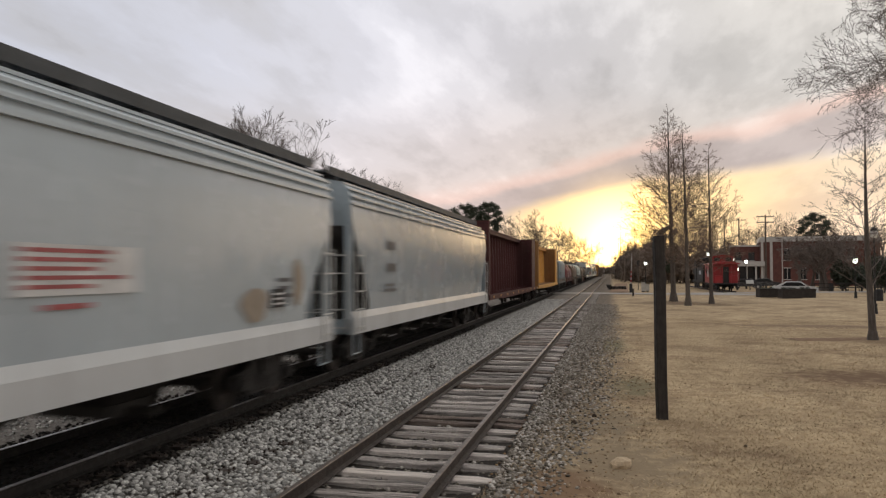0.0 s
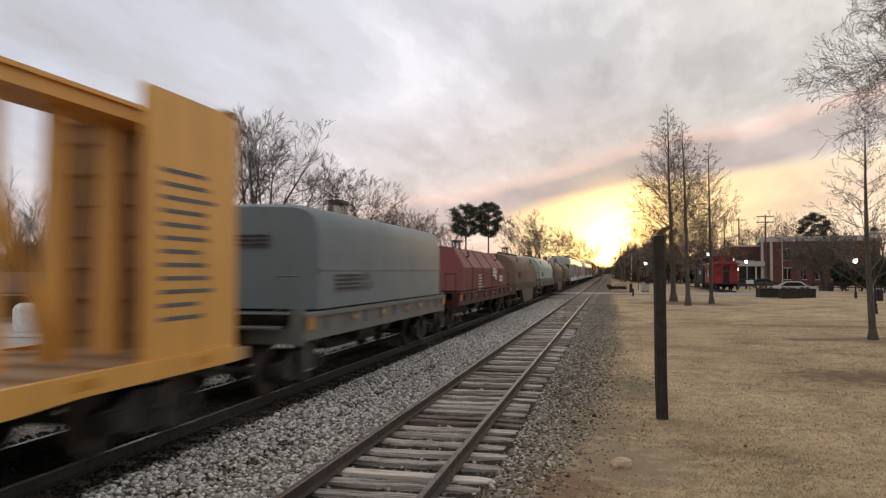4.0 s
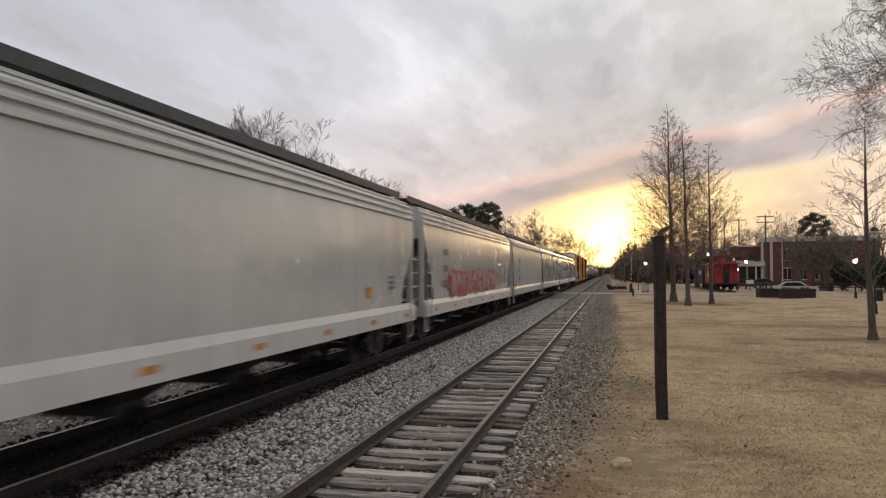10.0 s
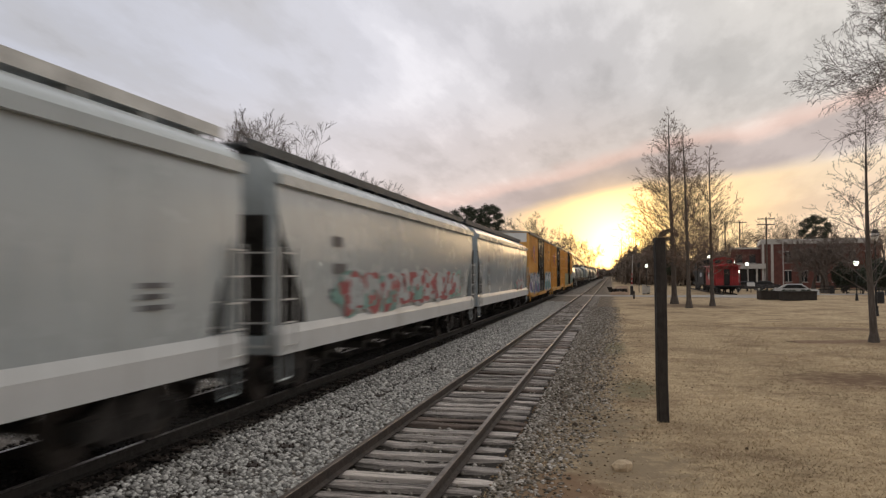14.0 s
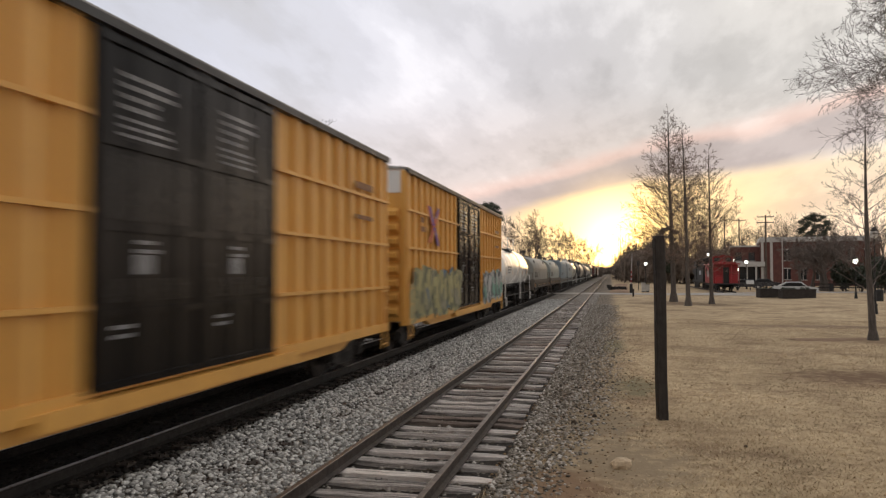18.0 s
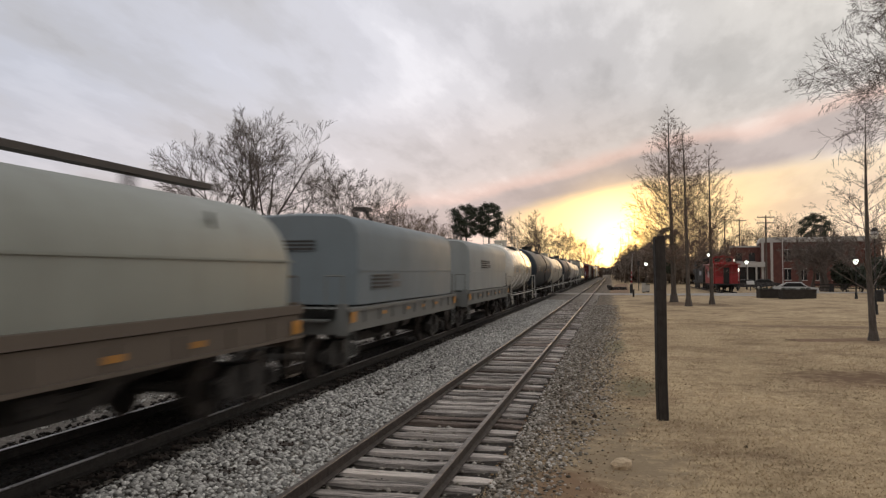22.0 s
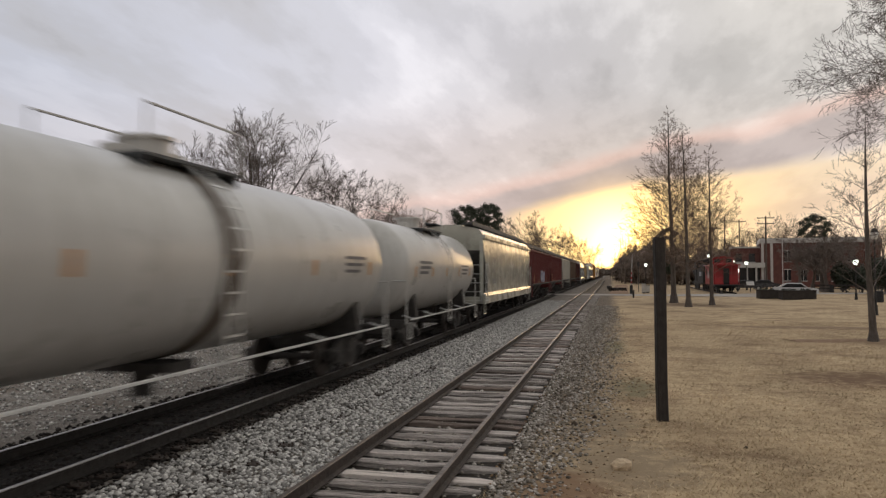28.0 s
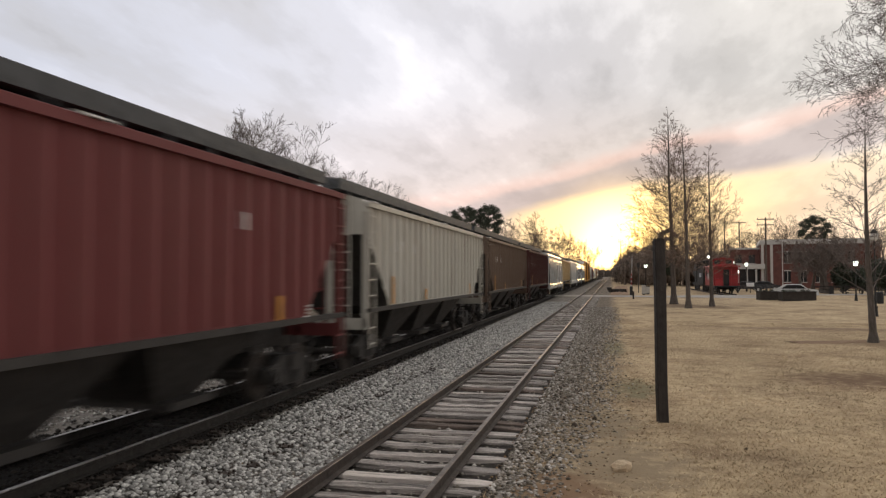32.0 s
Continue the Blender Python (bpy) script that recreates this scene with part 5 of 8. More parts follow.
# ---- the yard behind the main track ----
def yard():
    px_, py_ = spot(120, 37)
    th = thing("open_shed", "open shed with a white eave beam on braced posts", "shed", (px_, py_, -0.05), 16)
    part("eave_beam", Shape().box(-6, 6, -0.05, 0.05, 1.40, 1.50), TRIM_WHITE, th)
    part("roof", Shape().slab([(-0.2, 1.5), (5.0, 2.5), (5.0, 2.58), (-0.2, 1.58)], -6.2, 6.2), ROOF_BROWN, th)
    part("back_wall", Shape().box(-6, 6, 4.7, 4.9, 0, 2.5), BLACK_IRON, th)
    for x in (-1.6, 2.4, 5.6):
        part("post", Shape().box(x - 0.05, x + 0.05, -0.05, 0.05, 0, 1.4), BRICK, th)
        for sd in (-1, 1):
            part("brace", Shape().pipe([(x, 0, 0.95), (x + sd * 0.35, 0, 1.4)], 0.03, 4), TRIM_WHITE, th)
    wrap = surface("white_plastic_wrap", (0.66, 0.65, 0.66), rough=0.4, dark=0.8, scale=6, fine=30, bump=0.4)
    for px, dep, w, h in ((50, 31, 0.54, 1.25), (126, 31, 0.46, 1.28), (86, 31.5, 0.4, 0.6)):
        rnd = random.Random(px)
        s = Shape()
        rings = []
        for z, k in ((0, 0.95), (h * 0.3, 1.0), (h * 0.55, 0.97), (h * 0.8, 1.02), (h * 0.93, 0.85), (h, 0.5)):
            rings.append([(w * k * math.cos(a) * rnd.uniform(0.93, 1.06), w * k * math.sin(a) * rnd.uniform(0.93, 1.06), z) for a in [math.pi * j / 6 for j in range(12)]])
        s.rings(rings)
        ob = new("wrapped_pallet", s.mesh("wrapped_pallet", 40))
        ob.data.materials.append(wrap)
        ob.matrix_world = pose(*at_(px, dep, 0.0))
        tagged(ob, "bulging white plastic-wrapped pallet load", "pallet load", group="wrapped pallets")
    blue = surface("blue_plastic", (0.02, 0.06, 0.26), rough=0.4)
    for px in (160, 187):
        th = thing("blue_drum", "blue plastic drum beside wrapped pallets", "drum", at_(px, 31.0, 0.0), group="blue drums")
        part("barrel", Shape().tube((0, 0, 0), (0, 0, 1.05), 0.30, 14), blue, th)
        part("rim", Shape().tube((0, 0, 1.05), (0, 0, 1.09), 0.31, 14), blue, th)
        part("tag", Shape().box(-0.12, 0.12, -0.315, -0.30, 0.62, 0.92), TRIM_WHITE, th, "white paper tag")
    slab = new("loading_slab", Shape().box(-5, 5, -1.0, 1.0, 0, 0.10).mesh("loading_slab"))
    slab.data.materials.append(CONCRETE)
    slab.matrix_world = pose(*at_(90, 29.5, -0.03), 0, 0, 12)
    tagged(slab, "low pale concrete loading slab in the yard", "slab")
    gx, gy = spot(312, 72)
    th = thing("green_roofed_house", "brick house with a green metal roof and white gable trim", "building", (gx, gy, -0.05), 12)
    part("wall", Shape().box(-5.0, 5.0, 0, 8, 0, 3.05), BRICK, th)
    part("roof", Shape().rings([[(-5.4, -0.5, 3.0), (5.4, -0.5, 3.0), (5.4, 8.5, 3.0), (-5.4, 8.5, 3.0)], [(-4.2, 3.6, 4.45), (4.6, 3.6, 4.45), (4.6, 4.4, 4.45), (-4.2, 4.4, 4.45)]]), ROOF_GREEN, th)
    g = part("gable", Shape().prism([(-1.3, 0), (1.3, 0), (1.3, 4.0), (0, 4.72), (-1.3, 4.0)], -1.2, 3), BRICK, th)
    for sd in (-1, 1):
        part("gable_trim", Shape().pipe([(sd * 1.5, -1.25, 3.92), (0, -1.25, 4.78)], 0.07, 4), TRIM_WHITE, g)
    for x in (-4.2, -2.6, 3.0):
        w = part("window", Shape().box(x, x + 1.0, -0.03, 0, 1.0, 2.3), GLASS_DARK, th)
        part("sill", Shape().box(x - 0.1, x + 1.1, -0.08, 0, 0.9, 1.0), TRIM_WHITE, w)
    for i, (px, dep, sz) in enumerate(((60, 74, (4.5, 3.0, 6.6)), (150, 80, (4.5, 3.0, 5.6)), (255, 92, (4.5, 3.0, 7.2)), (345, 95, (5.0, 3.0, 7.2)), (10, 80, (4.5, 3.0, 6.4)))):
        bush("evergreen_screen", "dense dark evergreen screen behind the yard", at_(px, dep), sz, 2200, 0.28, 70 + i, group="evergreen screen")
    rx, ry = spot(505, 88)
    th = thing("red_brick_house", "low red brick house beside the lot", "building", (rx, ry, -0.05), 10)
    part("wall", Shape().box(-6, 6, 0, 8, 0, 3.4), BRICK, th)
    part("roof", Shape().slab([(-0.5, 3.3), (8.5, 3.3), (4, 5.4)], -6.5, 6.5), ROOF_DARK, th)
    for x in (-4, -1, 2.5):
        w = part("window", Shape().box(x, x + 1.0, -0.03, 0, 1.2, 2.5), GLASS_DARK, th)
        part("sill", Shape().box(x - 0.1, x + 1.1, -0.08, 0, 1.1, 1.2), TRIM_WHITE, w)
    for px, dep, m, what in ((368, 58, CAR_WHITE, "white sedan parked in the yard lot"), (425, 60, CAR_DARK, "dark sedan parked in the yard lot"), (474, 62, CAR_DARK, "dark sedan parked by the brick house")):
        vehicle("parked_car", what, at_(px, dep, 0.0), 35, m)
    th = thing("yard_lamp", "slim pale street lamp in the yard", "street lamp", at_(376, 66))
    part("pole", Shape().tube((0, 0, 0), (0, 0, 4.0), 0.06, 8), TRIM_WHITE, th)
    part("lantern", globe(Shape(), (0, 0, 4.1), 0.14), LAMP_WARM, th)


yard()


# ---- the train ----
def wheel_mesh():
    """A flanged wheel round the x axis."""
    s = Shape()
    n = 24
    prof = [(-0.07, 0.10), (-0.07, 0.44), (-0.055, 0.47), (-0.04, 0.485), (-0.03, 0.465), (0.06, 0.455), (0.065, 0.40), (0.03, 0.37), (0.02, 0.20), (0.07, 0.16), (0.07, 0.0)]
    s.rings([[(a, r * math.cos(2 * math.pi * k / n), r * math.sin(2 * math.pi * k / n)) for k in range(n)] for a, r in prof], caps=True)
    me = s.mesh("wheel", 40)
    me.materials.append(WHEEL_STEEL)
    return me


def frame_mesh():
    """A cast truck side frame: arched top, sloping legs, spring pocket."""
    s = Shape()
    top = [(-1.12, 0.40), (-1.12, 0.62), (-0.75, 0.66), (-0.45, 0.80), (0.45, 0.80), (0.75, 0.66), (1.12, 0.62), (1.12, 0.40), (0.78, 0.46), (0.50, 0.22), (-0.50, 0.22), (-0.78, 0.46)]
    s.slab(top, -0.06, 0.06)
    for y in (-0.89, 0.89):
        s.box(-0.02, 0.14, y - 0.15, y + 0.15, 0.34, 0.60)
        s.tube((0.14, y, 0.46), (0.19, y, 0.46), 0.10, 10)
    for y in (-0.2, 0.0, 0.2):
        s.tube((0.05, y, 0.26), (0.05, y, 0.56), 0.075, 8)
    me = s.mesh("side_frame")
    me.materials.append(STEEL_DARK)
    return me


WHEEL, SIDEFRAME = wheel_mesh(), frame_mesh()
BOLSTER = Shape().box(-1.15, 1.15, -0.18, 0.18, 0.5, 0.8).box(-0.35, 0.35, -0.35, 0.35, 0.8, 0.95).mesh("truck")
BOLSTER.materials.append(STEEL_DARK)
AXLE = Shape().tube((-1.0, 0, 0), (1.0, 0, 0), 0.085, 10).mesh("axle")
AXLE.materials.append(STEEL_DARK)
COUPLER = Shape().box(-0.09, 0.09, -0.55, 0.2, 0.76, 0.94).box(-0.16, 0.16, -0.72, -0.5, 0.70, 1.0).pipe([(0.25, -0.1, 0.75), (0.3, -0.4, 0.5), (0.15, -0.68, 0.6)], 0.03).mesh("coupler")
COUPLER.materials.append(STEEL_DARK)


def running_gear(car, length, inset):
    for sy in (-1, 1):
        tk = part("truck", BOLSTER, None, car)
        tk.matrix_local = pose(0, sy * (length / 2 - inset), 0)
        for sx in (-1, 1):
            f = part("side_frame", SIDEFRAME, None, tk)
            f.matrix_local = pose(sx * 1.0, 0, 0, 0, 0, 0 if sx > 0 else 180)
            for ay in (-0.89, 0.89):
                w = part("wheel", WHEEL, None, tk)
                w.matrix_local = pose(sx * 0.755, ay, 0.46, 0, 0, 0 if sx > 0 else 180)
        for ay in (-0.89, 0.89):
            part("axle", AXLE, None, tk).matrix_local = pose(0, ay, 0.46)
        c = part("coupler", COUPLER, None, car)
        c.matrix_local = pose(0, sy * (length / 2 - 0.70), 0, 0, 0, 0 if sy < 0 else 180)


def lattice(s, us, vs, solid, place):
    """A grid of bars in one piece: cells where solid(i, j) holds, given a front and a back by place(u, v, k)."""
    base = len(s.v)
    nu, nv = len(us), len(vs)
    for k in (0, 1):
        for v in vs:
            for u in us:
                s.v.append(place(u, v, k))
    at = lambda i, j, k: base + k * nu * nv + j * nu + i
    ok = lambda i, j: 0 <= i < nu - 1 and 0 <= j < nv - 1 and solid(i, j)
    f = []
    for j in range(nv - 1):
        for i in range(nu - 1):
            if not ok(i, j):
                continue
            f.append((at(i, j, 0), at(i + 1, j, 0), at(i + 1, j + 1, 0), at(i, j + 1, 0)))
            f.append((at(i, j + 1, 1), at(i + 1, j + 1, 1), at(i + 1, j, 1), at(i, j, 1)))
            if not ok(i - 1, j):
                f.append((at(i, j, 0), at(i, j + 1, 0), at(i, j + 1, 1), at(i, j, 1)))
            if not ok(i + 1, j):
                f.append((at(i + 1, j, 1), at(i + 1, j + 1, 1), at(i + 1, j + 1, 0), at(i + 1, j, 0)))
            if not ok(i, j - 1):
                f.append((at(i, j, 1), at(i + 1, j, 1), at(i + 1, j, 0), at(i, j, 0)))
            if not ok(i, j + 1):
                f.append((at(i, j + 1, 0), at(i + 1, j + 1, 0), at(i + 1, j + 1, 1), at(i, j + 1, 1)))
    s.f.extend(f)
    s.m.extend([0] * len(f))
    return s


def rung_rows(z0, z1, n, r):
    rows = [z0 - 0.1]
    for i in range(n + 1):
        z = z0 + (z1 - z0) * i / n
        rows += [z - r, z + r]
    return rows + [z1 + 0.1]


def ladder(s, x, y, z0, z1, wide=0.45, along="y", n=None, r=0.017):
    n = n or max(2, int((z1 - z0) / 0.38))
    w = wide / 2
    us, vs = [-w - r, -w + r, w - r, w + r], rung_rows(z0, z1, n, r)
    if along == "y":
        place = lambda u, v, k: (x - r + 2 * r * k, y + u, v)
    else:
        place = lambda u, v, k: (x + u, y - r + 2 * r * k, v)
    return lattice(s, us, vs, lambda i, j: i != 1 or j % 2 == 1, place)


GRATING = surface("galvanised_grating", (0.055, 0.06, 0.065), rough=0.6, metal=0.2, dark=0.6, light=1.4, scale=5, fine=60)
LETTER_DARK = surface("dark_lettering", (0.12, 0.12, 0.13), rough=0.6, bump=0)
LETTER_PALE = surface("white_lettering", (0.75, 0.74, 0.73), rough=0.6, bump=0)
LETTER_WORN = surface("worn_white_lettering", (0.34, 0.34, 0.35), rough=0.6, bump=0, dark=0.5, scale=5)
DOOR_GLOSS = surface("glossy_black_panel", (0.010, 0.010, 0.011), rough=0.26, bump=0, spec=0.3)
LETTER_DIM = surface("dim_grey_lettering", (0.22, 0.22, 0.22), rough=0.6, bump=0)
LETTER_RED = surface("red_lettering", (0.42, 0.11, 0.11), rough=0.6, bump=0)
REFLECTOR = surface("yellow_reflector", (0.56, 0.25, 0.03), rough=0.5, bump=0)
HOOK_STEEL = surface("weathered_hook_steel", (0.06, 0.05, 0.045), rough=0.7, dark=0.6, light=1.3)
STRIPE_PALE = surface("worn_stripe_paint", (0.30, 0.245, 0.19), rough=0.7, dark=0.6, light=1.2, scale=2)
LADDER_PALE = surface("pale_grab_iron", (0.62, 0.62, 0.60), rough=0.5, bump=0)


def bars(s, x, y, z, wide, rows, high=0.07, gap=0.05, seed=0):
    """Plain bars in place of small lettering, lying on a side at x."""
    rnd = random.Random(seed)
    for i in range(rows):
        w = wide * rnd.uniform(0.6, 1.0)
        zz = z - i * (high + gap)
        s.add([(x, y, zz), (x, y + w, zz), (x, y + w, zz + high), (x, y, zz + high)], [(0, 1, 2, 3)])
    return s


def spray(s, x, y0, y1, z0, z1, seed, letters=5, fills=2, ground=True):
    """Sprayed lettering as rounded, unreadable blots: slot 0 outline, the other slots fills."""
    rnd = random.Random(seed)
    w = (y1 - y0) / letters

    def blob(slot, cy, cz, ry, rz, dx, n=18):
        s.slot = slot
        ring = []
        ph, k1 = rnd.uniform(0, 6), rnd.choice([2, 3, 4])
        for k in range(n):
            a = 2 * math.pi * k / n
            q = 1 + 0.20 * math.sin(k1 * a + ph) + 0.14 * math.sin(5 * a + 2 * ph)
            c, d = math.cos(a), math.sin(a)
            sq = 1.0 / max(abs(c), abs(d)) ** 0.7
            ring.append((x + dx, cy + ry * q * sq * c, min(z1 + 0.1, max(z0 - 0.1, cz + rz * q * sq * d))))
        s.add(ring, [tuple(range(n))])

    n = 24
    edge = [(y0 + (y1 - y0) * k / n, z1 - 0.12 + 0.16 * math.sin(k * 1.3 + seed) * rnd.random()) for k in range(n + 1)]
    edge += [(y1 - (y1 - y0) * k / n, z0 + 0.10 + 0.10 * math.sin(k * 1.7 + seed) * rnd.random()) for k in range(n + 1)]
    if ground:
        s.slot = 1
        s.add([(x + 0.0002, y, z) for y, z in edge], [tuple(range(len(edge)))])
    for i in range(letters):
        cy, cz = y0 + w * (i + 0.5), (z0 + z1) / 2 + rnd.uniform(-0.1, 0.1)
        hz = (z1 - z0) / 2
        lay = i * 0.0003
        blob(rnd.randint(1, fills), cy + rnd.uniform(-0.2, 0.2) * w, cz, w * 0.72, hz * 0.92, 0.001 + lay)
        blob(0, cy, cz, w * rnd.uniform(0.46, 0.58), hz * 0.85, 0.004 + lay)
        blob(1, cy, cz + hz * 0.2, w * 0.40, hz * 0.55, 0.008 + lay)
        blob(rnd.randint(1, fills), cy + rnd.uniform(-0.15, 0.15) * w, cz - hz * 0.3, w * 0.36, hz * 0.40, 0.012 + lay)
        for _ in range(3):
            blob(rnd.choice([0, 0, rnd.randint(1, fills)]), cy + rnd.uniform(-0.35, 0.35) * w, cz + rnd.uniform(-0.55, 0.55) * hz, w * rnd.uniform(0.05, 0.14), hz * rnd.uniform(0.12, 0.35), 0.016 + lay)
    s.slot = 0
    return s


def single(s, i):
    """The i-th face of a shape as a shape of its own."""
    q = Shape()
    q.add([s.v[k] for k in s.f[i]], [tuple(range(len(s.f[i])))])
    return q


def letter_bars(s, material, parent):
    for i in range(len(s.f)):
        part("lettering", single(s, i), material, parent)


def sprayed_on(s, materials, car):
    """Each blot of paint on its own, under the first one."""
    first = part("graffiti", single(s, 0), materials[s.m[0]], car, "sprayed graffiti lettering")
    for i in range(1, len(s.f)):
        part("paint_blot", single(s, i), materials[s.m[i]], first)


def sprayed(name, dark, *fills):
    return [surface(name + "_outline", dark, rough=0.6, bump=0, dark=0.6)] + [
        surface(name + "_fill_" + "abcdef"[i], c, rough=0.6, bump=0, dark=0.7, scale=2) for i, c in enumerate(fills)]


def round_hopper(car, L, p, notch=1.0, rib=False, bays=4, sill_mat=None, reflect=False, roof_dark=True, e=0.05):
    """A smooth-sided covered hopper: curved roof, hips, outlet bays, running boards. e raises the roof."""
    hw = 1.60
    y1 = L / 2 - 0.64
    s = Shape()
    rings = []
    cut = [(-y1, 3.42), (-y1 + 0.22 * notch, 3.05), (-y1 + 0.58 * notch, 2.62), (-y1 + 0.95 * notch, 2.16), (-y1 + 1.20 * notch, 1.74), (-y1 + 1.27 * notch, 1.24)]
    cut = cut + [(-y, z) for y, z in reversed(cut)]
    for y, zb in cut:
        half = [(hw, zb), (hw + 0.02, max(zb + 0.01, 2.6)), (hw + 0.01, max(3.5, zb + 0.02)), (hw - 0.03, 3.92), (hw - 0.09, 4.18 + e), (hw - 0.28, 4.37 + e), (0.7, 4.48 + e), (0, 4.52 + e)]
        ring = [(x, y, z) for x, z in half] + [(-x, y, z) for x, z in reversed(half[:-1])]
        rings.append(ring)
    s.rings(rings)
    # bottom and slope faces go dark: shade under the ends put into colour
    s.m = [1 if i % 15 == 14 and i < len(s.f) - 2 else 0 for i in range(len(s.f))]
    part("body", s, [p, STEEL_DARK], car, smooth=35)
    sm = sill_mat or p
    for sx in (-1, 1):
        sl = Shape().prism([(sx * 1.50, 0.97), (sx * 1.67, 0.97), (sx * 1.67, 1.32), (sx * 1.605, 1.47), (sx * 1.50, 1.47)], -y1, y1)
        part("side_sill", sl, sm, car)
        if rib:
            for k, (xx, zz) in enumerate(((1.60, 3.86), (1.58, 4.03), (1.525, 4.19), (1.36, 4.34))):
                part("eave_rib", Shape().box(min(sx * (xx - 0.02), sx * (xx + 0.03)), max(sx * (xx - 0.02), sx * (xx + 0.03)), -y1, y1, zz + e - 0.02, zz + e + 0.025), p, car)
        else:
            part("eave_chord", Shape().box(min(sx * 1.52, sx * 1.67), max(sx * 1.52, sx * 1.67), -y1, y1, 3.96, 4.09 + e), p, car)
        rb = Shape().box(min(sx * 0.62, sx * 1.10), max(sx * 0.62, sx * 1.10), -y1 - 0.25, y1 + 0.25, 4.58 + e, 4.62 + e)
        rb.box(min(sx * 1.09, sx * 1.13), max(sx * 1.09, sx * 1.13), -y1 - 0.25, y1 + 0.25, 4.52 + e, 4.70 + e)
        y = -y1 + 0.3
        while y < y1:
            rb.box(min(sx * 0.66, sx * 1.12), max(sx * 0.66, sx * 1.12), y - 0.04, y + 0.04, 4.38 + e, 4.59 + e)
            y += 1.35
        part("running_board", rb, GRATING if roof_dark else LADDER_PALE, car)
    hat = Shape().box(-0.45, 0.45, -y1 + 0.8, y1 - 0.8, 4.40 + e, 4.60 + e)
    part("roof_hatch", hat, p, car)
    span = L - 2 * 4.3
    for k in range(bays):
        c = -span / 2 + span * (k + 0.5) / bays
        h = span / bays / 2
        b = Shape()
        b.rings([[(-1.35, c - h, 1.24), (1.35, c - h, 1.24), (1.35, c + h, 1.24), (-1.35, c + h, 1.24)],
                 [(-0.55, c - 0.42, 0.52), (0.55, c - 0.42, 0.52), (0.55, c + 0.42, 0.52), (-0.55, c + 0.42, 0.52)]])
        b.box(-0.6, 0.6, c - 0.45, c + 0.45, 0.36, 0.54)
        b.tube((-1.05, c, 0.42), (1.05, c, 0.42), 0.07, 8)
        # bay colour includes the shade beneath the car
        part("outlet_bay", b, BAY_SHADE, car)
    sill = Shape().box(-0.25, 0.25, -L / 2 + 0.6, L / 2 - 0.6, 0.85, 1.2)
    part("centre_sill", sill, STEEL_DARK, car)
    for sy in (-1, 1):
        en = Shape()
        a, b = sorted((sy * (y1 + 0.02), sy * (y1 - 0.12)))
        for sx in (-1, 1):
            en.box(min(sx * 1.42, sx * 1.58), max(sx * 1.42, sx * 1.58), a, b, 1.0, 3.9)
            en.box(min(sx * 0.55, sx * 0.67), max(sx * 0.55, sx * 0.67), a, b, 1.0, 2.9)
        en.box(-1.6, 1.6, a, b, 0.98, 1.30)
        part("end_frame", en, p, car)
        ld = Shape()
        lm = LADDER_PALE
        for sx in (-1, 1):
            part("ladder", ladder(Shape(), sx * 1.69, sy * (y1 - 0.32), 1.12, 2.75, 0.55, n=4, r=0.014), lm, car)
        part("end_ladder", ladder(ld, 1.12, sy * (y1 + 0.08), 1.12, 2.75, 0.8, "x", n=4, r=0.014), lm, car)
        for sx in (-1, 1):
            st = Shape().pipe([(sx * 1.6, sy * (y1 - 0.55), 1.05), (sx * 1.6, sy * (y1 - 0.55), 0.52), (sx * 1.6, sy * (y1 - 0.1), 0.52), (sx * 1.6, sy * (y1 - 0.1), 1.05)], 0.02)
            part("step", st, p, car)
    lt = Shape()
    bars(lt, hw + 0.035, -y1 + 2.6, 2.95, 0.9, 2, 0.22, 0.35, seed=int(L * 10))
    bars(lt, hw + 0.035, -y1 + 2.4, 2.0, 1.3, 2, 0.07, 0.06, seed=3)
    bars(lt, hw + 0.035, y1 - 2.6, 2.2, 0.8, 3, 0.07, 0.07, seed=4)
    letter_bars(lt, LETTER_DARK, car)
    if reflect:
        for k in range(7):
            y = -y1 + 1.2 + k * (2 * y1 - 2.4) / 6
            part("reflector", bars(Shape(), 1.674, y, 1.10, 0.42, 1, 0.11), REFLECTOR, car)
        part("sticker", bars(Shape(), 1.64, y1 - 4.4, 1.75, 0.45, 1, 0.26), REFLECTOR, car, "yellow square sticker")
    running_gear(car, L, 2.55)


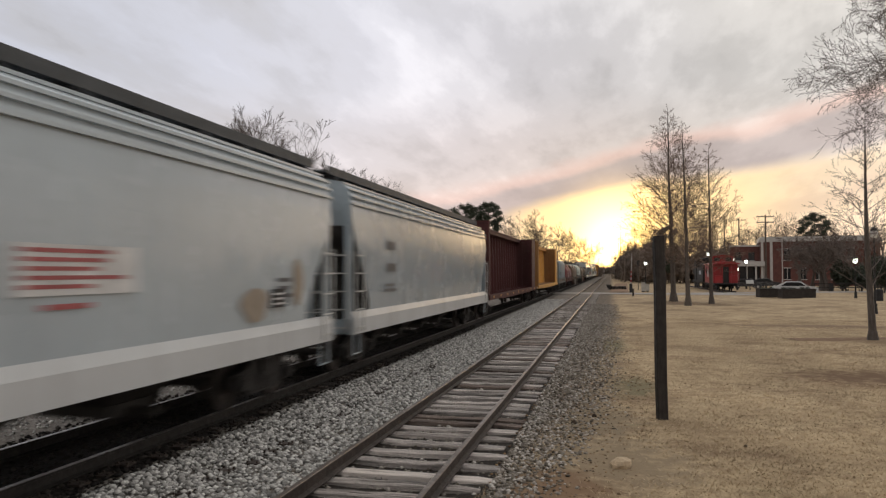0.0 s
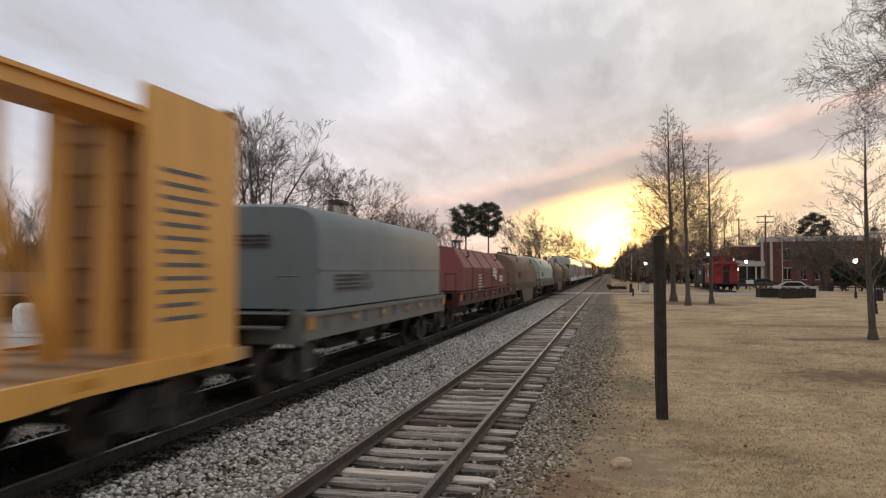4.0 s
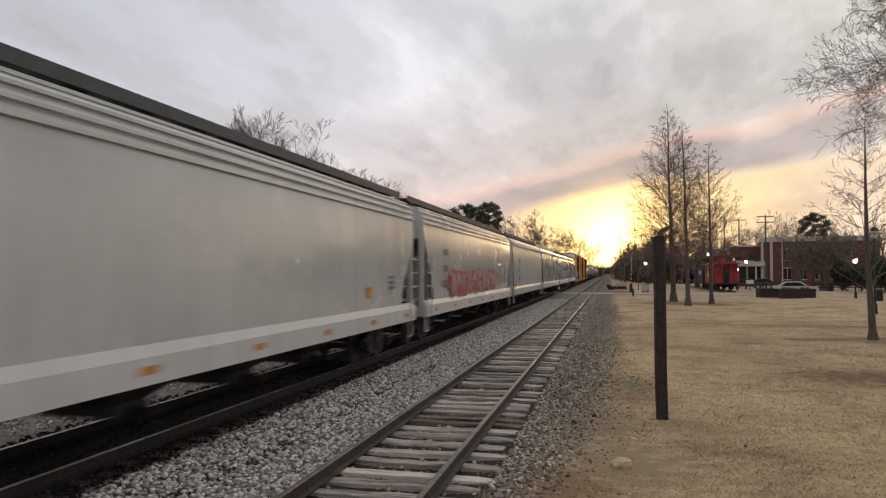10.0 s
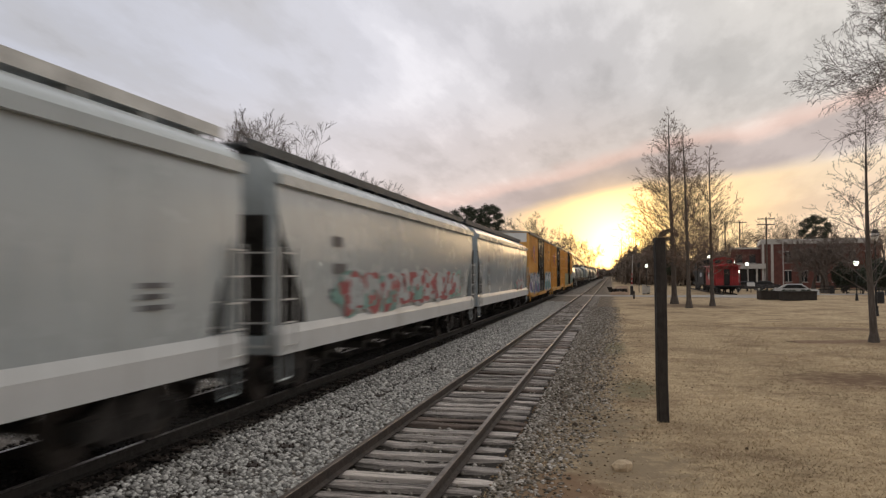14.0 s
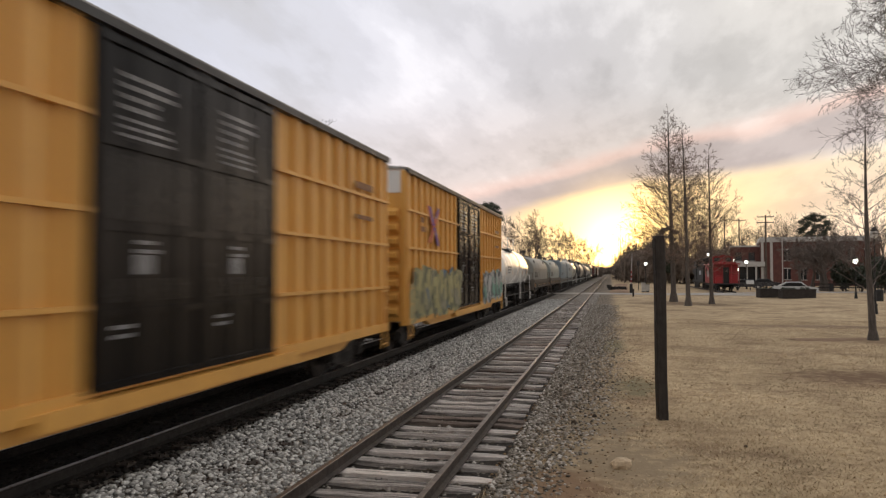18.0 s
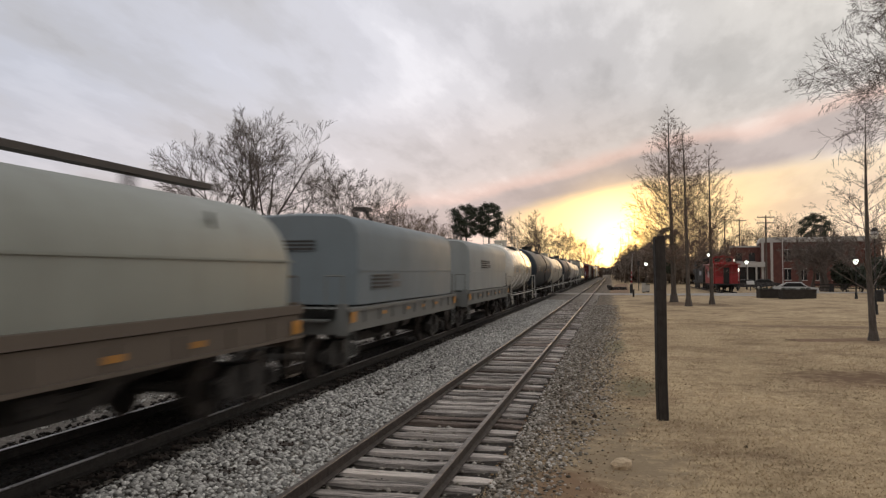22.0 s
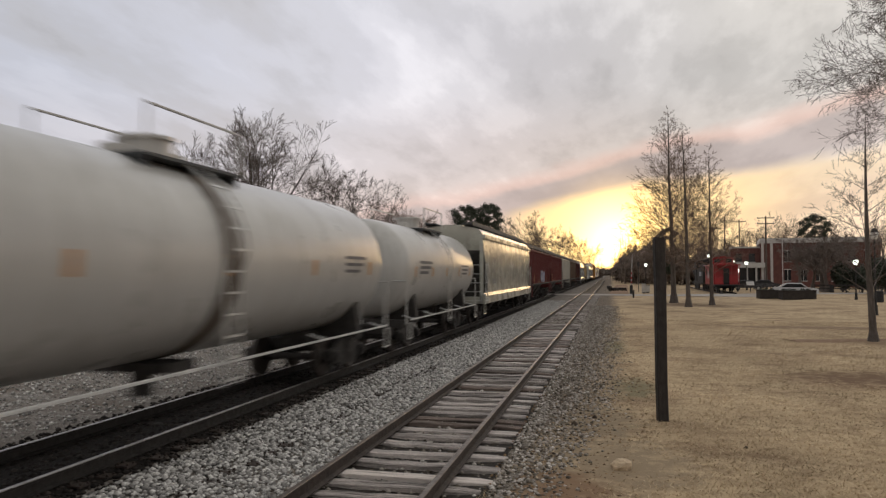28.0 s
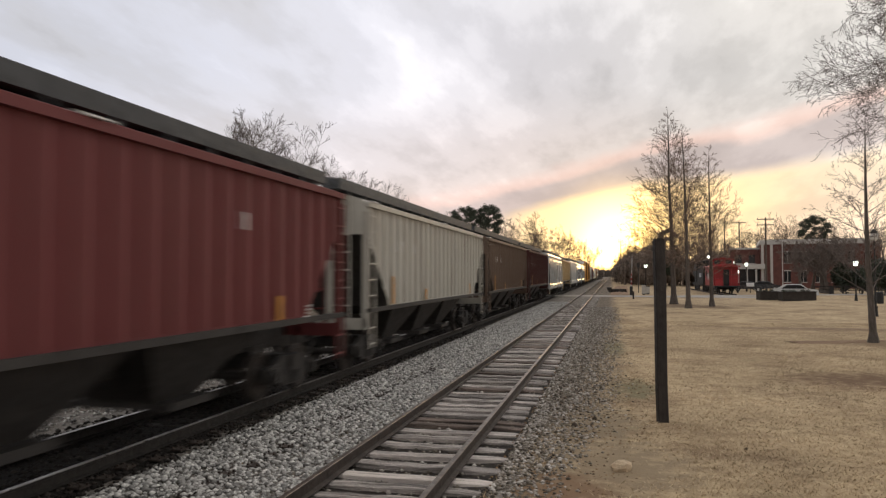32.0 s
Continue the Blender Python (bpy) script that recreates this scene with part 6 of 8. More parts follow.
def rib_hopper(car, L, p, label=""):
    """An older covered hopper with flat sides and upright ribs."""
    y1 = L / 2 - 0.85
    hw = 1.52
    s = Shape()
    rings = []
    cut = [(-y1, 3.35), (-y1 + 0.25, 3.2), (-y1 + 1.75, 1.72), (-y1 + 1.85, 1.55)]
    cut = cut + [(-y, z) for y, z in reversed(cut)]
    for y, zb in cut:
        half = [(hw, zb), (hw, 4.02), (hw - 0.10, 4.20), (0.6, 4.44), (0, 4.48)]
        rings.append([(x, y, z) for x, z in half] + [(-x, y, z) for x, z in reversed(half[:-1])])
    s.rings(rings)
    # the slope sheets' shade is painted by a dark slot on bottom faces
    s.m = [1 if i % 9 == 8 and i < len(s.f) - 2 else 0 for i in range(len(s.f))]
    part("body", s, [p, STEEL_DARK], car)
    n = int(2 * (y1 - 0.2) / 0.62)
    for i in range(n + 1):
        y = -y1 + 0.1 + (2 * y1 - 0.2) * i / n
        zb = 3.4 - 1.8 * min(1, (y1 - abs(y)) / 1.8)
        for sx in (-1, 1):
            part("rib", Shape().box(min(sx * hw, sx * (hw + 0.055)), max(sx * hw, sx * (hw + 0.055)), y - 0.045, y + 0.045, max(1.56, zb), 4.02), p, car)
    for sx in (-1, 1):
        sl = Shape().box(min(sx * 1.48, sx * 1.62), max(sx * 1.48, sx * 1.62), -y1, y1, 1.46, 1.56)
        part("side_sill", sl, STEEL_DARK, car)
        ch = Shape().box(min(sx * 1.46, sx * 1.62), max(sx * 1.46, sx * 1.62), -y1, y1, 4.01, 4.13)
        part("eave_chord", ch, p, car)
        rb = Shape().box(min(sx * 0.55, sx * 1.0), max(sx * 0.55, sx * 1.0), -y1 - 0.45, y1 + 0.45, 4.42, 4.68)
        y = -y1 + 0.2
        while y < y1:
            rb.box(min(sx * 0.6, sx * 1.0), max(sx * 0.6, sx * 1.0), y - 0.03, y + 0.03, 4.3, 4.54)
            y += 1.2
        part("running_board", rb, GRATING, car)
    part("roof_hatch", Shape().box(-0.4, 0.4, -y1 + 0.8, y1 - 0.8, 4.3, 4.46), p, car)
    span = L - 2 * 3.9
    for k in range(3):
        c = -span / 2 + span * (k + 0.5) / 3
        h = span / 6
        b = Shape().rings([[(-1.3, c - h, 1.55), (1.3, c - h, 1.55), (1.3, c + h, 1.55), (-1.3, c + h, 1.55)],
                           [(-0.6, c - 0.55, 0.45), (0.6, c - 0.55, 0.45), (0.6, c + 0.55, 0.45), (-0.6, c + 0.55, 0.45)]])
        b.box(-0.9, 0.9, c - 0.6, c + 0.6, 0.34, 0.46)
        part("outlet_bay", b, STEEL_DARK, car)
    part("centre_sill", Shape().box(-0.25, 0.25, -L / 2 + 0.6, L / 2 - 0.6, 0.85, 1.25), STEEL_DARK, car)
    for sy in (-1, 1):
        en = Shape()
        a, b = sorted((sy * (y1 + 0.02), sy * (y1 - 0.10)))
        for sx in (-1, 1):
            en.box(min(sx * 1.42, sx * 1.54), max(sx * 1.42, sx * 1.54), a, b, 1.1, 3.9)
            en.box(min(sx * 0.5, sx * 0.6), max(sx * 0.5, sx * 0.6), a, b, 1.1, 2.95)
        en.box(-1.52, 1.52, a, b, 1.05, 1.32)
        part("end_frame", en, p, car)
        part("ladder", ladder(Shape(), 1.60, sy * (y1 - 0.25), 0.7, 3.8, 0.45), p, car)
        part("end_ladder", ladder(Shape(), 0.9, sy * (y1 + 0.06), 1.2, 4.2, 0.45, "x"), p, car)
    lt = Shape()
    bars(lt, hw + 0.004, -y1 + 2.55, 3.0, 0.24, 1, 0.30)
    bars(lt, hw + 0.004, -y1 + 3.15, 3.0, 0.24, 1, 0.30)
    bars(lt, hw + 0.004, -y1 + 4.45, 3.0, 0.24, 1, 0.26)
    bars(lt, hw + 0.004, y1 - 4.6, 3.1, 0.32, 1, 0.28)
    bars(lt, hw + 0.004, y1 - 2.0, 1.75, 0.36, 5, 0.04, 0.03)
    letter_bars(lt, LETTER_PALE, car)
    for y, h in ((-y1 + 1.95, 0.75), (-y1 + 5.6, 0.35), (y1 - 3.3, 0.42)):
        part("reflector", bars(Shape(), hw + 0.080, y, 1.58, 0.20, 1, h), REFLECTOR, car)
    for y in (-y1 + 0.1, 0.0):
        part("eave_patch", Shape().box(1.45, 1.66, y, y + 0.5, 4.135, 4.16), LETTER_PALE, car)
    running_gear(car, L, 2.35)


def centerbeam(car, L, p, deck_mat, front_in=0.75, rear_in=0.75, wall_mat=None):
    """An empty centre-beam flatcar: deck, bulkheads, posts with sloping braces, deep top beam."""
    ya, yb = -L / 2 + front_in, L / 2 - rear_in
    part("deck", Shape().box(-1.5, 1.5, -L / 2 + 0.7, L / 2 - 0.7, 0.98, 1.16), deck_mat, car)
    for i in range(int((yb - ya) / 1.1)):
        y = ya + 0.5 + i * 1.1
        part("crossbearer", Shape().box(-1.48, 1.48, y, y + 0.16, 1.16, 1.22), deck_mat, car)
    for sx in (-1, 1):
        a, b = sorted((sx * 1.47, sx * 1.58))
        part("side_sill", Shape().slab([(ya, 0.99), (ya + 3.5, 0.99), (ya + 4.5, 0.94), (yb - 4.5, 0.94), (yb - 3.5, 0.99), (yb, 0.99), (yb, 1.24), (ya, 1.24)], a, b), p, car)
        if sx > 0:
            for k in range(9):
                part("reflector", bars(Shape(), sx * 1.586, ya + 1.0 + k * (yb - ya - 2.2) / 8, 1.06, 0.42, 1, 0.12), REFLECTOR, car)
    part("centre_sill", Shape().slab([(-L / 2 + 0.7, 0.7), (L / 2 - 0.7, 0.7), (L / 2 - 0.7, 1.0), (-L / 2 + 0.7, 1.0)], -0.4, 0.4), STEEL_DARK, car)
    top = 4.84
    part("top_beam", Shape().box(-0.40, 0.40, ya + 0.3, yb - 0.3, top - 0.24, top).box(-0.46, 0.46, ya + 0.3, yb - 0.3, top - 0.05, top + 0.015), p, car)
    n = 18
    step = (yb - ya - 2.0) / n
    for i in range(n + 1):
        y = ya + 1.0 + i * step
        part("post", Shape().prism([(-0.22, 1.16), (0.22, 1.16), (0.12, top - 0.2), (-0.12, top - 0.2)], y - 0.06, y + 0.06), p, car)
    for i in range(0, n, 2):
        y = ya + 1.0 + i * step
        lo, hi = y + 0.1, y + step - 0.05
        if i >= n / 2:
            lo, hi = hi, lo
        part("brace", Shape().slab([(lo - 0.06, 1.2), (lo + 0.06, 1.2), (hi + 0.06, top - 1.3), (hi - 0.06, top - 1.3)], -0.06, 0.06), p, car)
    for sy in (-1, 1):
        e = ya if sy < 0 else -yb
        a, b = sorted((sy * -e, sy * (-e - 0.28)))
        wm = wall_mat or p
        bh = part("bulkhead", Shape().box(-1.52, 1.52, a + 0.06, b - 0.06, 1.16, top - 0.02), wm, car)
        for sx in (-1.46, -0.5, 0.5, 1.46):
            part("bulkhead_post", Shape().box(sx - 0.07, sx + 0.07, a, b, 1.0, top), wm, bh)
        for k in range(7):
            z = 1.5 + k * 0.5
            part("bulkhead_rib", Shape().box(-1.5, 1.5, a + 0.01, b - 0.01, z - 0.06, z + 0.06), wm, bh)
        part("bulkhead_cap", Shape().box(-1.55, 1.55, a - 0.01, b + 0.01, top - 0.08, top + 0.02), wm, bh)
        if sy < 0:
            continue
        a, b = yb - 2.3, yb + 0.02
        part("corner_panel", Shape().box(1.44, 1.535, a, b, 1.2, top - 0.05), p, car)
        letter_bars(bars(Shape(), 1.541, a + 0.3, 3.7, 1.4, 12, 0.06, 0.12, seed=11), LETTER_DARK, car)
    running_gear(car, L, 2.6)


def coil_car(car, L, hood, frame_m, kind="round", top=3.55, sill="deep", seam=True, vent=True, bar_lift=0.05, logo=None, deck_in=1.25, hood_in=0.3, stripes=0, late=0.75, vent_at=(0.8, 1.96)):
    """A steel-coil car: trough underframe and a lift-off hood with a lifting bracket."""
    y1 = L / 2 - deck_in
    h1 = y1 - hood_in
    base = 1.76 if sill == "mid" else 1.62
    wall = 2.55 if sill == "mid" else 2.40
    h0 = -h1 + late
    if kind == "round":
        half = [(1.50, base), (1.52, wall)] + [(1.50 * math.cos(a) ** 0.85, wall + (top - wall) * math.sin(a)) for a in [math.pi / 2 * k / 9 for k in range(1, 9)]] + [(0, top)]
    elif kind == "box":
        half = [(1.52, base), (1.54, 2.75), (1.52, top - 0.50), (1.45, top - 0.26), (1.28, top - 0.10), (1.0, top - 0.02), (0.5, top), (0, top + 0.02)]
    else:
        half = [(1.50, base), (1.50, 2.55), (0.95, top), (0, top + 0.02)]
    prof = half + [(-x, z) for x, z in reversed(half[:-1])]

    def ring(y, k=1.0):
        return [(x * k, y, base + (z - base) * k) for x, z in prof]

    s = Shape()
    if kind == "slant":
        s.rings([[(x, h0 + max(0, (z - base)) * 0.75, z) for x, z in prof],
                 [(x, h1 - max(0, (z - base)) * 0.75, z) for x, z in prof]])
    else:
        s.rings([ring(h0 - 0.05, 0.97), ring(h0 + 0.10), ring(h1 - 0.10), ring(h1 + 0.05, 0.97)])
    part("hood", s, hood, car, smooth=30)
    if seam and kind != "slant":
        for zz in (wall + 0.01,):
            part("hood_seam", Shape().box(-1.55, 1.55, h0 - 0.03, h1 + 0.03, zz, zz + 0.035), hood, car)
    n = 5
    for k in range(1, n):
        y = h0 + (h1 - h0) * k / n
        if kind == "slant":
            part("hood_rib", Shape().rings([[(x * 1.012 + 0.0, y - 0.06, z + 0.015) for x, z in prof], [(x * 1.012, y + 0.06, z + 0.015) for x, z in prof]]), hood, car)
    # lifting bracket and its guide bar on the roof
    br = Shape()
    br.pipe([(0.0, -0.62, top), (0.0, -0.34, top + 0.50), (0.0, 0.34, top + 0.50), (0.0, 0.95, top)], 0.05, 6)
    lb = part("lifting_bracket", br, HOOK_STEEL, car)
    part("bracket_plate", Shape().box(-0.20, 0.20, -0.40, 0.40, top + 0.45, top + 0.54), HOOK_STEEL, lb)
    for xx in (-0.16, 0.16):
        part("bracket_leg", Shape().tube((xx, -0.30, top), (xx, -0.30, top + 0.48), 0.04, 5), HOOK_STEEL, lb)
    for k in range(stripes):
        y = h0 + 6.4 + k * 0.92
        arc = [(1.5 * math.cos(q) ** 0.85 + 0.012, wall + 0.04 + (top - wall) * math.sin(q)) for q in [math.radians(d) for d in range(2, 68, 6)]]
        part("worn_stripe", Shape().rings([[(x, y, z) for x, z in arc], [(x, y + 0.36, z) for x, z in arc]], closed=False, caps=False), STRIPE_PALE, car, "pale worn paint stripe")
    gb = Shape().box(-0.12, 0.12, h0 + 2.6, h1 - 0.2, top + bar_lift, top + bar_lift + 0.10)
    for yy in (h0 + 2.8, h1 - 2.6):
        gb.box(-0.06, 0.06, yy - 0.06, yy + 0.06, top - 0.1, top + bar_lift)
    part("guide_bar", gb, HOOK_STEEL, car)
    for yy in (-h1 * 0.62, h1 * 0.62):
        hk = Shape().pipe([(1.15, yy, 2.95), (1.35, yy, 3.05), (1.3, yy, 3.3)], 0.035)
        part("lift_lug", hk, STEEL_DARK, car)
    if vent:
        vy, vz = h0 + vent_at[0], vent_at[1]
        v = part("vent", Shape().box(1.50, 1.545, vy, vy + 1.6, vz, vz + 0.40), hood, car)
        for k in range(4):
            part("louvre", Shape().box(1.54, 1.57, vy + 0.04, vy + 1.56, vz + 0.03 + k * 0.095, vz + 0.08 + k * 0.095), STEEL_DARK, v)
        v = part("end_vent", Shape().box(-0.45, 0.45, h0 - 0.08, h0 - 0.03, 2.88, 3.18), hood, car)
        for k in range(3):
            part("louvre", Shape().box(-0.42, 0.42, h0 - 0.10, h0 - 0.07, 2.91 + k * 0.09, 2.96 + k * 0.09), STEEL_DARK, v)
    for sx in (-1, 1):
        a, b = sorted((sx * 1.40, sx * 1.60))
        if sill == "deep":
            out = [(-y1, 1.22), (-y1 + 3.3, 1.22), (-y1 + 4.3, 0.36), (y1 - 4.3, 0.36), (y1 - 3.3, 1.22), (y1, 1.22), (y1, 1.50), (-y1, 1.50)]
        elif sill == "shallow":
            out = [(-y1, 1.05), (y1, 1.05), (y1, 1.52), (-y1, 1.52)]
        else:
            out = [(-y1, 1.22), (y1, 1.22), (y1, 1.60), (-y1, 1.60)]
        part("side_sill", Shape().slab(out, a, b), frame_m, car)
        part("deck_rail", Shape().box(min(sx * 1.42, sx * 1.66), max(sx * 1.42, sx * 1.66), -y1, y1, 1.62 if sill == "mid" else 1.50, base + 0.01 if sill == "mid" else 1.58), frame_m, car)
        if sill == "mid":
            part("bottom_flange", Shape().box(min(sx * 1.40, sx * 1.67), max(sx * 1.40, sx * 1.67), -y1, y1, 1.17, 1.22), frame_m, car)
        for k in range(9):
            y = -y1 + 1.2 + k * (2 * y1 - 2.4) / 8
            st = Shape().box(min(sx * 1.60, sx * 1.64), max(sx * 1.60, sx * 1.64), y - 0.05, y + 0.05, 1.22, 1.52)
            part("stake", st, frame_m, car)
    part("deck", Shape().box(-1.45, 1.45, -y1, y1, 1.30, 1.56), frame_m, car)
    part("centre_sill", Shape().slab([(-y1, 0.95), (-y1 + 3.4, 0.80), (-y1 + 4.2, 0.48), (y1 - 4.2, 0.48), (y1 - 3.4, 0.80), (y1, 0.95), (y1, 1.31), (-y1, 1.31)], -0.42, 0.42), STEEL_DARK, car)
    for k in range(5):
        y = -y1 + 4.6 + k * (2 * y1 - 9.2) / 4
        part("crossbearer", Shape().prism([(-1.42, 1.31), (1.42, 1.31), (0.42, 0.70), (-0.42, 0.70)], y - 0.06, y + 0.06), STEEL_DARK, car)
    part("air_reservoir", Shape().tube((0.95, -1.6, 0.92), (0.95, -0.3, 0.92), 0.23, 12), STEEL_DARK, car)
    part("brake_cylinder", Shape().tube((0.95, 0.5, 0.90), (0.95, 1.2, 0.90), 0.17, 10).tube((0.95, 1.2, 0.90), (0.95, 1.9, 0.90), 0.04, 6), STEEL_DARK, car)
    for k in range(1, 5):
        part("reflector", bars(Shape(), 1.645, -y1 + 0.9 + k * (2 * y1 - 2.2) / 5 + 0.3 * math.sin(k * 3.7 + L), 1.33, 0.30, 1, 0.09), REFLECTOR, car)
    for yy in (-y1 + 0.1, y1 - 0.45):
        part("corner_reflector", bars(Shape(), 1.665, yy, 1.26, 0.34, 1, 0.24), REFLECTOR, car)
    for sy in (-1, 1):
        en = Shape()
        a, b = sorted((sy * y1, sy * (y1 - 0.12)))
        en.box(-1.5, 1.5, a, b, 1.0, 1.56)
        for sx in (-1, 1):
            part("end_rail", Shape().pipe([(sx * 1.5, sy * y1, 1.5), (sx * 1.5, sy * y1, 2.3), (sx * 1.1, sy * y1, 2.3), (sx * 1.1, sy * y1, 1.5)], 0.022), frame_m, car)
            part("step", Shape().pipe([(sx * 1.6, sy * (y1 - 0.5), 1.1), (sx * 1.6, sy * (y1 - 0.5), 0.5), (sx * 1.6, sy * (y1 - 0.1), 0.5), (sx * 1.6, sy * (y1 - 0.1), 1.1)], 0.022), frame_m, car)
        part("end_sill", en, frame_m, car)
        for sx in (-1, 1):
            part("corner_post", Shape().box(min(sx * 1.36, sx * 1.58), max(sx * 1.36, sx * 1.58), a - 0.03, b + 0.03, 0.98, base + 0.06), frame_m, car)
        part("brake_platform", Shape().box(-1.2, 1.2, sy * (y1 + 0.16) - 0.16, sy * (y1 + 0.16) + 0.16, 1.30, 1.34), frame_m, car)
    lt = Shape()
    m, rows = (LETTER_PALE, 6) if logo == "pale" else (LETTER_DARK, 3)
    if logo:
        bars(lt, 1.56, h0 + 3.7, 2.2, 1.3, rows, 0.05, 0.08, seed=int(L * 7))
    elif kind == "box":
        bars(lt, 1.56, h0 + vent_at[0] + 1.75, vent_at[1] + 0.24, 0.9, 2, 0.15, 0.06, seed=int(L * 7))
    else:
        bars(lt, 1.56, h0 + 3.7, 2.25, 0.5, 2, 0.05, 0.08, seed=int(L * 7))
    if logo:
        bars(lt, 1.56, h1 - 5.4, 2.45, 1.3, 3, 0.10, 0.05, seed=4)
        bars(lt, 1.56, h1 - 4.6, 2.25, 0.6, 2, 0.24, 0.05, seed=5)
        bars(lt, 1.56, h1 - 3.2, 2.05, 1.3, 2, 0.14, 0.04, seed=6)
    letter_bars(lt, m, car)
    running_gear(car, L, 2.3)


def boxcar(car, L, p, door_m, white, spray_at=(), smooth=False):
    """A tall boxcar: ribbed sides, double doors, corrugated ends with a white band."""
    y1 = L / 2 - 0.92
    hw, z0, z1 = 1.52, 0.96, 5.33
    door0, door1 = -2.1, 2.5
    part("body", Shape().box(-hw, hw, -y1, y1, z0, z1), p, car)
    roof = Shape().prism([(hw + 0.10, z1), (hw + 0.10, z1 + 0.05), (0.8, z1 + 0.14), (0, z1 + 0.17), (-0.8, z1 + 0.14), (-hw - 0.10, z1 + 0.05), (-hw - 0.10, z1)], -y1 - 0.05, y1 + 0.05)
    for i in range(14):
        y = -y1 + 0.6 + i * (2 * y1 - 1.2) / 13
        roof.prism([(hw, z1 + 0.05), (0.8, z1 + 0.16), (0, z1 + 0.20), (-0.8, z1 + 0.16), (-hw, z1 + 0.05)], y - 0.06, y + 0.06)
    part("roof", roof, surface("galvanised_roof", (0.33, 0.32, 0.31), rough=0.5, metal=0.5), car)
    for sx in (-1, 1):
        y = -y1 + 0.12
        while y < y1 - 0.05:
            if not (door0 - 0.2 < y < door1 + 0.2):
                a, b = sorted((sx * hw, sx * (hw + (0.035 if smooth else 0.085))))
                part("rib", Shape().box(a, b, y - 0.06, y + 0.06, z0 + 0.05, z1), p, car)
            y += 0.74
        a, b = sorted((sx * (hw + 0.002), sx * (hw + 0.10)))
        for ya, yb in ((-y1, door0 - 0.1), (door1 + 0.1, y1)):
            if not smooth:
                for zz in (1.95, 3.05, 4.15):
                    part("belt_rail", Shape().box(a, b, ya, yb, zz, zz + 0.06), p, car)
            part("side_sill", Shape().box(a, b, ya, yb, z0 - 0.10, z0 + 0.10), p, car)
        part("threshold", Shape().box(min(sx * hw, sx * (hw + 0.16)), max(sx * hw, sx * (hw + 0.16)), door0 - 0.9, door1 + 0.9, z0 - 0.22, z0 - 0.02).slab(
            [(-y1 + 2.2, z0 - 0.02), (y1 - 2.2, z0 - 0.02), (y1 - 3.2, z0 - 0.3), (-y1 + 3.2, z0 - 0.3)], min(sx * 1.3, sx * 1.5), max(sx * 1.3, sx * 1.5)), p, car)
        part("top_rail", Shape().box(min(sx * hw, sx * (hw + 0.13)), max(sx * hw, sx * (hw + 0.13)), -y1, y1, z1 - 0.10, z1 + 0.01), surface("black_rail", (0.03, 0.03, 0.032), rough=0.5), car)
        mid = (door0 + door1) / 2
        for da, db in ((door0, mid - 0.02), (mid + 0.02, door1)):
            d = Shape()
            a, b = sorted((sx * (hw + 0.01), sx * (hw + 0.07)))
            d.box(a, b, da, db, z0 + 0.06, z1 - 0.12)
            a2, b2 = sorted((sx * (hw + 0.07), sx * (hw + 0.11)))
            dr = part("door", d, door_m, car)
            for zz in (z0 + 0.1, 1.9, 2.9, 3.9, z1 - 0.22):
                part("door_rib", Shape().box(a2, b2, da + 0.1, db - 0.1, zz - 0.04, zz + 0.04), door_m, dr)
            for yy in (da + 0.05, db - 0.05):
                part("door_stile", Shape().box(a2, b2, yy - 0.05, yy + 0.05, z0 + 0.06, z1 - 0.12), door_m, dr)
            for f in (0.3, 0.7):
                yy = da + (db - da) * f
                part("lock_rod", Shape().tube((sx * (hw + 0.14), yy, z0 + 0.1), (sx * (hw + 0.14), yy, z1 - 0.15), 0.022, 6), door_m, dr)
            if sx > 0:
                lt = Shape()
                bars(lt, hw + 0.076, da + 0.5, 4.72, 1.1, 4, 0.06, 0.07, seed=2)
                bars(lt, hw + 0.076, da + 0.5, 4.2, 1.1, 3, 0.04, 0.06, seed=5)
                bars(lt, hw + 0.076, da + 0.8, 2.35, 0.36, 1, 0.24, 0.10, seed=6)
                bars(lt, hw + 0.076, da + 0.8, 2.72, 0.55, 2, 0.05, 0.06, seed=3)
                bars(lt, hw + 0.076, da + 0.4, 1.7, 0.5, 2, 0.05, 0.06, seed=7)
                letter_bars(lt, LETTER_WORN, dr)
                for za, zb in ((3.0, 3.78), (2.02, 2.30)):
                    for f in (0.13, 0.54):
                        part("door_panel", Shape().box(hw + 0.070, hw + 0.082, da + (db - da) * f, da + (db - da) * (f + 0.33), za, zb), DOOR_GLOSS, dr)
    for sy in (-1, 1):
        for k in range(8):
            z = 1.25 + k * 0.40
            a, b = sorted((sy * y1, sy * (y1 + 0.10)))
            part("end_rib", Shape().slab([(sy * y1, z - 0.17), (sy * (y1 + 0.17), z - 0.06), (sy * (y1 + 0.17), z + 0.06), (sy * y1, z + 0.17)], -1.35, 1.35), p, car)
        a, b = sorted((sy * y1, sy * (y1 + 0.02)))
        part("white_band", Shape().box(-1.52, 1.52, a, b, 4.66, 5.31), white, car, "white warning band")
        for sx in (-1, 1):
            a, b = sorted((sy * (y1 - 0.1), sy * (y1 + 0.06)))
            part("corner_post", Shape().box(min(sx * 1.42, sx * 1.56), max(sx * 1.42, sx * 1.56), a, b, 0.85, 5.29), p, car)
        part("ladder", ladder(Shape(), 1.62, sy * (y1 - 0.35), 0.55, 1.9, 0.45), p, car)
        part("end_ladder", ladder(Shape(), -1.0, sy * (y1 + 0.14), 0.9, 4.9, 0.45, "x"), p, car)
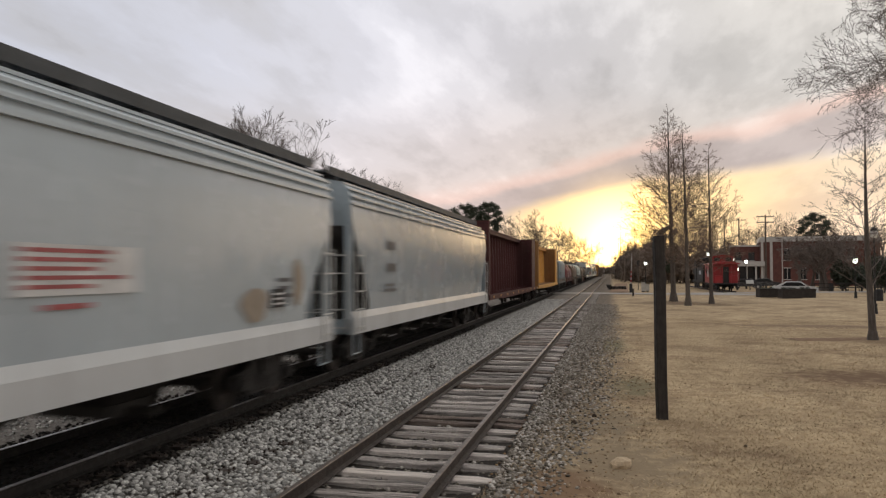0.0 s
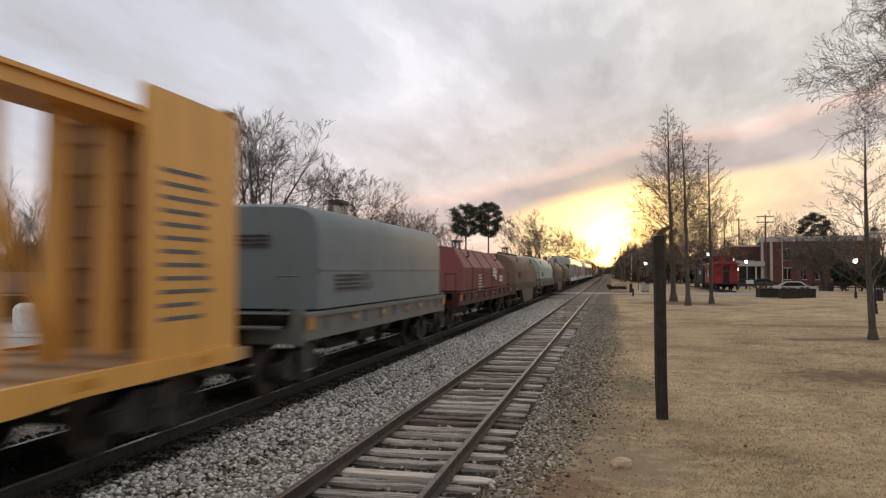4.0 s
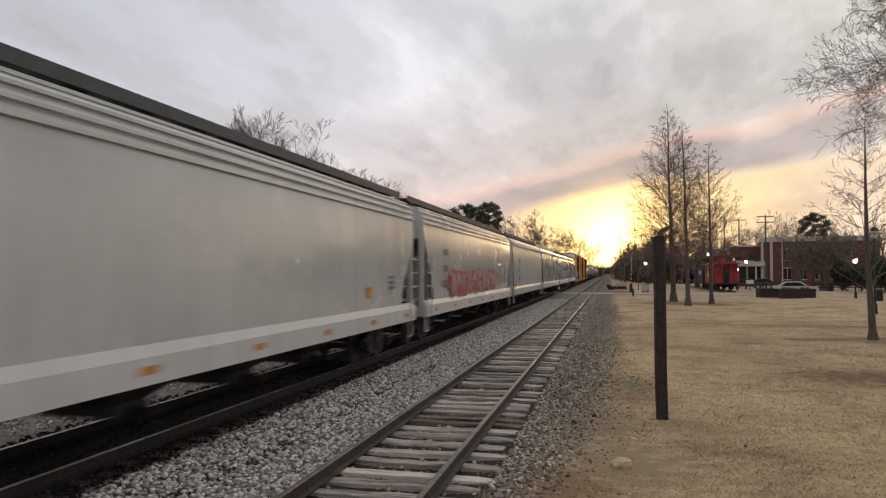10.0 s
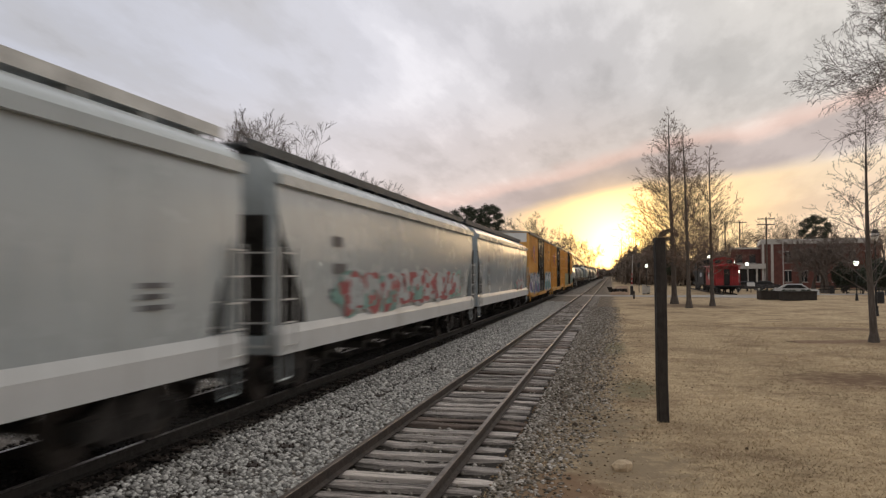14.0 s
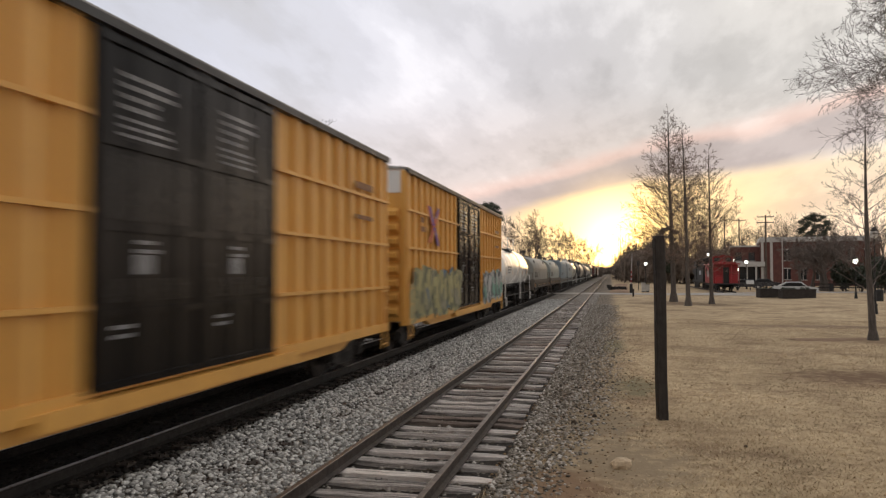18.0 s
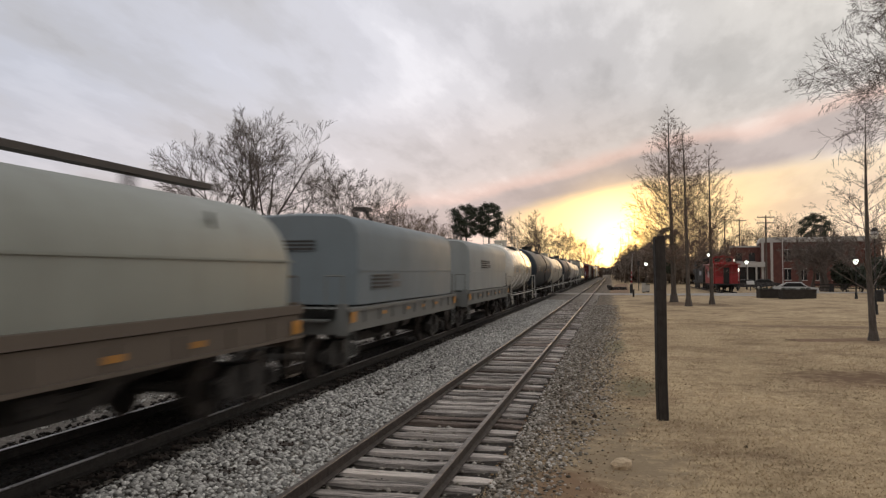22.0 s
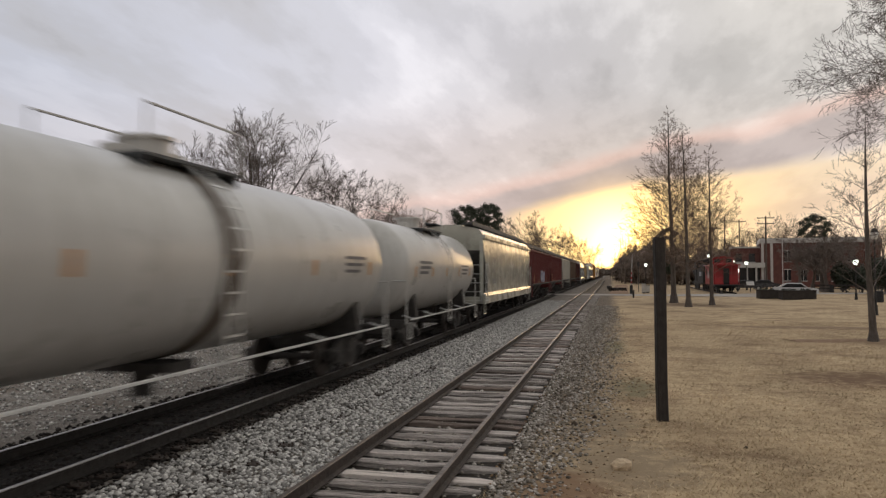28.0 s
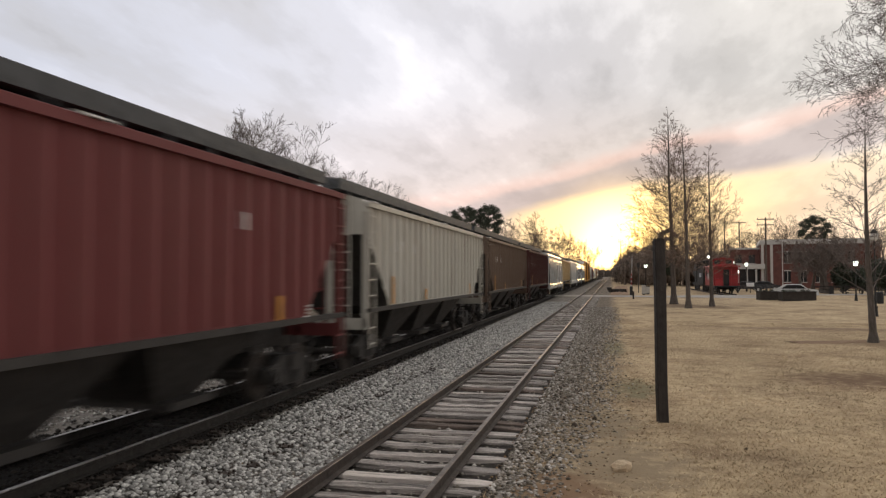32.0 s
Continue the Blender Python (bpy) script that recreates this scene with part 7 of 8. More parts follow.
    lt = Shape()
    bars(lt, hw + 0.105, -y1 + 1.5, 3.9, 0.6, 2, 0.16, 0.12, seed=8)
    bars(lt, hw + 0.105, -y1 + 0.7, 2.3, 0.9, 2, 0.20, 0.14, seed=8)
    bars(lt, hw + 0.105, y1 - 2.6, 4.3, 1.3, 1, 0.16)
    bars(lt, hw + 0.105, y1 - 2.6, 3.6, 1.3, 1, 0.10)
    letter_bars(lt, surface("brown_lettering", (0.24, 0.10, 0.035), bump=0), car)
    # crossed emblem in red and blue strokes
    red, blue = surface("emblem_red", (0.55, 0.09, 0.03), bump=0), surface("emblem_blue", (0.05, 0.06, 0.35), bump=0)
    cy, cz = -y1 + 3.2, 3.86
    for col, lift, (ya, za), (yb, zb), w in ((red, 0.108, (-0.60, -0.55), (0.60, 0.55), 0.20), (red, 0.111, (-0.50, 0.46), (0.50, -0.46), 0.20),
                                             (red, 0.112, (-0.86, 0.62), (-0.30, 0.05), 0.10), (blue, 0.114, (-0.62, 0.62), (-0.05, 0.02), 0.13), (blue, 0.114, (0.05, -0.02), (0.62, -0.62), 0.13), (blue, 0.114, (0.25, 0.28), (0.62, 0.64), 0.12)):
        s = Shape().add([(hw + lift, cy + ya - w, cz + za), (hw + lift, cy + ya + w, cz + za), (hw + lift, cy + yb + w, cz + zb), (hw + lift, cy + yb - w, cz + zb)], [(0, 1, 2, 3)])
        part("emblem_stroke", s, col, car)
    for i, (ya, yb, za, zb, mats_, letters) in enumerate(spray_at):
        sprayed_on(spray(Shape(), hw + 0.115, ya, yb, za, zb, 20 + i + int(L * 10), letters, len(mats_) - 1), mats_, car)
    part("centre_sill", Shape().box(-0.3, 0.3, -L / 2 + 0.6, L / 2 - 0.6, 0.7, 1.0), STEEL_DARK, car)
    running_gear(car, L, 2.75)


def tank_car(car, L, p, band=None, r=1.62, belly=None, dark_fit=False, mark=LETTER_DARK, end=1.1, rail_mat=None):
    """A tank car: dished barrel on stub sills, top platform with railing, ladders, side handrail."""
    zc = 1.02 + r
    y1 = L / 2 - end
    n = 32
    s = Shape()
    prof = [(-y1, 0.02), (-y1 + 0.03, 0.45 * r), (-y1 + 0.14, 0.72 * r), (-y1 + 0.32, 0.90 * r), (-y1 + 0.55, 0.985 * r), (-y1 + 0.75, r)]
    prof = prof + [(-y, q) for y, q in reversed(prof)]
    s.rings([[(q * math.cos(2 * math.pi * k / n), y, zc + q * math.sin(2 * math.pi * k / n)) for k in range(n)] for y, q in prof])
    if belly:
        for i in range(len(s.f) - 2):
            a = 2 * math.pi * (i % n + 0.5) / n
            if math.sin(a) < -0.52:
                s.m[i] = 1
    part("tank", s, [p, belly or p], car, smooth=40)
    if band:
        bd = Shape()
        bd.rings([[((r + 0.012) * math.cos(2 * math.pi * k / n), y, zc + (r + 0.012) * math.sin(2 * math.pi * k / n)) for k in range(n)] for y in (-0.28, 0.28)], caps=False)
        part("saddle_band", bd, band, car, smooth=40)
    for yy in (-y1 * 0.5, y1 * 0.5):
        bd = Shape()
        bd.rings([[((r + 0.008) * math.cos(2 * math.pi * k / n), y, zc + (r + 0.008) * math.sin(2 * math.pi * k / n)) for k in range(n)] for y in (yy - 0.03, yy + 0.03)], caps=False)
        part("weld_band", bd, p, car, smooth=40)
    fit = STEEL_DARK if dark_fit else p
    dome = Shape()
    dome.tube((0, 0, zc + r - 0.1), (0, 0, zc + r + 0.32), 0.42, 14)
    dome.tube((0, 0, zc + r + 0.32), (0, 0, zc + r + 0.38), 0.48, 14)
    dome.tube((0, 0.8, zc + r - 0.1), (0, 0.8, zc + r + 0.22), 0.16, 8)
    dome.tube((0, -0.75, zc + r - 0.1), (0, -0.75, zc + r + 0.16), 0.22, 8)
    part("dome", dome, fit, car)
    pl = Shape()
    for sx in (-1, 1):
        pl.box(min(sx * 0.45, sx * 0.95), max(sx * 0.45, sx * 0.95), -1.4, 1.4, zc + r - 0.12, zc + r - 0.07)
        for yy in (-1.3, 0, 1.3):
            pl.box(min(sx * 0.5, sx * 0.9), max(sx * 0.5, sx * 0.9), yy - 0.03, yy + 0.03, zc + r - 0.42, zc + r - 0.1)
    part("platform", pl, GRATING, car)
    for sx in (-1, 1):
        rl = Shape()
        rl.pipe([(sx * 0.95, -1.35, zc + r - 0.1), (sx * 0.95, -1.35, zc + r + 0.62), (sx * 0.95, 1.35, zc + r + 0.62), (sx * 0.95, 1.35, zc + r - 0.1)], 0.022)
        part("platform_railing", rl, fit, car)
    for sx in (-1, 1):
        ld = Shape()

        def on_side(u, v, k, sx=sx):
            x = 1.60 if v < zc else max(0.9, math.sqrt(max(0.0, (r + 0.16) ** 2 - (v - zc) ** 2)))
            return (sx * (x - 0.035 * k), u, v)

        lattice(ld, [-0.26, -0.225, 0.225, 0.26], rung_rows(0.75, zc + r - 0.1, 10, 0.017), lambda i, j: i != 1 or j % 2 == 1, on_side)
        part("ladder", ld, fit, car)
        hr = Shape().pipe([(sx * 1.57, -L / 2 + 1.2, 1.02), (sx * 1.57, L / 2 - 1.2, 1.02)], 0.025)
        for k in range(5):
            y = -L / 2 + 1.6 + k * (L - 3.2) / 4
            hr.tube((sx * 1.57, y, 1.02), (sx * 1.2, y, 1.12), 0.02, 4)
        part("side_handrail", hr, rail_mat or LADDER_PALE, car)
    for sy in (-1, 1):
        st = Shape()
        a, b = sorted((sy * (L / 2 - 0.7), sy * (L / 2 - 3.6)))
        st.box(-0.3, 0.3, a, b, 0.72, 1.05)
        for sx in (-1, 1):
            st.box(min(sx * 0.3, sx * 1.5), max(sx * 0.3, sx * 1.5), sy * (L / 2 - 1.05) - 0.09, sy * (L / 2 - 1.05) + 0.09, 0.80, 1.02)
        part("stub_sill", st, STEEL_DARK, car)
        sd = Shape()
        yb = sy * (L / 2 - 2.75)
        arc = [(1.35 * math.cos(a), zc + 1.52 / 1.5 * r * math.sin(a) * 1.0) for a in [math.pi + math.pi * k / 8 for k in range(1, 8)]]
        sd.prism([(-1.35, 1.0)] + [(x, max(1.0, z)) for x, z in arc] + [(1.35, 1.0), (1.35, 0.85), (-1.35, 0.85)], yb - 0.14, yb + 0.14)
        part("saddle", sd, STEEL_DARK, car)
        for sx in (-1, 1):
            er = Shape()
            yy = sy * (L / 2 - 0.95)
            er.pipe([(sx * 1.5, yy, 0.9), (sx * 1.5, yy, 2.15), (sx * 0.8, yy, 2.15), (sx * 0.8, yy, 0.9)], 0.025)
            er.pipe([(sx * 1.55, yy, 0.95), (sx * 1.55, yy, 0.48), (sx * 1.55, yy - sy * 0.4, 0.48), (sx * 1.55, yy - sy * 0.4, 0.95)], 0.022)
            part("end_railing", er, fit if not dark_fit else LADDER_PALE, car)
    part("bottom_outlet", Shape().tube((0, 0, 0.45), (0, 0, 1.1), 0.18, 10).box(-0.7, 0.7, -0.4, 0.4, 0.85, 1.0), STEEL_DARK, car)
    lt = Shape()

    def on_barrel(y, z, w, h, sh):
        a0, a1 = math.asin(max(-1, min(1, (z - zc) / r))), math.asin(max(-1, min(1, (z + h - zc) / r)))
        q = r + 0.010
        pts = [(q * math.cos(a0), y, zc + q * math.sin(a0)), (q * math.cos(a0), y + w, zc + q * math.sin(a0)),
               (q * math.cos(a1), y + w, zc + q * math.sin(a1)), (q * math.cos(a1), y, zc + q * math.sin(a1))]
        sh.add(pts, [(0, 1, 2, 3)])

    for k in range(3):
        on_barrel(-y1 + 1.8, zc + 0.15 - k * 0.16, 1.7 - 0.3 * k, 0.09, lt)
        on_barrel(y1 - 3.2, zc + 0.1 - k * 0.15, 1.4 - 0.2 * k, 0.07, lt)
    letter_bars(lt, mark, car)
    for k in range(5):
        rf = Shape()
        on_barrel(-y1 + 1.2 + k * (2 * y1 - 2.8) / 4, zc - 0.25, 0.16, 0.30, rf)
        part("reflector", rf, REFLECTOR, car)
    running_gear(car, L, 2.75)


# colours
GREY_PALE = paint("pale_grey_paint", (0.405, 0.45, 0.47), rough=0.26, coat=0.35, stain=0.25)
GREY_FIRST = paint("clean_blue_grey_paint", (0.43, 0.49, 0.53), rough=0.26, coat=0.35, stain=0.2)
GREY_COOL = paint("cool_grey_paint", (0.35, 0.41, 0.455), rough=0.26, coat=0.35, stain=0.25)
GREY_WHITE = paint("off_white_paint", (0.50, 0.525, 0.535), rough=0.25, coat=0.4, stain=0.4)
GREY_WARM = paint("warm_grey_paint", (0.44, 0.46, 0.455), rough=0.35, stain=0.5)
WHITE_SILL = paint("white_sill_paint", (0.56, 0.575, 0.58), rough=0.4, stain=0.35)
CREAM = paint("cream_paint", (0.38, 0.38, 0.33), rough=0.27, coat=0.3, stain=0.35)
CREAM_OLD = paint("old_cream_paint", (0.47, 0.46, 0.41), rough=0.5, dirt=(0.14, 0.08, 0.05), stain=0.7)
RED_BROWN = paint("boxcar_red_paint", (0.145, 0.034, 0.035), rough=0.6, stain=0.3, spec=0.3)
RED_DARK = paint("dark_maroon_paint", (0.065, 0.018, 0.018), rough=0.6, stain=0.35, spec=0.3)
BROWN = paint("rust_brown_paint", (0.13, 0.085, 0.060), rough=0.55, stain=0.45)
YELLOW = paint("ochre_yellow_paint", (0.68, 0.36, 0.085), rough=0.45, dirt=(0.16, 0.07, 0.03), stain=0.45)
YELLOW_DECK = paint("worn_yellow_deck", (0.36, 0.23, 0.13), rough=0.7, stain=0.6)
BLACK_DOOR = paint("black_door_paint", (0.006, 0.006, 0.007), rough=0.24, dirt=(0.02, 0.017, 0.014), stain=0.2, spec=0.2)
BAND_WHITE = paint("band_white_paint", (0.70, 0.71, 0.72), stain=0.2)
COIL_BROWN = paint("dusty_brown_hood", (0.175, 0.122, 0.088), rough=0.68, stain=0.6, spec=0.3)
COIL_BROWN_DARK = paint("dark_brown_hood", (0.130, 0.094, 0.070), rough=0.65, stain=0.5, spec=0.3)
COIL_MINT = paint("pale_mint_hood", (0.36, 0.41, 0.38), rough=0.55, stain=0.4)
COIL_OLIVE = paint("olive_grey_hood", (0.21, 0.205, 0.185), rough=0.55, stain=0.55)
COIL_BLUE = paint("blue_grey_hood", (0.155, 0.188, 0.21), rough=0.6, stain=0.3)
COIL_GREY = paint("stone_grey_hood", (0.26, 0.28, 0.28), rough=0.55, stain=0.35)
COIL_FRAME = paint("grimy_coil_frame", (0.118, 0.096, 0.078), rough=0.7, stain=0.6, spec=0.3)
COIL_MINT_FRAME = paint("grimy_mint_frame", (0.15, 0.155, 0.14), rough=0.7, stain=0.7, spec=0.3)
COIL_GREY_FRAME = paint("dusty_grey_frame", (0.16, 0.165, 0.16), rough=0.65, stain=0.6, spec=0.3)
TANK_WHITE = paint("tank_white_paint", (0.45, 0.445, 0.425), rough=0.30, coat=0.15, dirt=(0.16, 0.13, 0.09), stain=0.5)
TANK_BRIGHT = paint("bright_tank_paint", (0.80, 0.79, 0.76), rough=0.26, coat=0.3, dirt=(0.22, 0.18, 0.13), stain=0.4)
TANK_IVORY = paint("ivory_tank_paint", (0.55, 0.525, 0.47), rough=0.26, coat=0.3, dirt=(0.16, 0.12, 0.08), stain=0.5)
# grimy bay paint, taken near black for the shade under the hoppers
BAY_SHADE = paint("grimy_shaded_bay", (0.035, 0.033, 0.03), rough=0.7, stain=0.3, spec=0.3)
TANK_CREAM = paint("tank_cream_paint", (0.40, 0.375, 0.32), rough=0.32, dirt=(0.16, 0.13, 0.09), stain=0.5)
TANK_BLACK = paint("tank_black_paint", (0.016, 0.025, 0.036), rough=0.48, stain=0.15, spec=0.25)
COIL_MOSS = paint("grey_green_hood", (0.235, 0.25, 0.225), rough=0.55, stain=0.5)
# the yellow darkened to brown: shade on bulkheads turned from the sunset
YELLOW_SHADE = paint("shaded_yellow_paint", (0.26, 0.13, 0.045), rough=0.7, dirt=(0.07, 0.035, 0.02), stain=0.8)
TAN = paint("tan_paint", (0.50, 0.37, 0.20), rough=0.45, stain=0.4)
RED_SPRAY = sprayed("red_spray", (0.42, 0.06, 0.075), (0.36, 0.29, 0.275), (0.38, 0.10, 0.11), (0.34, 0.27, 0.26))
TEAL_SPRAY = sprayed("teal_spray", (0.06, 0.12, 0.20), (0.66, 0.69, 0.72), (0.10, 0.36, 0.46), (0.16, 0.46, 0.52), (0.35, 0.40, 0.22))
LILAC_SPRAY = sprayed("lilac_spray", (0.05, 0.07, 0.15), (0.62, 0.62, 0.66), (0.24, 0.12, 0.32), (0.10, 0.34, 0.38), (0.38, 0.35, 0.16), (0.14, 0.17, 0.34))
OLIVE_SPRAY = sprayed("olive_spray", (0.13, 0.14, 0.08), (0.36, 0.33, 0.15), (0.30, 0.28, 0.14), (0.05, 0.13, 0.24), (0.26, 0.25, 0.17))
SILVER_SPRAY = sprayed("silver_spray", (0.06, 0.07, 0.08), (0.44, 0.45, 0.44), (0.33, 0.35, 0.34), (0.16, 0.34, 0.26))
DOOR_SPRAY = sprayed("faded_door_spray", (0.02, 0.022, 0.024), (0.05, 0.055, 0.055), (0.17, 0.18, 0.17), (0.09, 0.13, 0.12))
SKY_SPRAY = sprayed("sky_spray", (0.13, 0.14, 0.22), (0.30, 0.34, 0.47), (0.26, 0.30, 0.50), (0.40, 0.42, 0.52))
MIXED_SPRAY = sprayed("mixed_spray", (0.38, 0.09, 0.10), (0.40, 0.435, 0.45), (0.17, 0.33, 0.30), (0.40, 0.42, 0.43))

CARS = []


def add_car(front, rear, label, build, group="freight train"):
    car = thing("freight_car", label, "freight car", group=group)
    build(car, rear - front - 0.02)
    CARS.append((car, (front + rear) / 2))


def hop(p, **kw):
    extra = kw.pop("graffiti", None)

    def go(car, L):
        round_hopper(car, L, p, **kw)
        for i, (ya, yb, za, zb, m, n) in enumerate(extra or ()):
            sprayed_on(spray(Shape(), 1.64, ya, yb, za, zb, 5 + i, n, len(m) - 1), m, car)
    return go


def old_hop(p, graffiti=None):
    def go(car, L):
        rib_hopper(car, L, p)
        for i, (ya, yb, za, zb, m, n) in enumerate(graffiti or ()):
            sprayed_on(spray(Shape(), 1.60, ya, yb, za, zb, 35 + i, n, len(m) - 1, ground=False), m, car)
    return go


def coil(hood, **kw):
    fm = kw.pop("fm", COIL_FRAME)
    return lambda car, L: coil_car(car, L, hood, fm, **kw)


def tank(p, **kw):
    return lambda car, L: tank_car(car, L, p, **kw)


def first_hopper(car, L):
    round_hopper(car, L, GREY_FIRST, rib=True, sill_mat=WHITE_SILL)
    pl = Shape()
    bars(pl, 1.64, 1.2, 2.13, 2.05, 1, 0.54)
    part("placard", pl, LETTER_PALE, car, "white placard with red lines")
    pl = Shape()
    bars(pl, 1.645, 1.3, 2.58, 1.7, 5, 0.045, 0.05, seed=9)
    bars(pl, 1.645, 1.6, 1.98, 0.9, 1, 0.06, 0.05, seed=9)
    letter_bars(pl, LETTER_RED, car)
    rust = surface("beige_primer", (0.36, 0.30, 0.235), rough=0.6, dark=0.75, light=1.15, scale=2, bump=0)
    for ya, yb, za, zb in ((5.7, 6.8, 1.55, 2.12), (7.65, 8.2, 1.75, 2.62)):
        out = [(1.637, ya + (yb - ya) * (0.5 + 0.5 * math.cos(q) * (0.85 + 0.15 * math.sin(3 * q + ya))), za + (zb - za) * (0.5 + 0.5 * math.sin(q))) for q in [math.pi * k / 9 for k in range(18)]]
        part("primer_patch", Shape().add(out, [tuple(range(18))]), rust, car, "faded beige primer patch")
    part("routing_board", Shape().box(1.60, 1.65, 6.85, 7.4, 1.76, 2.08), STEEL_DARK, car, "small black routing board")
    letter_bars(bars(Shape(), 1.653, 6.9, 1.98, 0.42, 3, 0.035, 0.05, seed=5), LETTER_PALE, car)


def brown_coil(car, L):
    coil_car(car, L, COIL_BROWN_DARK, COIL_FRAME)
    part("paint_patch", bars(Shape(), 1.647, 1.2, 0.55, 2.2, 1, 0.62), surface("sprayed_red_patch", (0.30, 0.05, 0.05), rough=0.7, bump=0, dark=0.5, scale=2), car, "sprayed red patch")
    part("paint_patch", bars(Shape(), 1.56, 2.2, 1.95, 2.6, 1, 0.22), surface("dull_blue_patch", (0.11, 0.13, 0.17), rough=0.7, bump=0, dark=0.5, scale=2), car, "dull blue patch")


def yellow_box(spray_at=(), smooth=False):
    return lambda car, L: boxcar(car, L, YELLOW, BLACK_DOOR, BAND_WHITE, spray_at, smooth)


def build_train():
    add_car(-5.4, 15.2, "pale grey smooth-sided covered hopper with a white placard", first_hopper)
    add_car(15.2, 34.9, "pale blue-grey smooth-sided covered hopper, white sill", hop(GREY_COOL, rib=True, sill_mat=WHITE_SILL))
    add_car(34.9, 59.5, "empty maroon centre-beam lumber flatcar", lambda c, L: centerbeam(c, L, RED_DARK, RED_DARK, rear_in=1.4))
    # wall_mat paints the bulkheads' shade into their yellow
    add_car(59.5, 84.0, "empty yellow centre-beam lumber flatcar", lambda c, L: centerbeam(c, L, YELLOW, YELLOW_DECK, front_in=1.45, rear_in=1.2, wall_mat=YELLOW_SHADE))
    add_car(84.0, 98.7, "coil car with a tall blue-grey hood", coil(COIL_BLUE, kind="box", sill="shallow", top=3.78, fm=COIL_GREY_FRAME))
    add_car(98.7, 116.4, "maroon coil car with slanted hood ends and white lettering", coil(RED_BROWN, kind="slant", sill="shallow", top=3.35, logo="pale", vent=False, fm=RED_DARK, hood_in=1.0, late=0.0))
    add_car(116.4, 132.9, "coil car with a dusty brown round hood and pale stripes", coil(COIL_BROWN, stripes=7))
    add_car(132.9, 149.9, "coil car with a pale mint round hood", coil(COIL_MINT, sill="mid", top=3.68, fm=COIL_MINT_FRAME))
    add_car(149.9, 166.0, "coil car with a brown round hood and red-patched deep sill", brown_coil)
    add_car(166.0, 181.0, "coil car with a dark brown round hood", coil(COIL_BROWN_DARK, sill="mid"))
    add_car(181.0, 202.6, "off-white covered hopper with yellow reflectors", hop(GREY_WHITE, rib=True, sill_mat=WHITE_SILL, reflect=True))
    add_car(202.6, 224.3, "off-white covered hopper with red graffiti", hop(GREY_WHITE, rib=True, sill_mat=WHITE_SILL, reflect=True, graffiti=[(-6.6, 4.8, 1.5, 2.5, RED_SPRAY, 10)]))
    add_car(224.3, 243.9, "warm grey covered hopper with rust stains", hop(GREY_WARM, notch=0.3))
    add_car(243.9, 264.8, "light grey covered hopper with a pale roof walk", hop(GREY_PALE, sill_mat=WHITE_SILL, roof_dark=False, notch=0.7))
    add_car(264.8, 284.7, "light grey covered hopper with red and green graffiti", hop(GREY_PALE, sill_mat=WHITE_SILL, graffiti=[(-6.2, 6.5, 1.5, 2.5, MIXED_SPRAY, 9)]))
    add_car(284.7, 305.4, "blue-grey smooth-sided covered hopper with white sill", hop(GREY_COOL, sill_mat=WHITE_SILL, graffiti=[(3.5, 6.5, 1.45, 2.1, MIXED_SPRAY, 2)]))
    add_car(305.4, 325.6, "yellow boxcar with black doors and teal graffiti",
            yellow_box([(-9.0, -1.9, 0.95, 2.45, LILAC_SPRAY, 7), (-1.6, 2.2, 0.95, 1.9, DOOR_SPRAY, 4), (3.2, 9.2, 0.95, 2.55, TEAL_SPRAY, 7)], smooth=True))
    add_car(325.6, 346.0, "yellow ribbed boxcar with black double doors", yellow_box())
    add_car(346.0, 366.9, "yellow ribbed boxcar with olive and silver graffiti", yellow_box([(-8.9, -2.1, 0.95, 2.5, OLIVE_SPRAY, 6), (3.3, 9.2, 1.0, 2.45, SILVER_SPRAY, 5)]))
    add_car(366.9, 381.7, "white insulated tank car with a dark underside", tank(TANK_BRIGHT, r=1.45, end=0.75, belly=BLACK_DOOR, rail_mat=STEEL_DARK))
    add_car(381.7, 397.9, "coil car with an olive-grey hood", coil(COIL_OLIVE, sill="mid", top=3.66))
    add_car(397.9, 413.9, "coil car with a dull grey-green hood", coil(COIL_MOSS, sill="mid", top=3.68, bar_lift=0.22))
    add_car(413.9, 428.0, "coil car with a tall blue-grey hood and stripes", coil(COIL_BLUE, kind="box", sill="shallow", top=3.78, fm=COIL_GREY_FRAME))
    add_car(428.0, 442.6, "coil car with a tall stone-grey hood", coil(COIL_GREY, kind="box", sill="shallow", top=3.78, vent_at=(2.6, 2.55), fm=COIL_GREY_FRAME))
    add_car(442.6, 456.6, "cream tank car with yellow marks", tank(TANK_IVORY, band=TANK_IVORY, r=1.56))
    add_car(456.6, 474.8, "black tank car with yellow marks", tank(TANK_BLACK, dark_fit=True, mark=LETTER_DIM))
    add_car(474.8, 492.3, "white tank car, dust-stained below", tank(TANK_CREAM, r=1.56))
    add_car(492.3, 511.1, "black tank car with pale lettering", tank(TANK_BLACK, dark_fit=True, mark=LETTER_DIM))
    add_car(511.1, 529.7, "white tank car with a dark band", tank(TANK_WHITE, band=COIL_FRAME, r=1.57))
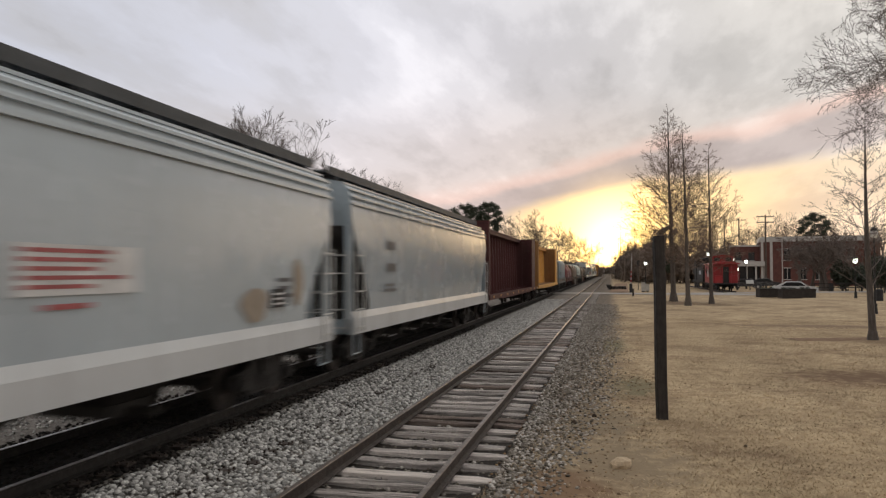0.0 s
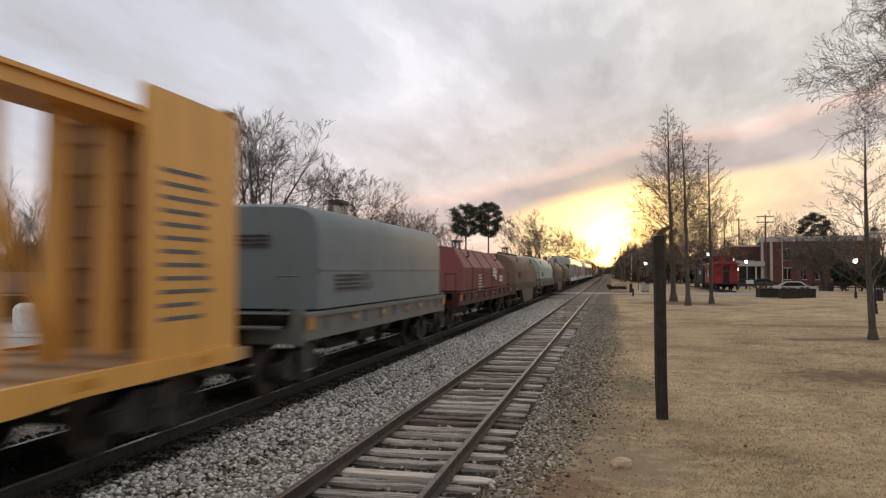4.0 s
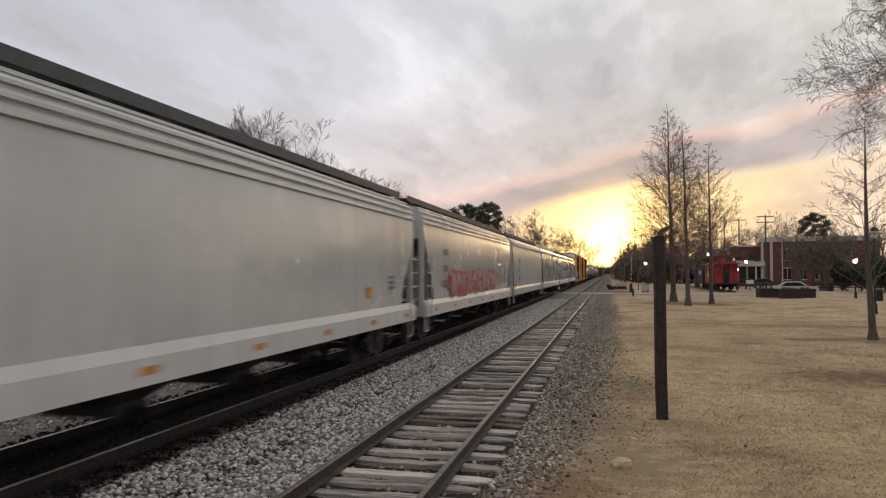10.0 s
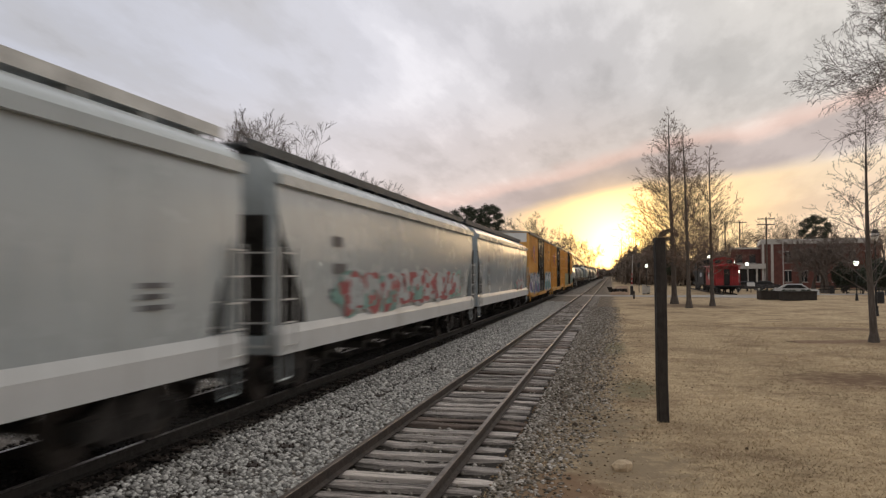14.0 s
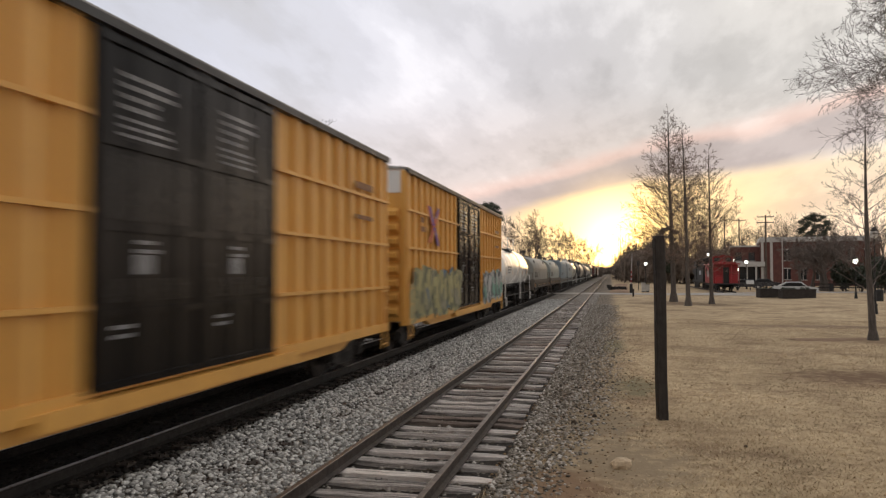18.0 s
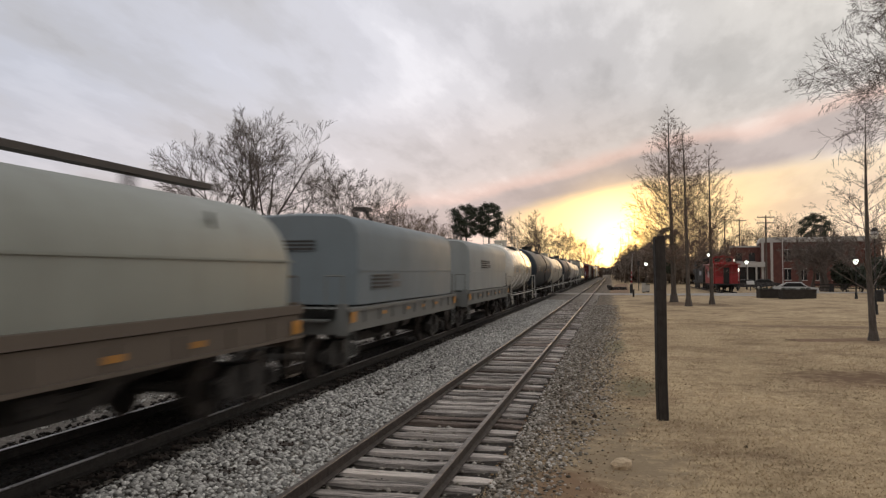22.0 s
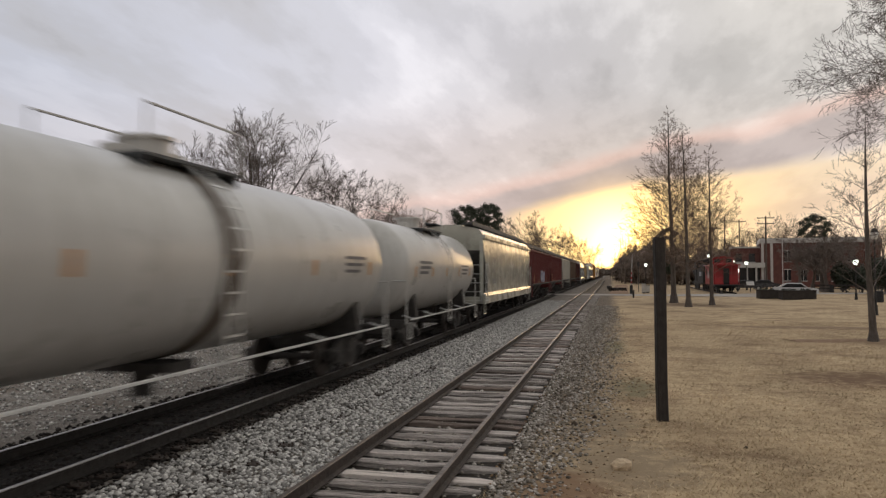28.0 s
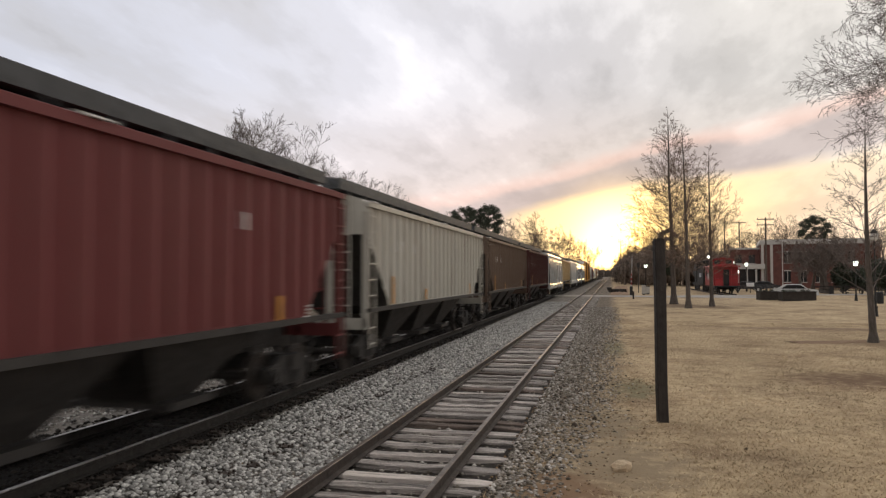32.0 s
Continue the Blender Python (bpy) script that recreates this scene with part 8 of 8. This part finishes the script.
    add_car(529.7, 542.8, "short white tank car with dark lettering", tank(TANK_WHITE, r=1.50, end=0.75))
    add_car(542.8, 563.8, "cream covered hopper with a galvanised roof walk", hop(CREAM))
    add_car(563.8, 581.5, "red-brown ribbed covered hopper with pale blue graffiti", old_hop(RED_BROWN, [(-0.7, 2.8, 1.65, 2.55, SKY_SPRAY, 5)]))
    add_car(581.5, 599.9, "red-brown ribbed covered hopper", old_hop(RED_BROWN))
    add_car(599.9, 617.9, "old cream ribbed covered hopper with rust", old_hop(CREAM_OLD))
    add_car(617.9, 636.0, "rust-brown ribbed covered hopper", old_hop(BROWN))
    add_car(636.0, 654.0, "dark maroon ribbed covered hopper", old_hop(RED_DARK))
    at = 654.0
    tail = [(GREY_WHITE, "w"), (TAN, "o"), (GREY_WARM, "w"), (GREY_WHITE, "w"), (GREY_PALE, "w"), (YELLOW, "b"), (YELLOW, "b"),
            (GREY_WARM, "w"), (RED_BROWN, "o"), (GREY_PALE, "w"), (GREY_WARM, "w"), (TAN, "o"), (RED_BROWN, "o"), (GREY_PALE, "w")]
    for p, k in tail:
        n = {"w": 20.2, "o": 18.0, "b": 20.6}[k]
        what = {"w": "grey covered hopper far down the train", "o": "ribbed covered hopper far down the train", "b": "yellow boxcar far down the train"}[k]
        add_car(at, at + n, what, {"w": hop(p), "o": old_hop(p), "b": yellow_box()}[k])
        at += n


build_train()


def motions():
    """The train rolls towards the camera's left at about 18 metres a second."""
    for car, middle in CARS:
        rows = []
        for t in (0, 4, 8, 12, 16, 20, 24, 28, 32):
            rows.append((t, pose(MAIN_X, middle - 18.0 * t - 0.0075 * t * t, RAIL)))
        walk(car, rows)
    way = [(0, 1168, 250, 150), (26.5, 1168, 250, 150), (27.5, 1150, 249, 140), (28.5, 1137, 247, 130), (30, 1128, 242, 145), (31, 1122, 234, 165), (31.5, 1112, 228, 175), (32, 1104, 222, 178)]
    walk(ROAD_CAR, [(t, pose(*at_(px, dep, 0.0), 0, 0, turn)) for t, px, dep, turn in way])


motions()
